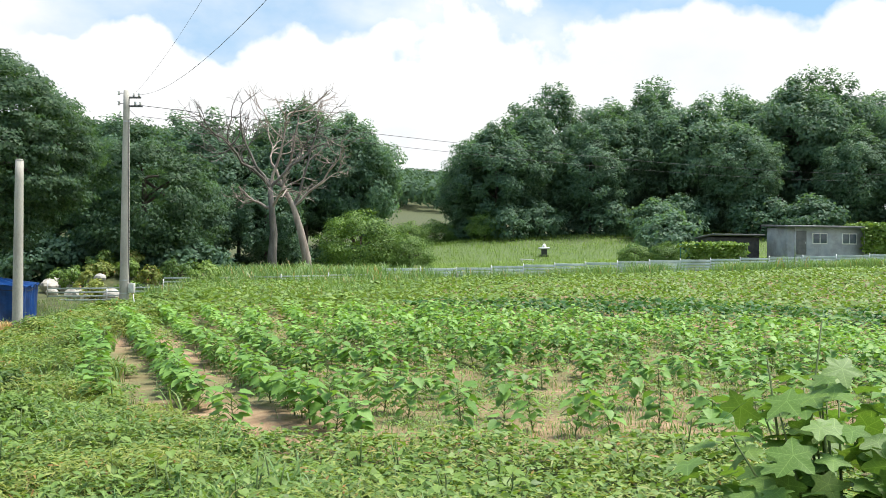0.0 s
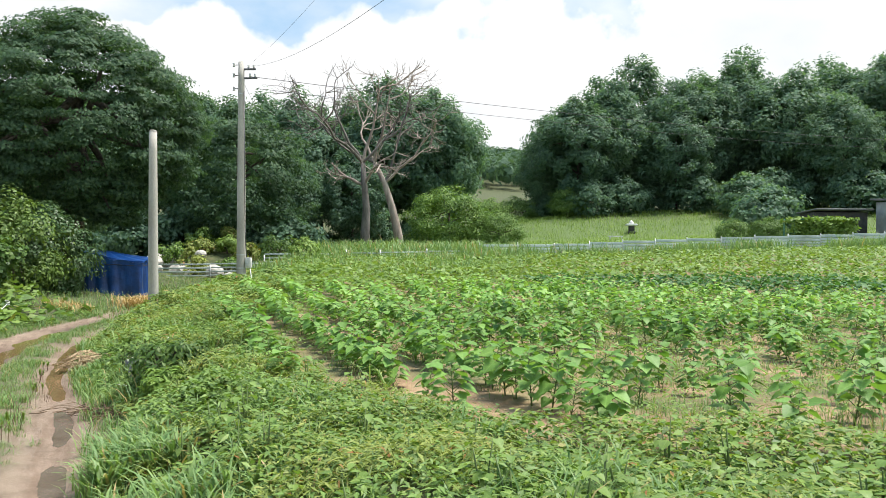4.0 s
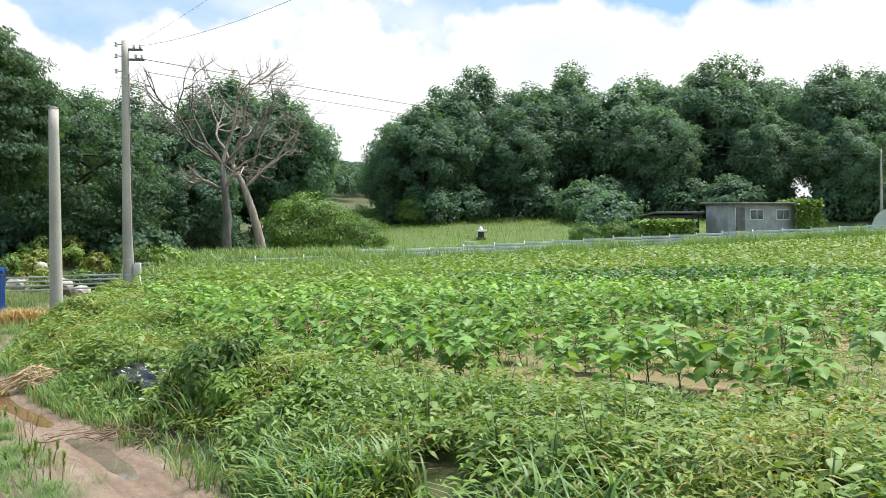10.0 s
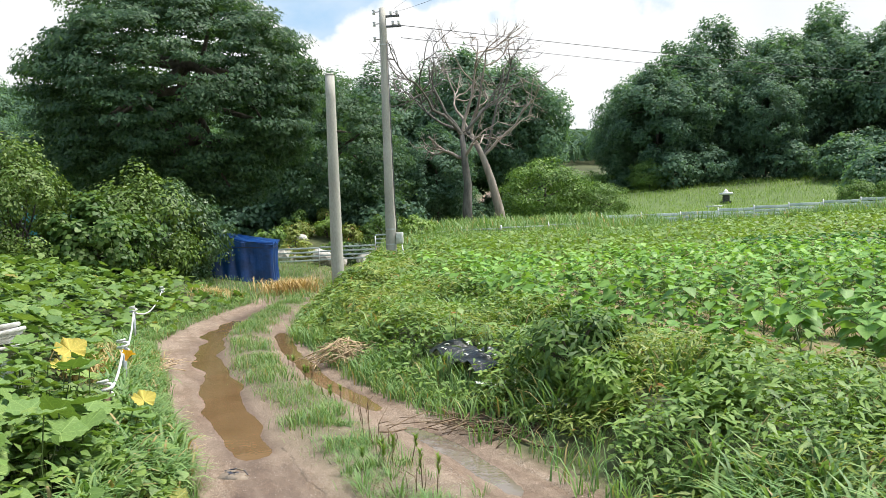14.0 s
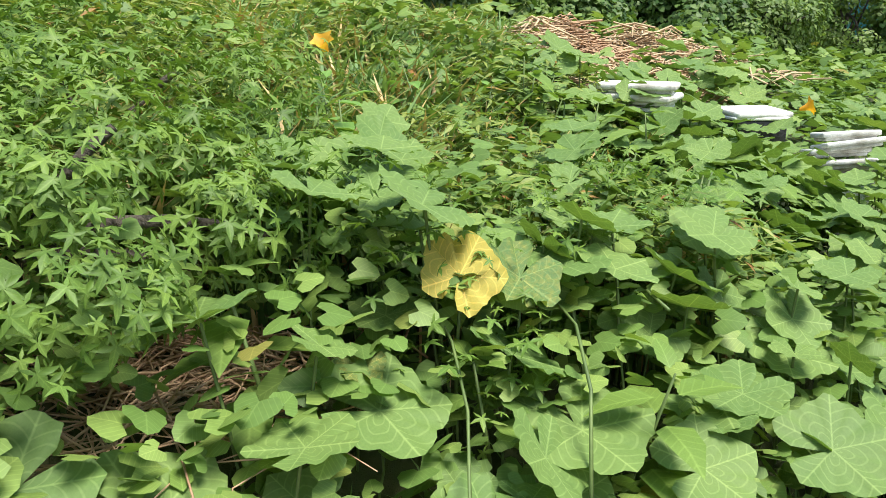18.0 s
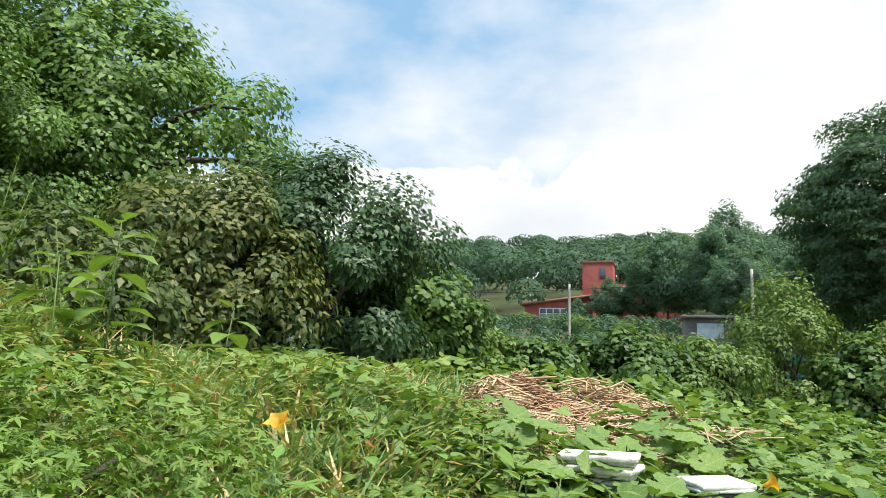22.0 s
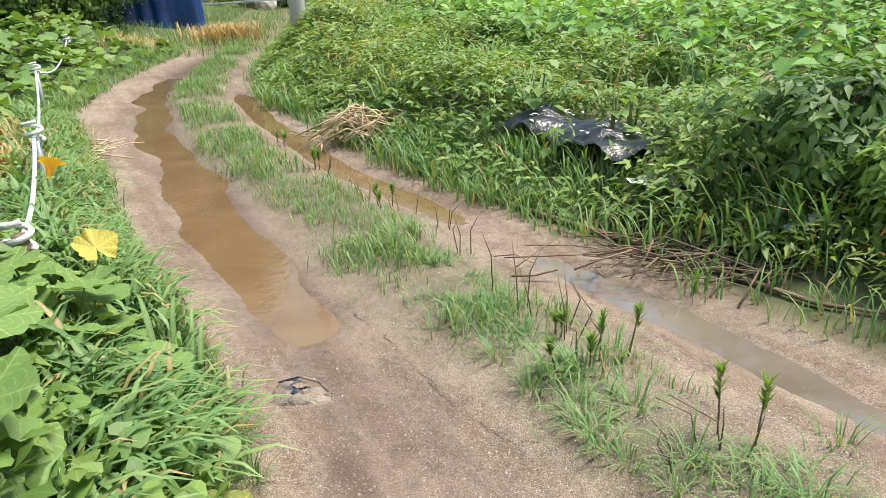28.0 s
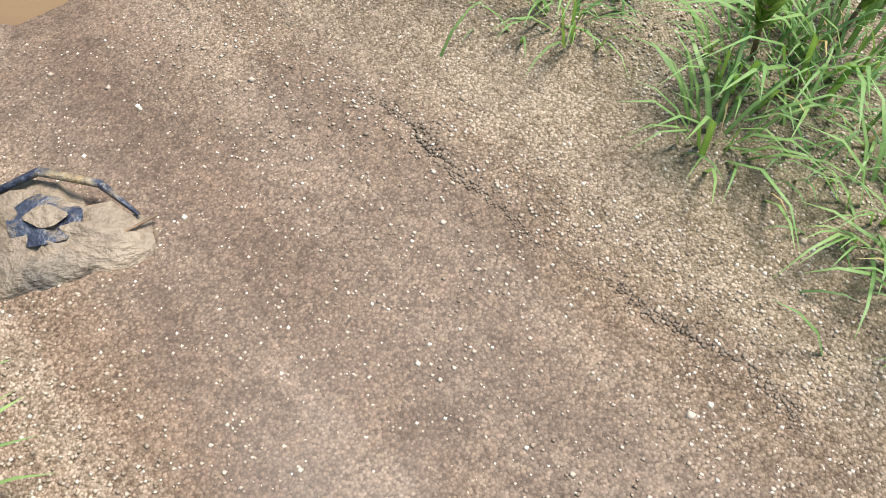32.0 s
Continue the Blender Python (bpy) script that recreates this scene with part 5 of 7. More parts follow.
greenhouse(56, 66, 12, 14.0, 5.0, 2.4)

# ---- red house on the slope ----


def red_house(x, y, z, rz):
    t = thing("brick_house", x, y, z, "red brick house with a tower and brown sloping roof", "house", rz=rz)
    part("wall", Geo().box((0, 0, 1.6), (10.0, 7.0, 3.8), bevel=0.02), M["brick_red"], t)
    r = Geo()
    r.add([(-5.6, -4, 3.1), (5.6, -4, 4.5), (5.6, 4, 4.5), (-5.6, 4, 3.1), (-5.6, -4, 3.45), (5.6, -4, 4.85), (5.6, 4, 4.85), (-5.6, 4, 3.45)], [(0, 2, 1), (0, 3, 2), (4, 5, 6), (4, 6, 7), (0, 1, 5), (0, 5, 4), (1, 2, 6), (1, 6, 5), (2, 3, 7), (2, 7, 6), (3, 0, 4), (3, 4, 7)])
    part("roof", r, M["roof_brown"], t)
    part("gable", Geo().add([(-5, -3.49, 3.3), (5, -3.49, 3.3), (5, -3.49, 4.5), (-5, 3.49, 3.3), (5, 3.49, 3.3), (5, 3.49, 4.5)], [(0, 1, 2), (3, 5, 4), (1, 4, 5), (1, 5, 2)]), M["brick_red"], t)
    w = part("window", Geo().box((0.3, -3.52, 1.9), (6.2, 0.12, 1.7), bevel=0.02), M["white_paint"], t, "wide white-framed window")
    for i in range(6):
        for zz in (1.5, 2.3):
            part("pane", Geo().box((-2.25 + i * 1.02, -3.6, zz), (0.88, 0.03, 0.68), bevel=0.004), M["glass"], w)
    tw = part("tower", Geo().box((5.2, 5.0, 4.6), (4.6, 5.0, 11.4), bevel=0.02), M["brick_red"], t, "red brick tower")
    part("coping", Geo().box((5.2, 5.0, 10.4), (4.9, 5.3, 0.3), bevel=0.03), M["roof_brown"], tw)
    part("tower_window", Geo().box((6.0, 2.46, 8.6), (0.9, 0.1, 1.6), bevel=0.02), M["glass"], tw)
    part("wing", Geo().box((12.5, 6.0, 3.2), (10, 6.0, 7.6), bevel=0.02), M["brick_red"], t, "red brick side wing")
    part("wing_band", Geo().box((12.5, 2.95, 6.2), (9.0, 0.1, 0.8), bevel=0.02), M["white_paint"], t)
    for i in range(4):
        part("wing_window", Geo().box((9.5 + i * 2.0, 2.93, 6.2), (1.3, 0.12, 0.6), bevel=0.01), M["glass"], t)
    return t


red_house(-99.4, 82.4, 8.0, 42)
bs = thing("sign_shed", -26.8, 28.2, gz(-26.8, 28.2), "small grey flat-roofed shed with a pale blue panel", "shed", rz=45)
hz1 = 3.75 - gz(-26.8, 28.2)
part("wall", Geo().box((0, 0, hz1 / 2), (1.9, 1.6, hz1), bevel=0.01), M["roof_grey"], bs)
part("roof", Geo().box((0.2, 0, hz1 + 0.05), (2.6, 2.0, 0.1), bevel=0.02), M["roof_grey"], bs)
part("panel", Geo().box((-0.1, -0.82, hz1 - 0.45), (0.9, 0.04, 0.55), bevel=0.01), M["pale_blue"], bs, "pale blue notice panel")
nf = thing("net_fence", -21.5, 27.5, gz(-21.5, 27.5), "teal net fence panel behind the hedge", "fence", rz=35)
part("net", Geo().box((0, 0, 1.3), (3.0, 0.03, 1.2), bevel=0.005), M["teal"], nf)
for px in (-1.5, 0, 1.5):
    part("post", Geo().tube([(px, 0.05, 0), (px, 0.05, 2.1)], 0.025, 6), M["galvanised"], nf)
hb = thing("garden_house", -23.6, 55.0, gz(-23.6, 55.0) - 0.8, "low dark-roofed house in the shade of the trees", "house", rz=10)
# wall in dark roof grey: the trees' shade is put into its colour
part("wall", Geo().box((0, 0, 1.3), (4.5, 4, 2.6), bevel=0.02), M["roof_grey"], hb)
part("roof", Geo().add([(-3.6, -2.6, 2.5), (3.6, -2.6, 2.5), (3.6, 2.6, 2.5), (-3.6, 2.6, 2.5), (-2.6, 0, 3.9), (2.6, 0, 3.9)], [(0, 1, 5), (0, 5, 4), (1, 2, 5), (2, 3, 4), (2, 4, 5), (3, 0, 4), (0, 2, 1), (0, 3, 2)]), M["roof_grey"], hb)
wd = part("window", Geo().box((1.0, -2.02, 1.5), (1.4, 0.06, 1.0), bevel=0.01), M["white_paint"], hb)
part("pane", Geo().box((1.0, -2.06, 1.5), (1.25, 0.02, 0.85), bevel=0.004), M["glass"], wd)
# pale garden stones behind the tarpaulin
rg = np.random.default_rng(21)
for i in range(16):
    x, y = -19.5 + rg.uniform(-2.5, 4.5), 41.5 + rg.uniform(-1.5, 3)
    bm = bmesh.new()
    bmesh.ops.create_icosphere(bm, subdivisions=2, radius=rg.uniform(0.25, 0.6))
    for v in bm.verts:
        v.co *= 1 + 0.25 * noise.noise(v.co * 2.2 + Vector((i * 3.1, 0, 0)))
        v.co.z *= 0.75
    me = bpy.data.meshes.new("garden_stone")
    bm.to_mesh(me)
    bm.free()
    me.materials.append(M["stone"])
    ob = new("garden_stone", me)
    ob.location = (x, y, gz(x, y) + 0.15 + 0.25 * (i % 3 == 0))
    tagged(ob, "pale rounded garden stone in a planted bank", "stone", "garden stones")

# ---- the field ----
RD = np.array([-0.44, 0.9]) / np.hypot(0.44, 0.9)      # the way the rows run
RN = np.array([RD[1], -RD[0]])


def in_field(x, y, w=FIELD_W):
    return (x - xf(y) > w) & (y - 0.12 * x < 45) & (y > front(x) + 0.25 * wob(x, y, 1.3, 2))


def crop_proto(seed, h, n_pairs, leaf, tmpl, flat=0.55):
    rng = np.random.default_rng(seed)
    st, lf = Geo(), Geo()
    z = np.linspace(-0.03, h, 6)
    lean = rng.normal(0, 0.05, 2)
    axis = np.stack([lean[0] * z / h, lean[1] * z / h, z], 1)
    st.tube(axis, np.linspace(0.009, 0.003, 6), 5)
    a0 = rng.uniform(0, 6.28)
    for i in range(n_pairs):
        u = 0.12 + 0.88 * i / (n_pairs - 1)
        a0 += 1.57 + rng.normal(0, 0.25)
        s = leaf * (1.15 - 0.6 * abs(u - 0.62)) * (0.55 if i == n_pairs - 1 else 1)
        for side in (0, np.pi):
            a = a0 + side + rng.normal(0, 0.2)
            o = np.array([np.cos(a), np.sin(a), 0])
            c = np.array([axis[-1, 0] * u, axis[-1, 1] * u, h * u])
            p = c + o * s * 0.45 + [0, 0, 0.03 + 0.05 * (1 - u)]
            st.tube([c, p], 0.0035, 4, cap=False)
            lf.leaves(tmpl, p[None], (o + [0, 0, rng.uniform(-0.65, 0.0) + 0.5 * (u > 0.9)])[None], np.array([[o[0] * 0.5, o[1] * 0.5, 1]]) + rng.normal(0, 0.2, (1, 3)), s * rng.uniform(0.85, 1.2))
    return st, lf


FINE = (BLADE[0] * [1.1, 1, 1.2], BLADE[1])
BROAD = (OVATE[0] * [1.45, 1, 1], OVATE[1])
CROPS = []
for i in range(6):
    s_, l_ = crop_proto(100 + i, (0.44, 0.5, 0.4, 0.54, 0.47, 0.36)[i], (11, 11, 10, 12, 11, 10)[i], 0.16, HEART)
    CROPS.append((s_.mesh("stem", M["stem"]), l_.mesh("foliage", M["crop"]), np.vstack(l_.v), np.vstack(l_.f)))
rng = np.random.default_rng(77)
pl = []
for i in range(0, 52):
    for j in range(-36, 150):
        o = np.array([-3.3, 8.0]) + RN * ROW_GAP * i + RD * (0.34 * j)
        o = o + rng.normal(0, 0.06, 2) + RN * 0.07 * math.sin(j * 0.35 + i)
        if not in_field(np.array([o[0]]), np.array([o[1]]), 2.5)[0] or o[0] > 46:
            continue
        sparse = i > 2 and o[1] < 13.5 + math.sin(i * 1.7)
        if sparse and (j + i) % 2:
            continue
        if rng.random() > (0.14 if sparse else 0.05) + 0.2 * max(0.0, math.sin(i * 1.3) * math.sin(j * 0.21 + i)):
            pl.append(o)
pl = np.array(pl)
dist = np.hypot(pl[:, 0] + 2.5, pl[:, 1] - 2.0)
order = np.argsort(dist)
pl, dist = pl[order], dist[order]
zone_near = dist < 23 + 2.0 * wob(pl[:, 0], pl[:, 1], 6)
near = pl[zone_near]
far = pl[~zone_near]
protos = []
for k, (sm, lm, _, _) in enumerate(CROPS):
    protos.append((sm, lm))
for x, y in near[:290]:
    k = rng.integers(6)
    t = thing("crop_plant", x, y, gz(x, y), "upright leafy crop plant with broad bright green leaves", "crop plant", "crop plants in rows", rz=rng.uniform(0, 360), scale=rng.uniform(0.85, 1.25))
    part("stem", CROPS[k][0], None, t)
    part("foliage", CROPS[k][1], None, t)
g = Geo()
for x, y in near[290:]:
    k = rng.integers(6)
    v = CROPS[k][2]
    a, s = rng.uniform(0, 6.28), rng.uniform(0.8, 1.15)
    c, sn = math.cos(a) * s, math.sin(a) * s
    g.add(np.stack([v[:, 0] * c - v[:, 1] * sn + x, v[:, 0] * sn + v[:, 1] * c + y, v[:, 2] * s + gz(x, y)], 1), CROPS[k][3])
tagged(part("crop_rows", g, M["crop"]), "rows of leafy broad-leaved crop plants", "crop", kind="stuff")
# the far crops: a dark band, then light green beans
rng = np.random.default_rng(78)
k = 17
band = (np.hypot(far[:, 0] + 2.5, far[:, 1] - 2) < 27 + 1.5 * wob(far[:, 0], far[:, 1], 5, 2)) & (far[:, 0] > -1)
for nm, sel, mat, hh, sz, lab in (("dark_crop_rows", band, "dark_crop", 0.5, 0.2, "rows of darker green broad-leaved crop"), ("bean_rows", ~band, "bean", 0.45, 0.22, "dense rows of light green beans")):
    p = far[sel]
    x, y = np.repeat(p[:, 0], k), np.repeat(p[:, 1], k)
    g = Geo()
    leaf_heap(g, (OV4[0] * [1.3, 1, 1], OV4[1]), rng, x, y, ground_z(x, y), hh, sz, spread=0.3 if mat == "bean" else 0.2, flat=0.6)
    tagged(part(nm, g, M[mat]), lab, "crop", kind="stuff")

# ---- weeds between the track and the field, and in the field ----
rng = np.random.default_rng(31)


def bank(x, y, a, b):
    d = x - xf(y)
    return (d > a + 0.15 * wob(x, y, 0.8)) & (d < b + 0.4 * wob(x, y, 1.5, 2))


def bank_h(x, y):
    d = x - xf(y)
    return (0.1 + 0.34 * sstep(0.0, 1.0, d) * (0.75 + 0.4 * wob(x, y, 0.9, 1)) + 0.1 * sstep(-0.2, 0.8, wob(x, y, 0.5, 5))) * (1 - 0.4 * sstep(3.0, 3.8, d))


def strip(k, y0, y1, u0, u1, edge=xf, way=1.0, fall=6.0, cx=-4.0, cy=4.0):
    """Places in a strip along the track's edge, thinning out with the distance from the walk."""
    y = rng.uniform(y0, y1, k)
    x = edge(y) + way * rng.uniform(u0, u1, k)
    d = np.hypot(x - cx, y - cy)
    ok = rng.random(k) < (fall / np.maximum(fall, d)) ** 1.3
    return x[ok], y[ok]


def film_spot(x, y):
    """Where sheets of plastic film lie on the bank."""
    a, b = (x + 7.05) * 0.5 - (y - 11.7) * 0.87, (x + 7.05) * 0.87 + (y - 11.7) * 0.5
    return (np.abs(a) < 0.6) & (b < 0.26) & (b > -0.5)


SPECS = (("bank_weeds", "weed", NARROW, 135000, 0.09, 0.0, lambda w: w < 0.3, "dense mixed green weeds along the track's bank"),
         ("bank_yellow_weeds", "weed_yellow", LANCE, 190000, 0.085, 0.5, lambda w: w > -0.15, "yellowish low weeds with thin leaves on the bank"),
         ("bank_dark_weeds", "weed_dark", NARROW, 42000, 0.1, 1.1, lambda w: w > 0.35, "clumps of darker leafy weeds on the bank"))
for nm, mat, tm, k, sz, ph, sel, lab in SPECS:
    x, y = strip(k, 0.5, 30, 0.12, 3.9)
    ok = ~film_spot(x, y) & ~bare(x, y) & (np.hypot(x + 6.1, y - 10.4) > 0.4) & sel(wob(x, y, 1.1, ph)) & (x - xf(y) > 0.12 + 0.12 * wob(x, y, 0.8) + 0.2 * sstep(8.6, 9.2, y) * (1 - sstep(10.4, 11.0, y)))
    x, y = x[ok], y[ok]
    g = Geo()
    leaf_heap(g, tm, rng, x, y, ground_z(x, y), bank_h(x, y), sz * np.maximum(1, np.hypot(x + 4, y - 3) / 9) ** 0.8, spread=0.02, flat=0.62)
    tagged(part(nm, g, M[mat]), lab, "weeds", kind="stuff")

for nm, mat, tm, k, sz, lab in (("verge_weeds", "weed", OV4, 48000, 0.08, "bright leafy weeds before the crop rows"), ("verge_yellow_weeds", "weed_yellow", LANCE, 52000, 0.1, "yellowish thin-leaved weeds before the crop rows"), ("verge_vines", "bean", HEART, 15000, 0.08, "climbing weeds with heart-shaped leaves before the crop")):
    x, y = scatter(rng, k, -4.5, 8, 2.2, 10.0, lambda x, y: (x - xf(y) > 2.6) & ~in_field(x, y, 3.2) & ~bare(x, y))
    g = Geo()
    leaf_heap(g, tm, rng, x, y, ground_z(x, y), 0.24 + 0.1 * wob(x, y, 0.8, 1), sz, spread=0.02, flat=0.55)
    tagged(part(nm, g, M[mat]), lab, "weeds", kind="stuff")
# low weeds between the crop rows
x, y = scatter(rng, 210000, -12, 20, 1, 30, lambda x, y: in_field(x, y, 2.6) & ~bare(x, y) & (wob(x, y, 1.6, 1) + 0.5 * wob(x, y, 0.5, 3) > -0.6) & (rng.random(len(x)) < (7.0 / np.maximum(7.0, np.hypot(x + 3, y - 2))) ** 1.2))
g = Geo()
leaf_heap(g, LANCE, rng, x, y, ground_z(x, y), 0.17 + 0.07 * wob(x, y, 0.7), 0.085 * np.maximum(1, np.hypot(x + 3, y - 2) / 9), spread=0.02, flat=0.5)
tagged(part("field_weeds", g, M["weed"]), "low green weeds between the crop rows", "weeds", kind="stuff")

# grass: verges, the strip between the ruts, the field's gaps, meadow beyond
g, gd = Geo(), Geo()


def blades(geo, x, y, h, per, spread=0.05, lean=0.55):
    x, y, h = np.repeat(x, per), np.repeat(y, per), np.repeat(h, per)
    k = len(x)
    x, y = x + rng.normal(0, spread, k), y + rng.normal(0, spread, k)
    a = rng.uniform(0, 6.28, k)
    up = np.stack([np.cos(a), np.sin(a), 0.2 * np.ones(k)], 1)
    geo.leaves(FINE, np.stack([x, y, ground_z(x, y) - 0.01], 1), np.stack([np.cos(a) * lean, np.sin(a) * lean, rng.uniform(0.5, 1.2, k)], 1), -up + [0, 0, 0.3], h * rng.uniform(0.5, 1.2, k))


x, y = strip(5200, 0.5, 26, -0.05, 0.8)
ok = (y > 10.9 + 0.3 * wob(x, y, 0.5)) | (rng.random(len(y)) < 0.22)
x, y = x[ok], y[ok]
blades(g, x, y, 0.23 + 0.08 * wob(x, y, 0.6), 8)
x, y = scatter(rng, 60000, -13.5, -3, 4, 24, lambda x, y: (np.abs((x - xl(y) + x - xr(y)) / 2) < 0.3 + 0.1 * wob(x, y, 0.5)) & (wob(x, y, 0.8, 3) > np.where(y > 9.3, -0.45, 0.1)) & (wob(x, y, 0.25, 6) > -0.5))
blades(g, x, y, 0.12 + 0.05 * wob(x, y, 0.5, 2), 6, 0.05)
x, y = strip(4200, 5.2, 24, -0.02, 0.55, xe, -1.0, 5.0, -8.0, 7.0)
ok = off_path(x, y) > 0.44
x, y = x[ok], y[ok]
blades(g, x, y, 0.17 + 0.06 * wob(x, y, 0.7), 9, 0.04)
x, y = strip(1000, 2.5, 8.4, 0.1, 0.8)
ok = wob(x, y, 0.8, 4) > 0.0
x, y = np.repeat(x[ok], 9), np.repeat(y[ok], 9)
x, y, a = x + rng.normal(0, 0.05, len(x)), y + rng.normal(0, 0.05, len(x)), rng.uniform(0, 6.28, len(x))
g.leaves((BLADE[0] * [1.5, 1, 1.4], BLADE[1]), np.stack([x, y, ground_z(x, y)], 1), np.stack([np.cos(a) * 0.6, np.sin(a) * 0.6, rng.uniform(0.5, 1.2, len(x))], 1), np.stack([-np.cos(a), -np.sin(a), 0 * a + 0.3], 1), rng.uniform(0.2, 0.46, len(x)))
x, y = strip(3000, 3.5, 22, 0.4, 3.6)
ok = wob(x, y, 1.0, 7) > 0.15
ok &= ~film_spot(x, y)
blades(g, x[ok], y[ok], 0.42 + 0.1 * wob(x[ok], y[ok], 0.7), 9, 0.05, 0.5)
x, y = scatter(rng, 24000, -12, 14, 2, 26, lambda x, y: in_field(x, y, 2.0) & ~bare(x, y) & (wob(x, y, 1.3, 1) > -0.25) & (np.hypot(x + 3, y - 3) < 20))
blades(g, x, y, np.full(len(x), 0.17), 5, 0.09)
tagged(part("grass", g, M["grass"]), "green grass on the verges and between the ruts", "grass", kind="stuff")
g = Geo()
x, y = scatter(rng, 9000, -20, 40, 24, 100, lambda x, y: ~in_field(x, y, 2.4) & (x > xf(y) + 0.4) & (y < 44 + 0.12 * x))
blades(g, x, y, 0.3 + 0.3 * sstep(30, 40, y), 8, 0.3, 0.35)
x, y = scatter(rng, 1500, -19, -11, 22, 40, lambda x, y: (x < xe(y) + 0.6) | (np.abs(x - (xl(y) + xr(y)) / 2) < 0.5))
blades(g, x, y, np.full(len(x), 0.25), 8, 0.2, 0.5)
x, y = scatter(rng, 1600, -13, -1, 30, 51, lambda x, y: x > xf(y) + 0.5)
blades(g, x, y, 0.5 + 0.45 * sstep(38, 44, y) + 0.2 * wob(x, y, 2), 10, 0.3, 0.3)
x = rng.uniform(-4, 45, 2600)
y = np.interp(x, [-3.5, 3, 9.3, 22.8, 35.3, 60], [45.5, 48.5, 51, 54.5, 56, 60]) - rng.uniform(0.3, 1.8, 2600)
ok = wob(x, y, 2.2, 3) > -0.1
blades(g, x[ok], y[ok], 0.55 + 0.2 * wob(x[ok], y[ok], 1.5), 9, 0.25, 0.35)
x, y = scatter(rng, 2600, -16, 45, 40, 62, lambda x, y: np.abs(y - 0.12 * x - 46.5) < 1.6)
blades(g, x, y, 0.9 + 0.3 * wob(x, y, 3), 10, 0.3, 0.3)
tagged(part("tall_grass", g, M["grass"]), "tall green grass round the field's far edge", "grass", kind="stuff")
g = Geo()
x, y = scatter(rng, 12000, -12, 50, 55, 100, lambda x, y: y - 0.12 * x > 52)
blades(g, x, y, np.full(len(x), 0.5), 6, 0.4, 0.6)
g.leaves(DIAMOND, np.zeros((1, 3)) + [0, 60, 2], [[1, 0, 0]], [[0, 0, 1]], 0.1)
tagged(part("meadow_grass", g, M["bean"]), "light green mown grass bank beyond the fence", "grass", kind="stuff")

# ---- the pumpkin garden ----
rng = np.random.default_rng(91)


def open_spot(x, y):
    """Where cut stalks and dry mulch lie open in the garden."""
    straw = (near_line(x, y, (-12.9, 8.4), (-14.5, 11.6)) + 0.25 * wob(x, y, 0.7, 2) < 0.8) | (near_line(x, y, (-12.3, 8.5), (-13.2, 10.4)) + 0.2 * wob(x, y, 0.6, 4) < 0.5)
    return straw | (np.hypot((x + 9.32) / 0.24, (y - 5.15) / 0.3) + 0.2 * wob(x, y, 0.25) < 1)


def garden_h(x, y):
    return 0.22 + 0.3 * sstep(0.1, 1.0, xe(y) - x - 0.5 * sstep(8.9, 9.5, y)) + 0.12 * wob(x, y, 0.8) - 0.1 * sstep(8.9, 9.5, y) * (1 - sstep(0.5, 1.2, xe(y) - x))


# climbing weeds with small leaves: the slope to the south and the undergrowth
for nm, mat, tm, k, sz, sel, lab in (("garden_weeds", "weed", VINE_LEAF, 34000, 0.085, lambda x, y: (wob(x, y, 0.9, 2) > -0.6) & ((x > -10) | (y > 6.5) | (wob(x, y, 0.6, 4) > 0.3)), "tangled green climbing weeds in the garden"),
                                     ("garden_cut_leaf_weeds", "cut_leaf", CUT5, 62000, 0.06, lambda x, y: (x > -10.8) & (((wob(x, y, 1.2, 5) > 0.2) & (y < 7.2)) | (y < 5.9)) & (x < -9.0 + 0.25 * wob(x, y, 0.5)), "low bright weeds with finely cut leaves"),
                                     ("garden_yellow_weeds", "weed_yellow", LANCE, 110000, 0.085, lambda x, y: (x < -9.4 + 0.3 * wob(x, y, 0.8)) & (y < 7.2 - 0.35 * (x + 9)), "yellow-green weeds on the garden's slope"),
                                     ("garden_dark_weeds", "weed_dark", OV4, 40000, 0.08, lambda x, y: (wob(x, y, 0.7, 8) > 0.15) & (y > 6.5), "darker weeds in the garden's hollows")):
    x, y = strip(k, 2.2, 23, 0.1, 10.0, xe, -1.0, 4.0, -7.5, 5.0)
    x2, y2 = strip(k // 3, 2.6, 8.5, 0.1, 4.2, xe, -1.0, 2.5, -7.5, 5.0)
    x, y = np.concatenate([x, x2]), np.concatenate([y, y2])
    ok = sel(x, y) & ~(open_spot(x, y) & (rng.random(len(x)) < 0.93))
    x, y = x[ok], y[ok]
    g = Geo()
    leaf_heap(g, tm, rng, x, y, ground_z(x, y), garden_h(x, y) * (1.2 if tm is CUT5 else 1.0), sz * np.maximum(1, np.hypot(x + 7.5, y - 5) / 4.5) ** 0.75, spread=0.02, flat=0.45)
    tagged(part(nm, g, M[mat]), lab, "weeds", kind="stuff")

g = Geo()
x, y = strip(7000, 2.4, 8.5, 1.2, 8.0, xe, -1.0, 5.0, -7.5, 5.0)
ok = (x < -9.2) & (y < 7.4 - 0.3 * (x + 9)) & (wob(x, y, 0.9, 6) > -0.2)
blades(g, x[ok], y[ok], np.full(ok.sum(), 0.5), 6, 0.06, 0.4)
x, y = x[ok][::3], y[ok][::3]
gd = Geo()
blades(gd, x, y, np.full(len(x), 0.5), 5, 0.08, 0.35)
tagged(part("slope_dry_grass", gd, M["dry_grass"]), "thin dry grass stems on the garden's slope", "grass", kind="stuff")
tagged(part("slope_grass", g, M["grass"]), "long yellowish grass on the garden's slope", "grass", kind="stuff")
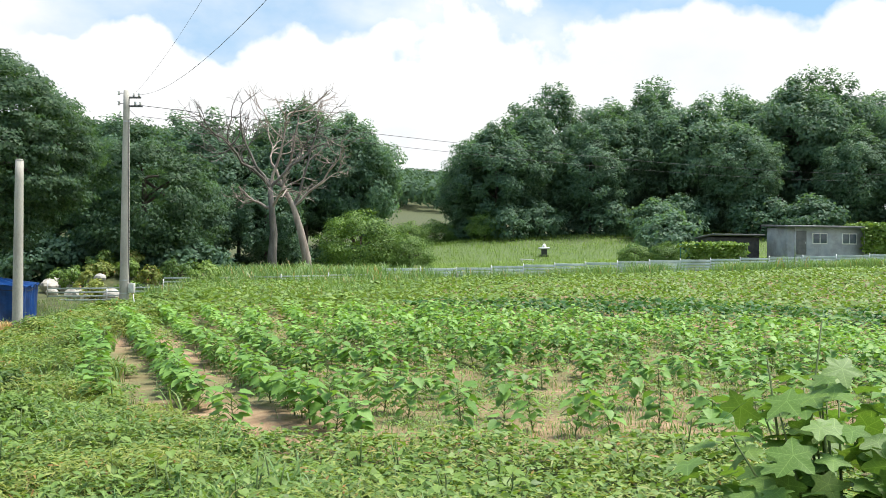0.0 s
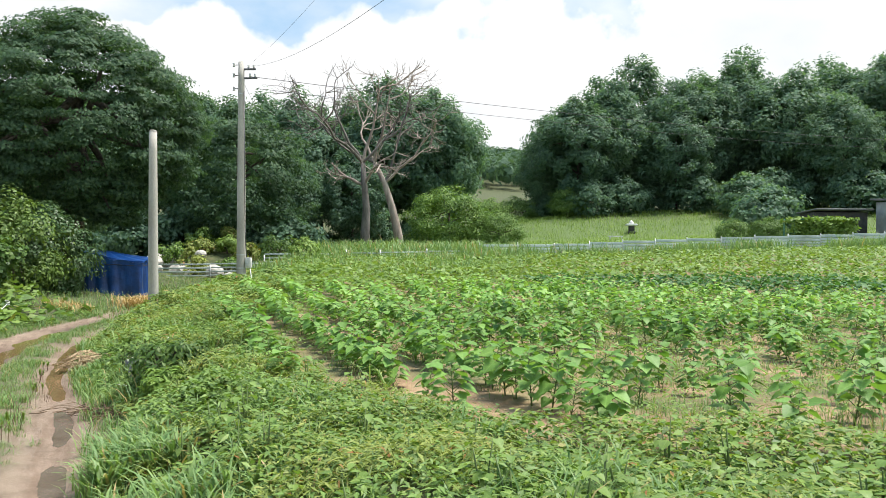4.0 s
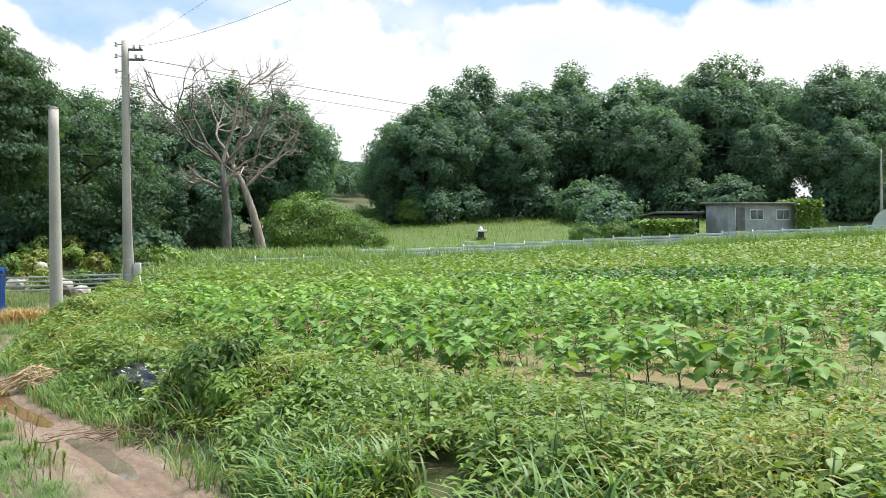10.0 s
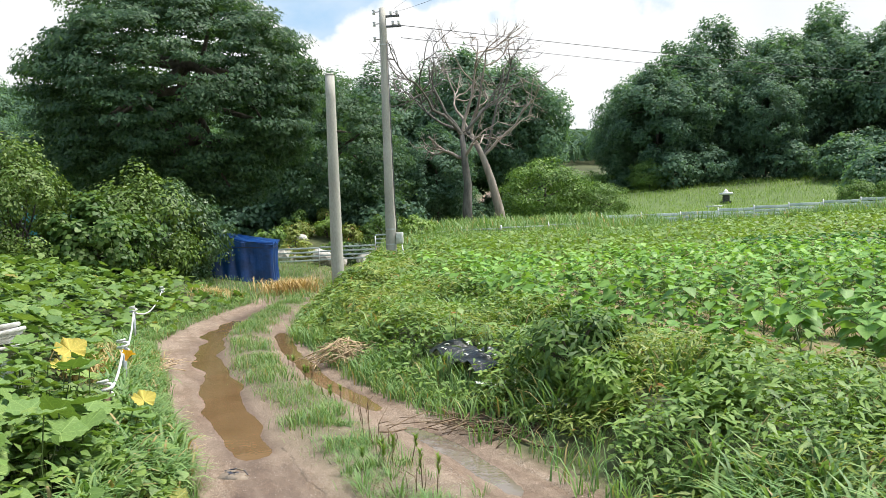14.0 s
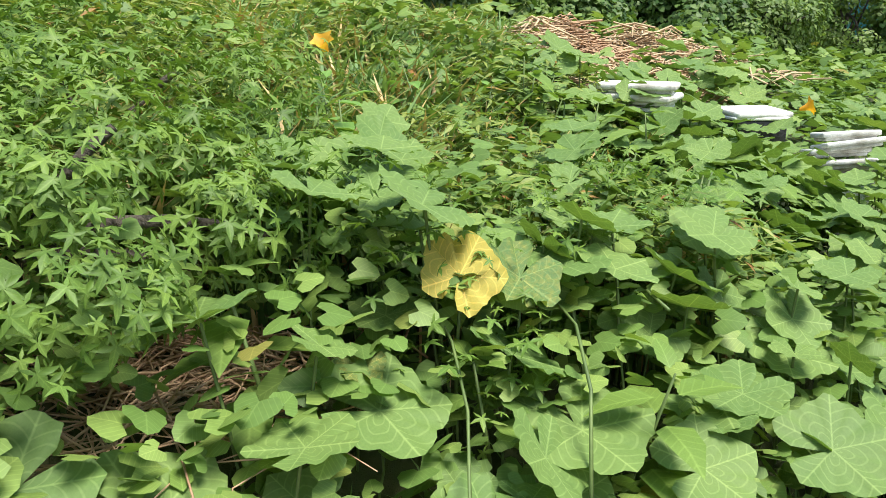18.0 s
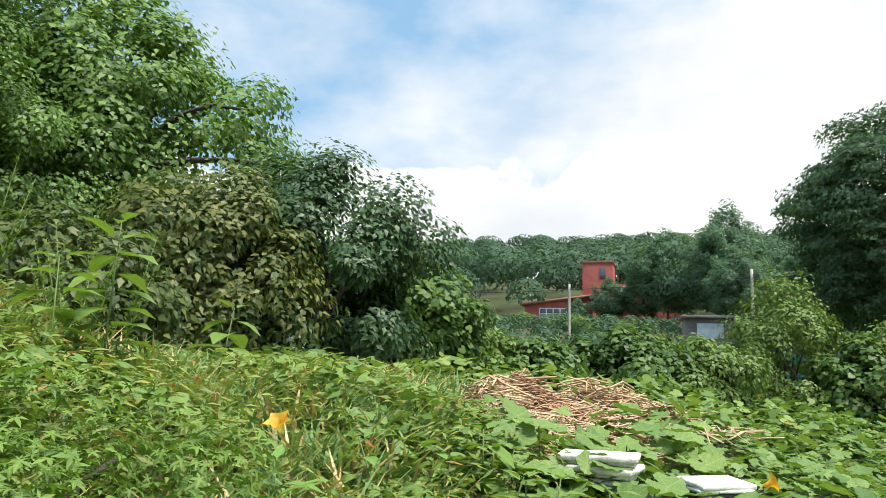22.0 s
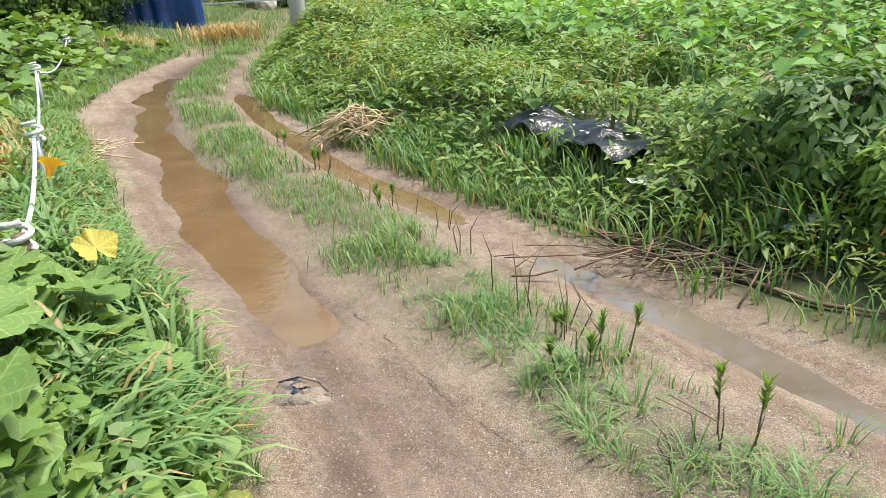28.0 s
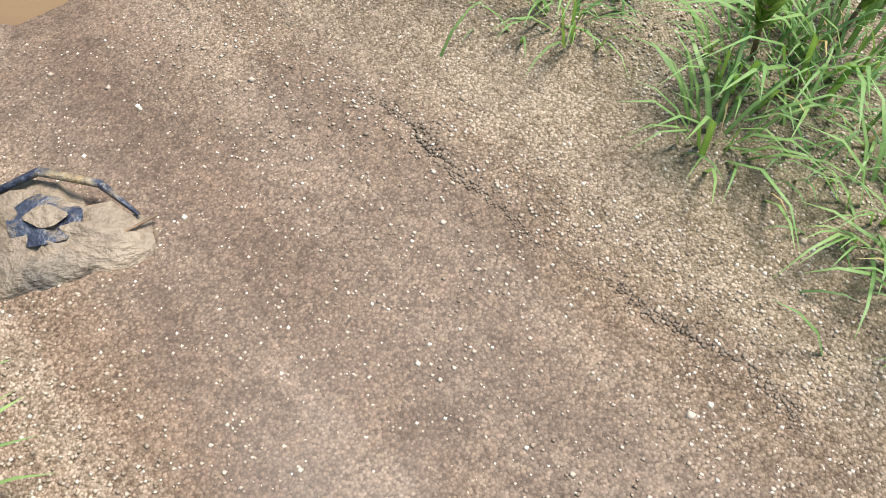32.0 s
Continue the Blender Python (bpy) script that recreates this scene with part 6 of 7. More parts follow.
# broad-bladed grass on the garden's verge
g = Geo()
y = np.concatenate([rng.uniform(6.9, 10.2, 900), rng.uniform(10.2, 14.0, 300)])
x = xe(y) - rng.uniform(0.02, 0.5, len(y)) ** 1.0 - 0.03
ok = (off_path(x, y) > 0.5) & (wob(x, y, 0.5, 3) > -0.5) & (np.hypot(x + 8.41, y - 7.95) > 0.26)
x, y = np.repeat(x[ok], 7), np.repeat(y[ok], 7)
x, y, a = x + rng.normal(0, 0.04, len(x)), y + rng.normal(0, 0.04, len(x)), rng.uniform(0, 6.28, len(x))
h = rng.uniform(0.02, 0.24, len(x)) * (0.5 + 0.5 * sstep(0.05, 0.35, xe(y) - x))
g.leaves((BLADE[0] * [2.1, 1, 1.3], BLADE[1]), np.stack([x, y, ground_z(x, y) + h], 1), np.stack([np.cos(a), np.sin(a), rng.uniform(0.05, 0.9, len(x))], 1), np.stack([-np.cos(a) * 0.4, -np.sin(a) * 0.4, 0 * a + 1], 1), rng.uniform(0.12, 0.27, len(x)))
tagged(part("broad_grass", g, M["grass"]), "broad-bladed green grass along the garden's edge", "grass", kind="stuff")
# pumpkin leaves, each on its stalk
PM = Geo().leaves(PUMPKIN, [[0, 0, 0]], [[0, 1, 0]], [[0, 0, 1]], 1.0).mesh("pumpkin_leaf", M["pumpkin"], True)
vine = thing("pumpkin_vine", -9.0, 6.5, gz(-9, 6.5), "sprawling pumpkin vine with large round green leaves", "pumpkin plant")
vx, vy, vz = vine.location


def pumpkin_ok(x, y):
    gl = xe(y) - x
    return (gl > 0.05 + 0.75 * sstep(8.9, 9.5, y)) & ~((np.hypot(x + 10.0, y - 6.9) < 0.95) & (wob(x, y, 0.3, 2) > -0.35)) & (gl < 5.5) & (y > 4.6) & (y < 20) & ((wob(x, y, 1.4, 4) > -0.25) | (gl < 0.9)) & (y > 5.2 + 0.25 * np.maximum(0, gl - 0.8))


x, y = scatter(rng, 8200, -18, -7.6, 4.6, 20, pumpkin_ok)
ok = ~open_spot(x, y) & (np.hypot(x + 7.55, y - 4.95) > 1.2) & (np.hypot(x + 7.8, y - 6.5) > 0.75) & (off_path(x, y) > 0.55 + 0.3 * (y > 6.6))
x, y = x[ok], y[ok]
d = np.hypot(x + 7.5, y - 5.2)
o = np.argsort(d)
x, y, d = x[o], y[o], d[o]
h = garden_h(x, y) - 0.16 * sstep(-11.5, -13.0, x) + rng.uniform(-0.12, 0.09, len(x))
z = ground_z(x, y) + np.maximum(h, 0.12)
sz = rng.uniform(0.13, 0.26, len(x))
st, rest = Geo(), Geo()
for i in range(len(x)):
    a = rng.uniform(0, 360)
    tx, ty = rng.normal(0, 16), rng.normal(0, 16)
    m = pose(x[i] - vx, y[i] - vy, z[i] - vz, tx - 6, ty + 9, 0) @ pose(0, 0, 0, -6, 0, a) @ Matrix.Scale(sz[i], 4)
    if i < 290:
        ob = new("leaf", PM)
        ob.parent = vine
        ob.matrix_basis = m
        c = m @ Vector((0, 0.38, 0))
        st.tube([(x[i] - vx + 0.05, y[i] - vy, ground_z(x[i], y[i]) - vz), ((c.x + x[i] - vx) / 2, (c.y + y[i] - vy) / 2, (c.z + ground_z(x[i], y[i]) - vz) / 2 + 0.05), (c.x, c.y, c.z)], 0.004, 5, cap=False)
    else:
        mm = np.array(m)
        rest.add(PUMPKIN[0] @ mm[:3, :3].T + mm[:3, 3], PUMPKIN[1], 0, PUMPKIN[0][:, :2])
tagged(part("stalk", st, M["stem"], vine, smooth=True), kind="stuff")
tagged(part("far_leaves", rest, M["pumpkin"], vine, smooth=True), kind="stuff")

# ---- hedge and bushes behind the garden ----


def leaf_bush(name, x, y, z, radii, k, leaf, mat, label, seed, tmpl=OVATE, category="bush", sprays=30, group=""):
    rng = np.random.default_rng(seed)
    t = thing(name, x, y, z, label, category, group)
    g, cs = crown(rng, sprays, radii, max(int(k * 1.5) // sprays, 1), leaf, tmpl, clump=0.36, lift=radii[2] * 0.95, hollow=0.5, flat=0.8, droop=0.4, low=-0.95)
    part("foliage", g, M[mat], t)
    part("stem", limbs(Geo(), rng, (0, 0, -0.2), cs[:10], 0.05, (0, 0, radii[2] * 0.8), 5), M["bark"], t, smooth=True)
    return t


for i, (x, y, rx, rz_, k, lf, mat, lab) in enumerate((
        (-15.9, 8.35, 1.2, 1.35, 22000, 0.1, "shrub_dark", "tall dark shrub with glossy leaves behind the garden"),
        (-15.3, 6.95, 0.95, 1.25, 11000, 0.1, "shrub_yellow", "tall shrub with yellowing leaves beside a dark one"),
        (-14.6, 5.6, 0.9, 0.7, 5000, 0.1, "shrub_yellow", "low shrub with yellowing leaves at the slope"),
        (-17.0, 10.2, 0.85, 0.95, 4500, 0.12, "vine", "vine-covered shrub in the garden hedge"),
        (-17.2, 11.2, 0.7, 0.6, 3200, 0.11, "weed_dark", "dark vine-covered shrub in the garden hedge"),
        (-16.9, 12.2, 0.75, 0.5, 2800, 0.11, "vine", "low vine-covered heap in the garden hedge"),
        (-16.9, 14.2, 1.0, 0.62, 5000, 0.12, "vine", "broad hedge bush heaped with vine leaves"),
        (-16.7, 15.4, 1.05, 0.66, 5200, 0.12, "weed_dark", "hedge bush heaped with dark vine leaves"),
        (-18.8, 21.0, 1.1, 1.75, 6500, 0.12, "weed_dark", "round-topped dark bush with small leaves in the hedge"),
        (-17.3, 21.8, 1.1, 0.95, 3600, 0.16, "vine", "vine-covered bush beside the track"),
        (-17.6, 24.6, 1.6, 1.45, 5200, 0.16, "weed_dark", "loose bush with drooping palmate leaves"),
        (-17.3, 26.3, 1.35, 1.4, 5200, 0.16, "shrub_dark", "spreading bush with grey-green drooping leaves beside the tarpaulin"))):
    leaf_bush("bush", x, y, gz(x, y) - 0.05, (rx, rx, rz_), int(k * 1.35), lf * 0.82, mat, lab, 200 + i, VINE_LEAF if mat == "vine" else OV4, group="garden hedge", sprays=80)
LT = tree_proto(60, 6, (2.4, 2.4, 2.5), 130, 330, 0.088, "bright_tree", 0.14, 2.6, tips=12, clump=0.27, low=-0.97, hollow=0.55, tmpl=(OV4[0] * [1.3, 1, 1], OV4[1]), flat=0.6, lumpy=1.5, ruffle=0.25)
plant_tree(LT, -19.4, 6.4, 1.08, "leafy bright green tree with rounded sprays behind the garden", 0, z=gz(-19.4, 6.4) - 0.2)
plant_tree(LT, -17.6, 4.9, 0.62, "dense dark green shrub tree at the garden's back", 230)
plant_tree(LT, -16.5, 2.6, 0.7, "dense green shrub tree on the slope", 300)
plant_tree(LT, -20.0, 4.0, 1.15, "leafy green tree beside another at the garden's back", 140, z=gz(-20, 4) - 0.4)
dr = thing("dark_roofed_house", -24.5, 0.6, gz(-24.5, 0.6), "house with a grey tiled roof behind the trees", "house", rz=80)
part("wall", Geo().box((0, 0, 2.4), (7, 6, 4.8), bevel=0.02), M["white_paint"], dr)
part("roof", Geo().add([(-4.2, -3.6, 4.6), (4.2, -3.6, 4.6), (4.2, 3.6, 4.6), (-4.2, 3.6, 4.6), (-3.6, 0, 6.6), (3.6, 0, 6.6)], [(0, 1, 5), (0, 5, 4), (1, 2, 5), (2, 3, 4), (2, 4, 5), (3, 0, 4), (0, 2, 1), (0, 3, 2)]), M["roof_grey"], dr)

# ---- small things, space by space ----
rng = np.random.default_rng(303)


def stick_heap(name, x, y, z, rx, ry, h, k, ln, r, mat, label, category, rz=0.0, along=None, bend=0.12):
    """A heap of loose dry stalks, each one bent."""
    t = thing(name, x, y, z, label, category, rz=rz)
    g = Geo()
    for i in range(k):
        px, py = rng.normal(0, rx * 0.45), rng.normal(0, ry * 0.45)
        q = max(0.0, 1 - (px / rx) ** 2 - (py / ry) ** 2)
        a = (along if along is not None else rng.uniform(0, np.pi)) + rng.normal(0, 1.1)
        l = ln * rng.uniform(0.4, 1.2)
        d = np.array([np.cos(a), np.sin(a), rng.normal(0, 0.15)])
        c = np.array([px, py, h * q * rng.uniform(0.2, 1.0) * (0.6 + 0.55 * float(wob(x + px, y + py, 0.45, 2))) + 0.01])
        pts = [c - d * l / 2, c + np.array([0, 0, rng.uniform(0, bend * l)]) + rng.normal(0, 0.02, 3), c + d * l / 2]
        pts = [np.array([p[0], p[1], max(p[2], gz(x + p[0], y + p[1]) - z + 0.005 if rz == 0 else p[2])]) for p in pts]
        if k > 100 and i >= 220:
            g.tube(pts, r * rng.uniform(0.5, 1.3), 4, cap=False)
        else:
            part("stalk", Geo().tube(pts, r * rng.uniform(0.5, 1.3), 4), M[mat], t)
    if g.n:
        tagged(part("stalk_mass", g, M[mat], t), kind="stuff")
    return t


# straw and dry stalks under the hedge
stick_heap("straw_heap", -14.2, 11.1, gz(-14.2, 11.1), 1.3, 1.0, 0.5, 1500, 0.55, 0.009, "straw", "heap of pale dry cut stalks under the hedge", "straw heap", along=2.5)
stick_heap("straw_heap", -13.0, 8.7, gz(-13.0, 8.7), 0.85, 0.7, 0.42, 800, 0.5, 0.008, "straw", "small heap of dry brown stalks under the hedge", "straw heap", along=2.3)
stick_heap("straw_heap", -13.7, 9.8, gz(-13.7, 9.8), 0.95, 0.8, 0.45, 900, 0.5, 0.008, "reddish_straw", "heap of dry reddish stalks under the hedge", "straw heap", along=2.7)
stick_heap("straw_heap", -12.7, 9.5, gz(-12.7, 9.5), 0.7, 0.85, 0.3, 800, 0.5, 0.008, "straw", "low spread of pale dry stalks below the hedge", "straw heap", along=2.4)
stick_heap("stalk_pile", -8.75, 13.2, gz(-8.75, 13.2) + 0.02, 0.45, 0.3, 0.26, 98, 0.55, 0.007, "straw", "pile of pale dry stalks at the track's edge", "stalk pile", along=1.1, bend=0.3)
stick_heap("twig_litter", -6.75, 10.1, gz(-6.75, 10.1) + 0.01, 0.7, 0.4, 0.06, 110, 0.5, 0.005, "twig", "scattered dry twigs at the track's edge", "twigs", along=2.4, bend=0.05)
stick_heap("dry_mulch", -9.32, 5.15, gz(-9.32, 5.15) + 0.01, 0.42, 0.5, 0.06, 420, 0.3, 0.003, "reddish_straw", "patch of matted dry grass among weeds", "dry grass")
stick_heap("dry_litter", -11.05, 12.4, gz(-11.05, 12.4), 0.3, 1.0, 0.05, 120, 0.3, 0.005, "straw", "dry leaf litter along the garden's edge", "litter")
br = thing("fallen_branch", -6.9, 10.1, gz(-6.9, 10.1), "long thin brown branch lying along the track", "branch")
part("stem", Geo().tube([(a - -6.9, b - 10.1, gz(a, b) + 0.02 - gz(-6.9, 10.1)) for a, b in ((-7.75, 11.35), (-7.3, 10.75), (-6.9, 10.2), (-6.6, 9.75), (-6.4, 9.45), (-6.2, 9.3))], (0.018, 0.017, 0.015, 0.013, 0.01, 0.006), 6), M["twig"], br, smooth=True)
for a, b, c, d in ((-7.2, 10.6, -6.9, 10.75), (-6.75, 9.95, -6.45, 10.2), (-6.5, 9.6, -6.35, 9.85)):
    part("side_twig", Geo().tube([(a + 6.9, b - 10.1, gz(a, b) + 0.02 - gz(-6.9, 10.1)), (c + 6.9, d - 10.1, gz(c, d) + 0.04 - gz(-6.9, 10.1))], (0.008, 0.004), 5), M["twig"], br)

# black mulch film with white petals on it
mf = thing("mulch_film", -7.05, 11.7, gz(-7.05, 11.7) + 0.05, "wrinkled black plastic mulch film strewn with white petals", "plastic film", rz=-60)
k = 26
u, v = np.meshgrid(np.linspace(-0.65, 0.65, k), np.linspace(-0.27, 0.27, 14))
zz = 0.12 * (1 - (v / 0.4) ** 2) + 0.03 * np.sin(u * 9 + v * 7) + 0.02 * np.sin(u * 23 - v * 13)
ii = (np.arange(13)[:, None] * k + np.arange(k - 1)[None]).ravel()
part("sheet", Geo().add(np.stack([u.ravel(), v.ravel(), zz.ravel()], 1), np.concatenate([np.stack([ii, ii + 1, ii + 1 + k], 1), np.stack([ii, ii + 1 + k, ii + k], 1)])), M["black_plastic"], mf, smooth=True)
for i in range(26):
    a, b = rng.uniform(-0.6, 0.6), rng.uniform(-0.24, 0.2)
    part("petal", Geo().leaves(OVATE, [[0, 0, 0]], [[1, rng.normal(), 0]], [[0, 0, 1]], rng.uniform(0.03, 0.06)), M["white_petal"], mf, at=pose(a, b, 0.135 * (1 - (b / 0.4) ** 2) + 0.035))
for x, y, s in ((-6.15, 10.0, 0.26), (-6.75, 10.75, 0.2), (-7.4, 13.8, 0.22), (-7.9, 14.3, 0.16)):
    wf = thing("film_scrap", x, y, gz(x, y) + (0.05 if s > 0.25 else 0.12), "torn scrap of pale grey plastic film", "plastic film", "film scraps", rz=rng.uniform(0, 180))
    u, v = np.meshgrid(np.linspace(-1, 1, 9), np.linspace(-0.6, 0.6, 7))
    zz = 0.12 * np.sin(u * 4 + v * 3) + 0.08 * np.sin(u * 9 - v * 7)
    ii = (np.arange(6)[:, None] * 9 + np.arange(8)[None]).ravel()
    part("sheet", Geo().add(np.stack([u.ravel(), v.ravel(), zz.ravel()], 1) * s, np.concatenate([np.stack([ii, ii + 1, ii + 10], 1), np.stack([ii, ii + 10, ii + 9], 1)])), M["white_plastic"], wf, smooth=True)

# the dark bushy plants beside the film
for i, (x, y, r, h) in enumerate(((-6.1, 10.4, 0.44, 0.36), (-5.9, 9.75, 0.25, 0.22), (-5.15, 9.3, 0.25, 0.22))):
    leaf_bush("leafy_plant", x, y, gz(x, y), (r, r, h), 1700, 0.09, "cut_leaf" if i else "vine", "dense dark green bushy plant on the bank", 400 + i, NARROW, "plant", 40)

# tall broad-leaved weed at the start of the walk, and lobed weeds in the garden


LOBED = {}


def lobed_mesh(tmpl, mat):
    if (id(tmpl), mat) not in LOBED:
        LOBED[id(tmpl), mat] = Geo().leaves(tmpl, [[0, 0, 0]], [[0, 1, 0]], [[0, 0, 1]], 1.0).mesh("leaf", M[mat])
    return LOBED[id(tmpl), mat]


def aim(p, ahead, up, s):
    a = Vector(ahead).normalized()
    side = a.cross(Vector(up)).normalized()
    m = Matrix((side, a, side.cross(a))).transposed().to_4x4()
    return Matrix.Translation(Vector(p)) @ m @ Matrix.Scale(s, 4)


def leafy_mound(x, y, r, h, k, leaf, label, seed):
    rg = np.random.default_rng(seed)
    t = thing("lobed_weed", x, y, gz(x, y), label, "plant")
    for s in range(16):
        a, w = rg.uniform(0, 6.28), rg.uniform(0.1, 0.75) * r
        part("stem", Geo().tube([(0.2 * math.cos(a), 0.2 * math.sin(a), -0.05), (w * 0.6 * math.cos(a), w * 0.6 * math.sin(a), h * 0.45), (w * math.cos(a), w * math.sin(a), h * rg.uniform(0.7, 0.88))], (0.013, 0.009, 0.004), 5), M["stem"], t, smooth=True)
    for i in range(k):
        u = rg.uniform(0, 1)
        el = math.asin(u)
        a = rg.uniform(0, 6.28)
        q = (0.72 + 0.3 * rg.uniform(0, 1) ** 0.5) * (1 + 0.12 * math.sin(a * 3 + seed) + 0.08 * math.sin(a * 7))
        d = np.array([math.cos(a) * math.cos(el), math.sin(a) * math.cos(el), math.sin(el)])
        o = np.array([math.cos(a), math.sin(a), 0])
        part("leaf", lobed_mesh(PALM5, "mallow"), None, t, at=aim(d * [r, r, h] * q, o + rg.normal(0, 0.5, 3) * [1, 1, 0] + [0, 0, rg.uniform(-0.8, -0.05)], d * 0.6 + [0, 0, 0.9] + rg.normal(0, 0.25, 3), leaf * rg.uniform(0.7, 1.25)))
    k2 = k * 2
    d = unit(k2, rg)
    d[:, 2] = np.abs(d[:, 2])
    q = rg.uniform(0.35, 0.85, k2)
    tagged(part("inner_leaves", Geo().leaves(PALM5, d * [r, r, h] * q[:, None], unit(k2, rg) * [1, 1, 0.5] - [0, 0, 0.3], d * 0.5 + [0, 0, 0.8] + rg.normal(0, 0.3, (k2, 3)), leaf * rg.uniform(0.6, 1.1, k2)), M["mallow"], t), kind="stuff")
    return t


def lobed_plant(x, y, h, k, leaf, label, seed, tmpl=PALM5, mat="mallow", wide=0.5, z=None, category="plant"):
    rg = np.random.default_rng(seed)
    t = thing("lobed_weed", x, y, gz(x, y) if z is None else z, label, category)
    n_st = max(2, k // 9)
    for s in range(n_st):
        a, w = rg.uniform(0, 6.28), rg.uniform(0.1, 1) * wide
        top = np.array([np.cos(a) * w, np.sin(a) * w, h * rg.uniform(0.75, 1.0)])
        part("stem", Geo().tube([(0, 0, 0), top * [0.35, 0.35, 0.5], top], (0.012, 0.009, 0.004), 5), M["stem"], t, smooth=True)
        for i in range(k // n_st):
            u = 0.25 + 0.75 * (i + 1) / (k // n_st)
            b = i * 2.4 + a + rg.normal(0, 0.2)
            o = np.array([np.cos(b), np.sin(b), 0.0])
            c = top * [0.35 + 0.65 * u, 0.35 + 0.65 * u, u]
            s_ = leaf * (1.15 - 0.5 * u) * rg.uniform(0.8, 1.2)
            p = c + o * s_ * 0.5 + [0, 0, 0.03]
            part("leaf", lobed_mesh(tmpl, mat), None, t, at=aim(p, o + [0, 0, rg.uniform(-0.6, 0.0)], [o[0] * 0.45, o[1] * 0.45, 1], s_))
    return t


leafy_mound(1.95, 3.75, 0.8, 1.3, 290, 0.185, "tall bushy weed with big lobed green leaves at the track's edge", 1)
leafy_mound(1.35, 3.75, 0.45, 0.62, 150, 0.16, "leafy weed with lobed leaves beside a taller one", 2)
leafy_mound(3.0, 4.1, 0.75, 1.0, 200, 0.19, "bushy weed with lobed leaves beside a taller one", 3)
lobed_plant(1.75, 3.85, 1.5, 22, 0.2, "upright shoot with lobed leaves above a bushy weed", 4, wide=0.2)
lobed_plant(-9.75, 7.25, 0.78, 18, 0.24, "upright weed with deeply lobed bright green leaves in the garden", 20, CUT5L, wide=0.2)


def paired_weed(x, y, h, pairs, leaf, seed, mat="bean"):
    """An upright stem with crossed pairs of pointed leaves and a tuft at its tip."""
    rg = np.random.default_rng(seed)
    t = thing("paired_leaf_weed", x, y, gz(x, y), "upright weed with crossed pairs of pointed oval leaves", "plant", "upright garden weeds")
    lean = rg.normal(0, 0.08, 2)
    part("stem", Geo().tube([(0, 0, -0.03), (lean[0] * 0.4, lean[1] * 0.4, h * 0.5), (lean[0], lean[1], h)], (0.008, 0.006, 0.003), 5), M["stem"], t, smooth=True)
    a = rg.uniform(0, 6.28)
    for i in range(pairs):
        u = 0.3 + 0.7 * i / (pairs - 1)
        a += 1.57 + rg.normal(0, 0.15)
        s = leaf * (0.75 + 0.5 * math.sin(math.pi * min(u * 0.85, 1))) * (0.7 if i == pairs - 1 else 1.0)
        for side in (0, math.pi):
            b = a + side + rg.normal(0, 0.15)
            o = np.array([math.cos(b), math.sin(b), 0.0])
            p = np.array([lean[0] * u, lean[1] * u, h * u]) + o * 0.03
            part("leaf", lobed_mesh(PAIR, mat), None, t, at=aim(p, o + [0, 0, rg.uniform(-0.35, 0.1) + 0.55 * (u > 0.9)], [-o[0] * 0.2, -o[1] * 0.2, 1], s * rg.uniform(0.85, 1.15)))
    return t


for i, (x, y, h, k, leaf) in enumerate(((-9.02, 5.32, 0.5, 5, 0.15), (-9.97, 5.78, 0.55, 6, 0.17), (-9.56, 5.89, 0.5, 6, 0.16), (-8.82, 5.02, 0.32, 4, 0.13), (-8.78, 6.12, 0.46, 6, 0.16), (-8.85, 5.78, 0.42, 5, 0.14), (-9.88, 6.65, 0.55, 6, 0.17), (-9.36, 5.95, 0.5, 5, 0.15),
                                        (-10.5, 7.3, 0.6, 7, 0.18), (-9.95, 7.85, 0.6, 7, 0.18), (-10.86, 7.2, 0.65, 7, 0.18), (-10.25, 7.55, 0.7, 7, 0.19), (-9.3, 6.5, 0.5, 6, 0.16), (-9.15, 7.3, 0.5, 6, 0.16), (-9.5, 8.3, 0.55, 6, 0.17), (-10.1, 6.2, 0.5, 6, 0.15), (-9.2, 4.9, 0.3, 4, 0.12), (-12.3, 5.6, 1.15, 9, 0.24), (-11.9, 5.3, 0.9, 8, 0.2), (-12.9, 6.4, 0.8, 7, 0.22))):
    paired_weed(x, y, h, k, leaf, 40 + i)
rw = np.random.default_rng(66)
for i in range(34):
    a, q = rw.uniform(0, 6.28), rw.uniform(0, 1) ** 0.5
    x, y = -10.0 + 0.95 * q * math.cos(a), 6.95 + 1.1 * q * math.sin(a)
    paired_weed(x, y, rw.uniform(0.38, 0.6), 5 + i % 2, rw.uniform(0.12, 0.17), 80 + i, "bean" if i % 3 else "crop")
rb = np.random.default_rng(808)
for i in range(46):
    y = rb.uniform(4.2, 13.0)
    x = float(xf(y)) + rb.uniform(0.5, 3.3)
    lobed_plant(x, y, rb.uniform(0.4, 0.62), 12, rb.uniform(0.1, 0.15), "upright leafy weed standing out on the bank", 900 + i, (BROAD, HEART, OVATE)[i % 3], ("weed", "bean", "weed_dark")[i % 3], 0.15)
for i in range(22):
    y = rb.uniform(5.0, 7.6)
    x = rb.uniform(max(-2.0, float(xf(y)) + 2.4), 4.2)
    lobed_plant(x, y, rb.uniform(0.3, 0.55), 12, rb.uniform(0.1, 0.15), "upright leafy weed before the crop rows", 960 + i, (HEART, BROAD)[i % 2], ("bean", "weed")[i % 2], 0.15)
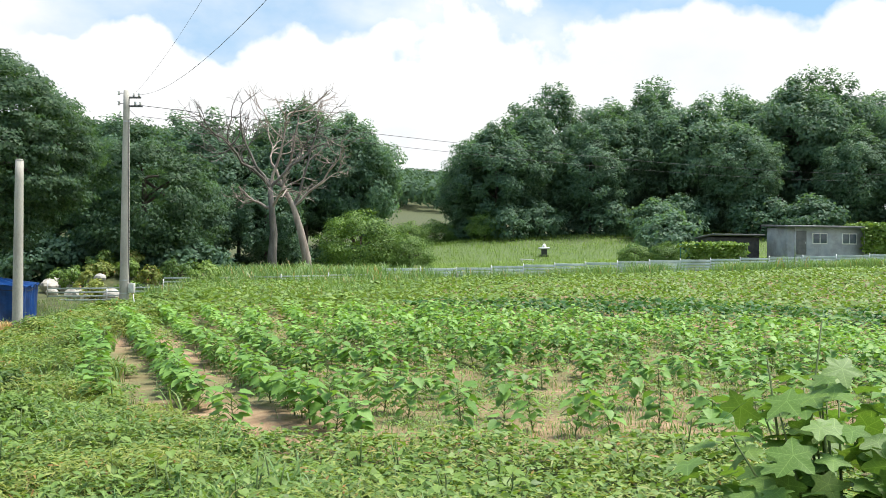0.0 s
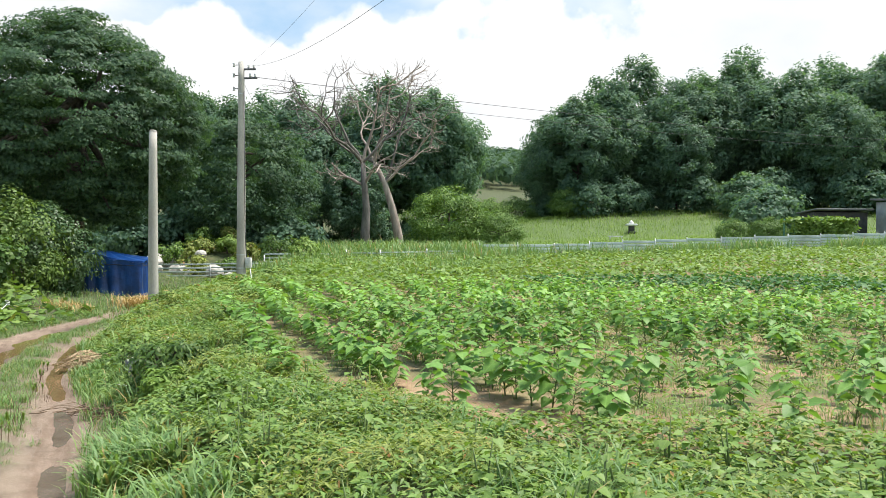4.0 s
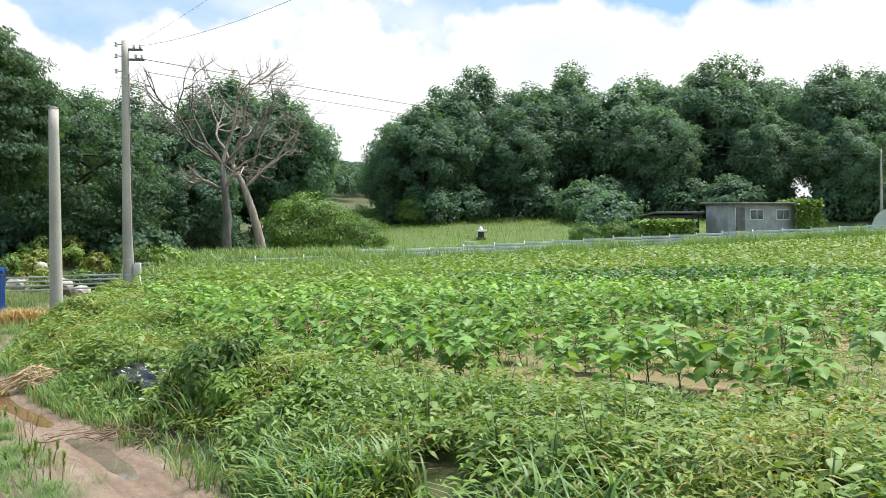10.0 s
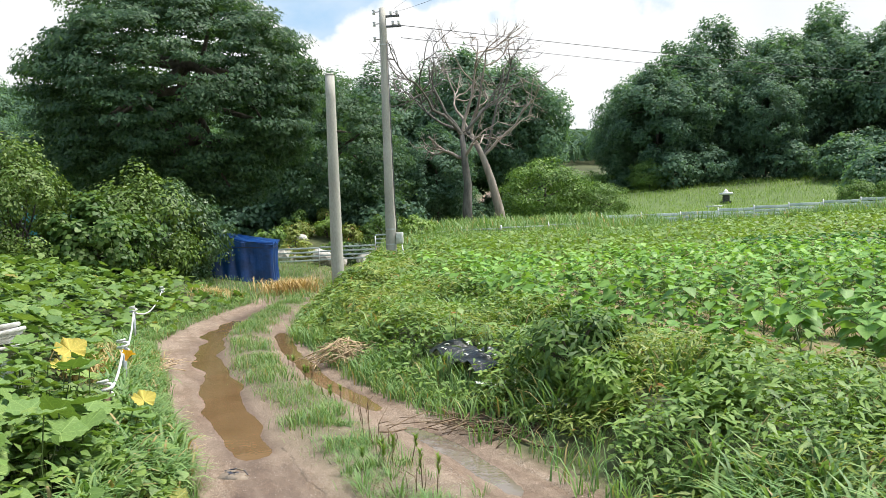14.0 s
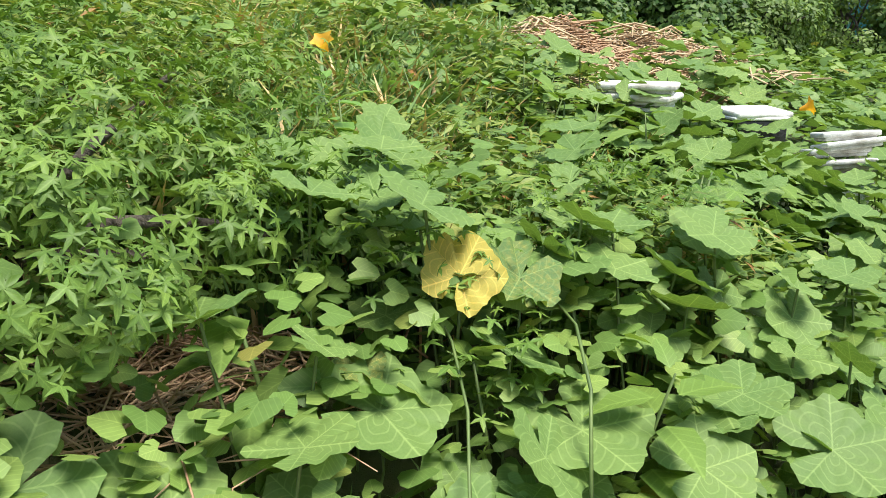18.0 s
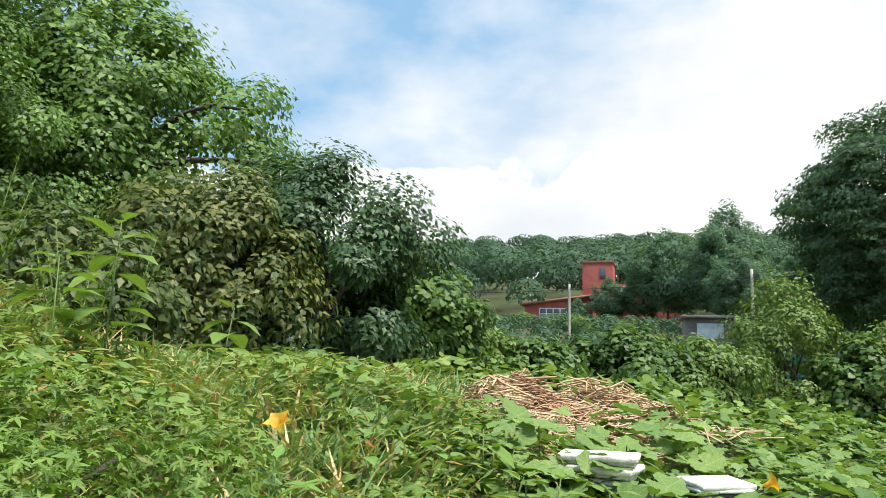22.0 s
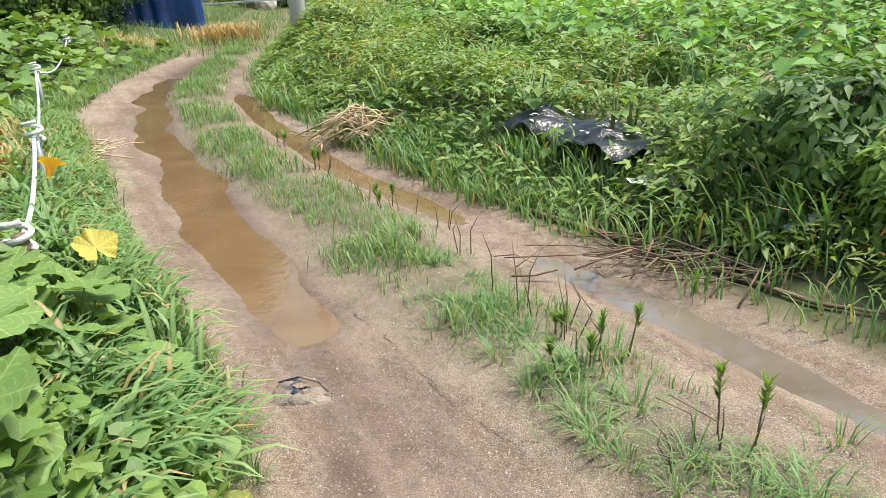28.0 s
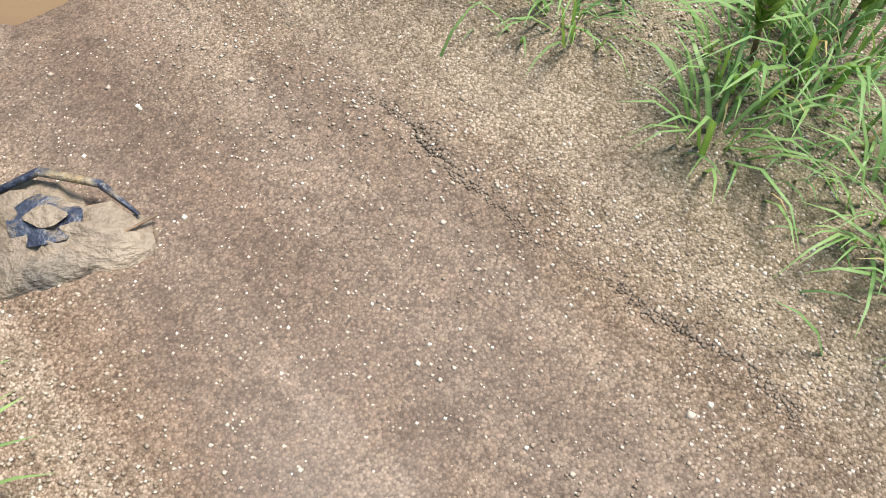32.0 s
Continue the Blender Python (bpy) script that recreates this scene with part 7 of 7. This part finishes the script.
# climbing vine with three-fold leaves heaped on the slope
for i, (x, y, r, h) in enumerate(((-9.5, 4.85, 0.6, 0.32), (-10.2, 5.1, 0.75, 0.38), (-10.2, 4.45, 0.5, 0.28), (-11.3, 4.2, 0.7, 0.25))):
    leaf_bush("vine_heap", x, y, gz(x, y), (r, r, h), 2600 if i < 2 else 1300, 0.06 if i < 2 else 0.09, "cut_leaf" if i < 2 else "bean", "heap of weeds with finely cut green leaves" if i < 2 else "heap of climbing vine with pale green leaves", 500 + i, CUT5 if i < 2 else VINE_LEAF, "vine", 40)
# feathery tall weeds on the slope's crest
for i, (x, y, h) in enumerate(((-12.6, 4.9, 1.3), (-12.9, 5.5, 1.1), (-12.0, 4.2, 1.2), (-13.6, 5.8, 1.2), (-13.2, 4.6, 1.4))):
    t = thing("feathery_weed", x, y, gz(x, y), "tall feathery grey-green weed on the slope", "weed", "feathery weeds")
    rg = np.random.default_rng(600 + i)
    for s in range(7):
        a = rg.uniform(0, 6.28)
        top = np.array([np.cos(a) * 0.3, np.sin(a) * 0.3, h * rg.uniform(0.7, 1)])
        g = Geo()
        q = 130
        u = rg.uniform(0.2, 1, q)
        b = rg.uniform(0, 6.28, q)
        g.leaves(LANCE, top * np.stack([u, u, u], 1), np.stack([np.cos(b), np.sin(b), np.full(q, 0.9)], 1), np.stack([-np.cos(b), -np.sin(b), np.full(q, 0.6)], 1), 0.1 * (1.3 - u))
        st = part("stem", Geo().tube([(0, 0, 0), top * 0.5 + [0.01, 0, 0], top], (0.007, 0.005, 0.002), 5), M["stem"], t)
        part("frond", g, M["weed"], st)

# withered pumpkin leaves and blossoms
RAGGED = (PUMPKIN[0] * [1, 1, 0.8] + np.stack([0 * PUMPKIN[0][:, 0], 0 * PUMPKIN[0][:, 0], 0.07 * np.sin(PUMPKIN[0][:, 0] * 17 + PUMPKIN[0][:, 1] * 11) + 0.04 * np.sin(PUMPKIN[0][:, 0] * 31)], 1), PUMPKIN[1])
for x, y, z, s, mat, up in ((-9.0, 5.76, 1.1, 0.2, "pumpkin_yellow", (0.75, -0.2, 0.65)), (-8.98, 5.92, 1.08, 0.2, "pumpkin_half", (0.6, 0.1, 0.8)), (-9.0, 5.5, 0.92, 0.12, "pumpkin_half", (0.4, 0, 1)), (-8.43, 8.06, 0.22, 0.17, "pumpkin_half", (0.25, -0.35, 1)), (-9.3, 9.35, 0.5, 0.17, "pumpkin_yellow", (0.4, -0.5, 1)), (-9.2, 9.0, 0.42, 0.14, "pumpkin_half", (0.5, -0.3, 1)), (-10.3, 10.0, 0.78, 0.26, "pumpkin_yellow", (0.4, -0.5, 1)), (-10.1, 9.6, 0.72, 0.2, "pumpkin_yellow", (0.2, -0.3, 1)), (-8.5, 8.0, 0.24, 0.13, "pumpkin_half", (0.5, 0, 1))):
    r = rng.uniform(0, 6.28)
    ah = Vector((math.cos(r), math.sin(r), -0.2))
    ah = (ah - Vector(up).normalized() * ah.dot(Vector(up).normalized())).normalized()
    part("withered_leaf", Geo().leaves(RAGGED, [[0, 0, 0]], [[0, 1, 0]], [[0, 0, 1]], 1.0), M[mat], vine, "withered yellow pumpkin leaf with brown edges", at=aim(Vector((x - vx, y - vy, z - vz)) - ah * 0.42 * s, ah, up, s))
    part("stalk", Geo().tube([(x - vx - 0.03, y - vy, gz(x, y) - vz), (x - vx, y - vy, z - vz - 0.01)], 0.004, 5), M["stem"], vine)
# the largest leaves by the last bend of the walk
for x, y, z, s in ((-8.89, 5.5, 0.86, 0.29), (-8.76, 5.95, 0.76, 0.32), (-8.8, 5.02, 0.8, 0.3), (-8.88, 4.8, 0.88, 0.28), (-9.12, 5.62, 0.98, 0.18), (-8.75, 6.38, 0.74, 0.3), (-8.6, 6.18, 0.68, 0.24), (-8.95, 6.32, 0.86, 0.22), (-9.1, 6.1, 0.98, 0.2), (-8.62, 5.62, 0.68, 0.26), (-8.58, 6.62, 0.62, 0.28), (-8.85, 6.75, 0.76, 0.26), (-9.2, 6.5, 0.96, 0.22), (-8.62, 7.0, 0.56, 0.28), (-8.9, 7.15, 0.7, 0.26), (-8.78, 5.3, 0.74, 0.2), (-8.85, 7.9, 0.5, 0.27), (-8.68, 7.75, 0.44, 0.26), (-8.95, 8.1, 0.52, 0.24), (-11.5, 6.0, 1.5, 0.28), (-11.7, 6.6, 1.5, 0.3), (-11.6, 6.95, 1.48, 0.28), (-11.2, 6.55, 1.4, 0.26), (-11.75, 7.2, 1.5, 0.28), (-11.45, 7.2, 1.44, 0.26), (-10.6, 5.8, 1.3, 0.24), (-11.8, 6.9, 1.58, 0.3), (-11.4, 6.8, 1.5, 0.28), (-11.9, 7.5, 1.5, 0.28)):
    r = rng.uniform(0, 6.28)
    up = Vector((0.42 + rng.normal(0, 0.15), -0.1 + rng.normal(0, 0.2), 1.0)).normalized()
    ah = Vector((math.cos(r), math.sin(r), 0.0))
    ah = (ah - up * ah.dot(up)).normalized()
    ob = new("leaf", PM)
    ob.parent = vine
    ob.matrix_basis = aim(Vector((x - vx, y - vy, z - vz)) - ah * 0.42 * s, ah, tuple(up), s)
    part("leaf_stalk", Geo().tube([(x - vx - 0.05, y - vy, gz(x, y) - vz), (x - vx - 0.03, y - vy + 0.02, (gz(x, y) + z) / 2 - vz), (x - vx, y - vy, z - vz - 0.02)], 0.0035, 5, cap=False), M["stem"], vine)
for x, y, z in ((-8.24, 6.23, 0.66), (-10.49, 6.0, 1.56), (-8.65, 8.23, 0.24), (-10.3, 8.6, 1.25), (-9.4, 9.3, 0.8)):
    k = 10
    a = np.arange(k) * 2 * np.pi / k
    prof = [(0.008, 0.0), (0.016, 0.03), (0.025, 0.05), (0.048, 0.066)]
    vv = np.array([[r * (1 + (0.25 * np.cos(5 * b) if j == 3 else 0)) * np.cos(b), r * (1 + (0.25 * np.cos(5 * b) if j == 3 else 0)) * np.sin(b), h] for j, (r, h) in enumerate(prof) for b in a])
    f = []
    for j in range(3):
        for i in range(k):
            p, q = j * k + i, j * k + (i + 1) % k
            f += [(p, q, q + k), (p, q + k, p + k)]
    part("blossom", Geo().add(vv, f, 0, np.full((len(vv), 2), 0.3)), M["orange_petal"], vine, "orange pumpkin blossom", smooth=True, at=pose(x - vx, y - vy, z - vz, rng.uniform(20, 70), 0, rng.uniform(0, 360)))
# leaves in front of the boxes
for x, y, z in [(-10.3 + rng.uniform(-0.25, 0.5), 7.75 + rng.uniform(-0.3, 0.9), 0) for _ in range(70)]:
    ob = new("leaf", PM)
    ob.parent = vine
    ob.matrix_basis = pose(x - vx, y - vy, 1.04 + 0.13 * rng.uniform(-1, 1) - 0.14 * (y - 7.7) - vz, rng.normal(-10, 18), rng.normal(0, 18), rng.uniform(0, 360)) @ Matrix.Scale(rng.uniform(0.16, 0.27), 4)
for bx, by, top in ((-10.92, 8.0, 1.38), (-10.8, 8.83, 1.2), (-10.65, 9.53, 1.05)):
    for i in range(5):
        u, w = rng.uniform(0.15, 0.5), rng.uniform(-0.3, 0.3)
        ob = new("leaf", PM)
        ob.parent = vine
        ob.matrix_basis = pose(bx + 0.7 * u + 0.7 * w - vx, by - 0.7 * u + 0.7 * w - vy, top - rng.uniform(0.1, 0.3) - vz, rng.normal(-15, 20), rng.normal(0, 20), rng.uniform(0, 360)) @ Matrix.Scale(rng.uniform(0.16, 0.25), 4)
# vine runners with tendrils
for i in range(9):
    a, b = (-8.3 - 0.28 * i, 5.3 + 0.45 * i), (-9.6 - 0.2 * i, 6.0 + 0.5 * i)
    t = np.linspace(0, 1, 9)
    pts = [(a[0] + (b[0] - a[0]) * u - vx, a[1] + (b[1] - a[1]) * u + 0.1 * np.sin(u * 5 + i) - vy, gz(a[0] + (b[0] - a[0]) * u, a[1] + (b[1] - a[1]) * u) + 0.4 + 0.08 * np.sin(u * 7 + i) - vz) for u in t]
    part("runner", Geo().tube(pts, np.linspace(0.005, 0.0025, 9), 5), M["stem"], vine, smooth=True)

# white feed sack under the shrub
sk = thing("white_sack", -13.7, 8.3, gz(-13.7, 8.3), "crumpled white plastic sack under the shrubs", "sack")
bm = bmesh.new()
bmesh.ops.create_icosphere(bm, subdivisions=3, radius=0.16)
for v_ in bm.verts:
    v_.co *= 1 + 0.3 * noise.noise(v_.co * 9)
    v_.co.z = v_.co.z * 1.2 + 0.15
me = bpy.data.meshes.new("sack_body")
bm.to_mesh(me)
bm.free()
me.materials.append(M["white_plastic"])
part("sack_body", me, None, sk)

# ---- on the track ----
# muddy rubber sack half buried at the rut
ts = thing("muddy_sack", -8.45, 8.91, gz(-8.45, 8.91) + 0.002, "torn muddy sack with a navy rubber patch in the rut", "sack", rz=-20, scale=0.62)
ts.scale.z = 0.42
k = 22
a = np.arange(k) * 2 * np.pi / k
vv, f = [(0, 0, 0.055)], []
for j, (r, h) in enumerate(((0.06, 0.06), (0.11, 0.05), (0.15, 0.025), (0.17, -0.02))):
    for b in a:
        w = 1 + 0.22 * math.sin(b * 3 + 1) + 0.1 * math.sin(b * 7 + j)
        vv.append((r * w * 1.1 * math.cos(b), r * w * 0.8 * math.sin(b), h + 0.018 * math.sin(b * 5 + j * 2)))
for i in range(k):
    f.append((0, 1 + i, 1 + (i + 1) % k))
    for j in range(3):
        p, q = 1 + j * k + i, 1 + j * k + (i + 1) % k
        f += [(p, p + k, q + k), (p, q + k, q)]
part("cloth", Geo().add(vv, f), M["mud_bag"], ts, smooth=True)
vv = [(0.0, 0.02, 0.085)] + [(0.075 * (1 + 0.12 * math.sin(3 * b)) * math.cos(b), 0.02 + 0.06 * math.sin(b), 0.062 + 0.012 * math.sin(b * 4)) for b in a]
part("rubber_patch", Geo().add(vv, [(0, 1 + i, 1 + (i + 1) % k) for i in range(k)]), M["navy_cloth"], ts, "navy rubber patch crusted with mud", smooth=True)
vv = [(0.01, 0.02, 0.092)] + [(0.01 + 0.04 * (1 + 0.2 * math.sin(4 * b)) * math.cos(b), 0.022 + 0.026 * math.sin(b), 0.086 + 0.004 * math.sin(b * 5)) for b in a]
part("mud_crust", Geo().add(vv, [(0, 1 + i, 1 + (i + 1) % k) for i in range(k)]), M["mud_bag"], ts, "dried tan mud on the rubber", smooth=True)
part("torn_edge", Geo().tube([(-0.16, 0.06, 0.04), (-0.05, 0.13, 0.07), (0.08, 0.12, 0.06), (0.17, 0.07, 0.03)], (0.008, 0.012, 0.01, 0.004), 5), M["navy_cloth"], ts, smooth=True)
part("loose_cord", Geo().tube([(0.16, -0.03, 0.02), (0.13, 0.0, 0.05), (0.17, 0.04, 0.03), (0.2, 0.08, 0.015)], 0.004, 4), M["twig"], ts)

# dry stalks and sprigs in the strip between the ruts
for i, (x, y, h, n_) in enumerate(((-8.2, 11.0, 0.2, 3), (-7.85, 10.3, 0.26, 3), (-7.72, 9.75, 0.36, 1), (-7.6, 9.5, 0.3, 2), (-7.45, 9.2, 0.26, 3), (-7.4, 9.05, 0.2, 2), (-7.5, 9.35, 0.22, 2), (-7.1, 8.42, 0.17, 4), (-7.2, 8.35, 0.1, 3), (-8.5, 11.4, 0.22, 3), (-8.0, 10.7, 0.2, 3), (-8.9, 12.0, 0.22, 3))):
    t = thing("dry_stalk", x, y, gz(x, y), "upright dead brown weed stalks in the track's middle", "weed", "dead stalks")
    for s in range(n_):
        q = rng.normal(0, 0.05, 2)
        part("stem", Geo().tube([(q[0], q[1], -0.02), (q[0] * 1.4 + rng.normal(0, 0.02), q[1] * 1.4, h * 0.5), (q[0] * 2 + rng.normal(0, 0.05), q[1] * 2, h * rng.uniform(0.7, 1.05))], (0.003, 0.0028, 0.0015), 5), M["twig"], t)
for i, (x, y, h, n_) in enumerate(((-7.05, 8.5, 0.26, 2), (-7.4, 9.0, 0.18, 4), (-7.5, 9.25, 0.12, 2), (-8.35, 11.2, 0.15, 3), (-9.0, 12.3, 0.15, 3), (-9.5, 13.2, 0.15, 3))):
    t = thing("green_sprig", x, y, gz(x, y), "small upright weed with narrow crowded leaves", "weed", "sprigs on the track")
    for s in range(n_):
        q = rng.normal(0, 0.03 if n_ < 4 else 0.07, 2)
        hh = h * rng.uniform(0.6, 1.0)
        st = part("stem", Geo().tube([(q[0], q[1], -0.02), (q[0] * 1.2, q[1] * 1.2, hh * 0.9)], (0.004, 0.003), 5), M["twig"], t)
        k = 46
        u, b = rng.uniform(0.5, 1, k), rng.uniform(0, 6.28, k)
        part("tuft", Geo().leaves(LANCE, np.stack([q[0] * 1.2 + 0 * u, q[1] * 1.2 + 0 * u, hh * u], 1), np.stack([np.cos(b) * 0.5, np.sin(b) * 0.5, 0 * b + 0.9], 1), np.stack([-np.cos(b), -np.sin(b), 0 * b + 0.4], 1), rng.uniform(0.03, 0.06, k)), M["bean"], st)
# grass tussocks near the last steps
BLADE_MESH = [Geo().leaves((BLADE[0] * [w, 1, b], BLADE[1]), [[0, 0, 0]], [[0, 1, 0]], [[0, 0, 1]], 1.0).mesh("blade", M["grass"]) for w, b in ((0.9, 1.0), (1.2, 1.6), (0.8, 2.0))]
for i, (x, y, r, h, k) in enumerate(((-7.72, 9.08, 0.12, 0.13, 30), (-7.62, 8.84, 0.1, 0.15, 34), (-7.54, 8.93, 0.14, 0.15, 34), (-7.44, 8.9, 0.14, 0.17, 34), (-7.48, 8.68, 0.12, 0.13, 34), (-7.47, 8.58, 0.1, 0.14, 34), (-7.43, 8.48, 0.12, 0.14, 40), (-7.3, 8.68, 0.12, 0.16, 34), (-7.38, 8.41, 0.1, 0.12, 34), (-7.27, 8.28, 0.09, 0.11, 30), (-7.2, 8.4, 0.1, 0.15, 30), (-7.3, 9.1, 0.18, 0.15, 40), (-6.95, 8.2, 0.14, 0.15, 40), (-6.72, 8.52, 0.12, 0.14, 30), (-7.15, 8.02, 0.1, 0.12, 26),
                                     (-8.48, 8.4, 0.1, 0.13, 34), (-8.5, 8.22, 0.1, 0.14, 34), (-8.58, 8.6, 0.12, 0.14, 34), (-8.6, 8.05, 0.12, 0.17, 40), (-8.55, 7.8, 0.12, 0.18, 40), (-8.72, 8.45, 0.14, 0.2, 44), (-8.85, 8.2, 0.14, 0.22, 44), (-8.5, 7.55, 0.12, 0.22, 50), (-8.42, 7.3, 0.1, 0.2, 44), (-8.6, 7.2, 0.14, 0.26, 50), (-8.45, 6.95, 0.1, 0.22, 44), (-8.4, 6.75, 0.1, 0.22, 44), (-8.7, 7.5, 0.14, 0.26, 50), (-8.75, 7.8, 0.14, 0.26, 50), (-8.6, 7.4, 0.12, 0.24, 50))):
    t = thing("grass_tussock", x, y, gz(x, y), "tussock of coarse green crab grass on gravel", "grass", "grass tussocks")
    for s in range(k):
        a, q = rng.uniform(0, 6.28), rng.uniform(0, 1) ** 0.7 * r * 0.5
        part("blade", BLADE_MESH[rng.integers(3)], None, t, at=aim((math.cos(a) * q, math.sin(a) * q, -0.005), (math.cos(a), math.sin(a), rng.uniform(0.2, 1.5)), (-math.cos(a), -math.sin(a), 0.8), h * rng.uniform(0.4, 1.15)))
g = Geo()
y = rng.uniform(7.7, 11.0, 9000)
x = (xl(y) + xr(y)) / 2 + 0.06 + rng.normal(0, 0.13, len(y))
ok = (wob(x, y, 0.35, 2) > 0.0) & (rng.random(len(x)) < 0.5 + 0.4 * (y > 9.2))
x, y = x[ok], y[ok]
a = rng.uniform(0, 6.28, len(x))
g.leaves(FINE, np.stack([x, y, ground_z(x, y) - 0.003], 1), np.stack([np.cos(a), np.sin(a), rng.uniform(0.1, 0.9, len(x))], 1), np.stack([-np.cos(a) * 0.4, -np.sin(a) * 0.4, 0 * a + 1], 1), rng.uniform(0.04, 0.11, len(x)))
tagged(part("crab_grass", g, M["grass"]), "fine creeping grass in the middle of the track", "grass", kind="stuff")
# loose pebbles in the gravel
g = Geo()
oc = np.array([(1, 0, 0), (-1, 0, 0), (0, 1, 0), (0, -1, 0), (0, 0, 0.7), (0, 0, -0.7)], float)
of = np.array([(0, 2, 4), (2, 1, 4), (1, 3, 4), (3, 0, 4), (2, 0, 5), (1, 2, 5), (3, 1, 5), (0, 3, 5)])
y = np.concatenate([rng.uniform(7.6, 11.5, 24000), rng.uniform(7.9, 9.3, 34000)])
x = xl(y) + rng.uniform(-0.9, 2.0, len(y))
ok = (x < xf(y)) & (x > xe(y)) & ((np.abs(x - xl(y)) + 0.12 * wob(x, y, 0.3) > 0.3) | (rng.random(len(x)) < 0.4) & (y < 9.3)) & (np.abs(x - xr(y)) > 0.24) & (rng.random(len(x)) < (1.6 / np.maximum(1.6, y - 7.4)) ** 1.2)
x, y = x[ok], y[ok]
# a crack along the rut's shoulder, its shade laid on as dark grains
u = np.repeat(np.linspace(0, 1, 700), 3)
cy = 7.7 + 1.9 * u + rng.normal(0, 0.003, len(u))
cx = np.interp(cy, [7.7, 7.94, 8.2, 8.43, 8.52, 8.67, 8.86, 9.25, 9.6], [-7.4, -7.48, -7.56, -7.64, -7.68, -7.79, -7.93, -8.13, -8.33]) + 0.008 * np.sin(u * 31) + 0.005 * np.sin(u * 87) + 0.003 * np.sin(u * 211) + rng.normal(0, 0.005, len(u))
cs = rng.uniform(0.0015, 0.0048, len(u)) * (0.4 + 0.6 * np.sin(u * 17) ** 2)
cg = Geo().add((np.stack([cx, cy, ground_z(cx, cy)], 1)[:, None] + oc[None] * cs[:, None, None]).reshape(-1, 3), (of[None] + (np.arange(len(u)) * 6)[:, None, None]).reshape(-1, 3))
tagged(part("washed_line", cg, M["crack_dark"]), "thin crack along the rut, its shade laid on as dark grains", "gravel", kind="stuff")
s = rng.uniform(0.0014, 0.0036, len(x)) * (1 + 0.9 * (rng.random(len(x)) < 0.02))
jit = rng.uniform(0.6, 1.3, (len(x), 6, 1))
pts = np.stack([x, y, ground_z(x, y)], 1)[:, None] + oc[None] * jit * s[:, None, None]
g.add(pts.reshape(-1, 3), (of[None] + (np.arange(len(x)) * 6)[:, None, None]).reshape(-1, 3))


def pebble_material():
    m, n, l, p = material("gravel_grain", 0.85)
    ge = n.new("ShaderNodeNewGeometry")
    l.new(ramp(n, l, ge.outputs["Random Per Island"], [(0.0, (0.18, 0.135, 0.1)), (0.3, (0.33, 0.26, 0.2)), (0.8, (0.46, 0.38, 0.31)), (1.0, (0.55, 0.5, 0.44))]).outputs["Color"], p.inputs["Base Color"])
    return m


tagged(part("gravel", g, pebble_material()), "loose coarse sand and gravel grains on the track", "gravel", kind="stuff")
# dry orange grass by the bushes, dry grass by the stakes
g = Geo()
for cx, cy, r, k, h in ((-13.6, 25.3, 0.7, 260, 0.5), (-11.0, 11.6, 0.35, 170, 0.3), (-11.6, 13.0, 0.35, 100, 0.28), (-14.6, 22.6, 0.6, 120, 0.3)):
    blades(g, cx + rng.normal(0, r * 0.5, k), cy + rng.normal(0, r * 0.5, k), np.full(k, h), 4, 0.05)
tagged(part("dry_grass", g, M["dry_grass"]), "dry orange grass tufts beside the bushes", "grass", kind="stuff")
# tiny white flowers on the bank
g = Geo()
x, y = strip(2600, 6, 24, 0.3, 2.6)
ok = wob(x, y, 0.9, 3) > 0.35
x, y = x[ok], y[ok]
g.leaves(TINY5, np.stack([x, y, ground_z(x, y) + bank_h(x, y) + 0.03], 1), np.stack([np.cos(x * 50), np.sin(x * 50), 0 * x], 1), np.stack([0 * x + 0.1, 0 * x - 0.3, 0 * x + 1], 1), 0.025)
tagged(part("small_flowers", g, M["white_petal"]), "scattered tiny white wild flowers on the bank", "flowers", kind="stuff")

# shrubs of the ornamental garden behind the tarpaulin
for i, (x, y, r, h, mat) in enumerate(((-18.6, 41.0, 0.9, 0.7, "weed_yellow"), (-17.0, 42.2, 0.8, 0.6, "bright_tree"), (-15.6, 41.5, 0.7, 0.6, "shrub_dark"), (-14.4, 42.5, 0.9, 0.7, "vine"), (-20.2, 42.0, 0.9, 0.8, "bright_tree"), (-13.0, 43.0, 0.8, 0.6, "bean"), (-12.3, 40.3, 0.8, 0.5, "bean"), (-19.6, 44.6, 0.7, 0.5, "weed_yellow"), (-18.2, 45.2, 0.6, 0.5, "bean"), (-17.0, 45.4, 0.7, 0.5, "weed_yellow"), (-20.2, 46.2, 0.8, 0.6, "bright_tree"), (-18.8, 47.0, 0.7, 0.6, "weed_yellow"), (-16.2, 46.6, 0.7, 0.6, "vine"))):
    leaf_bush("garden_shrub", x, y, gz(x, y), (r, r, h), 900, 0.16, mat, "small clipped shrub in the planted garden bank", 700 + i, OV4, "shrub", 24, "garden shrubs")
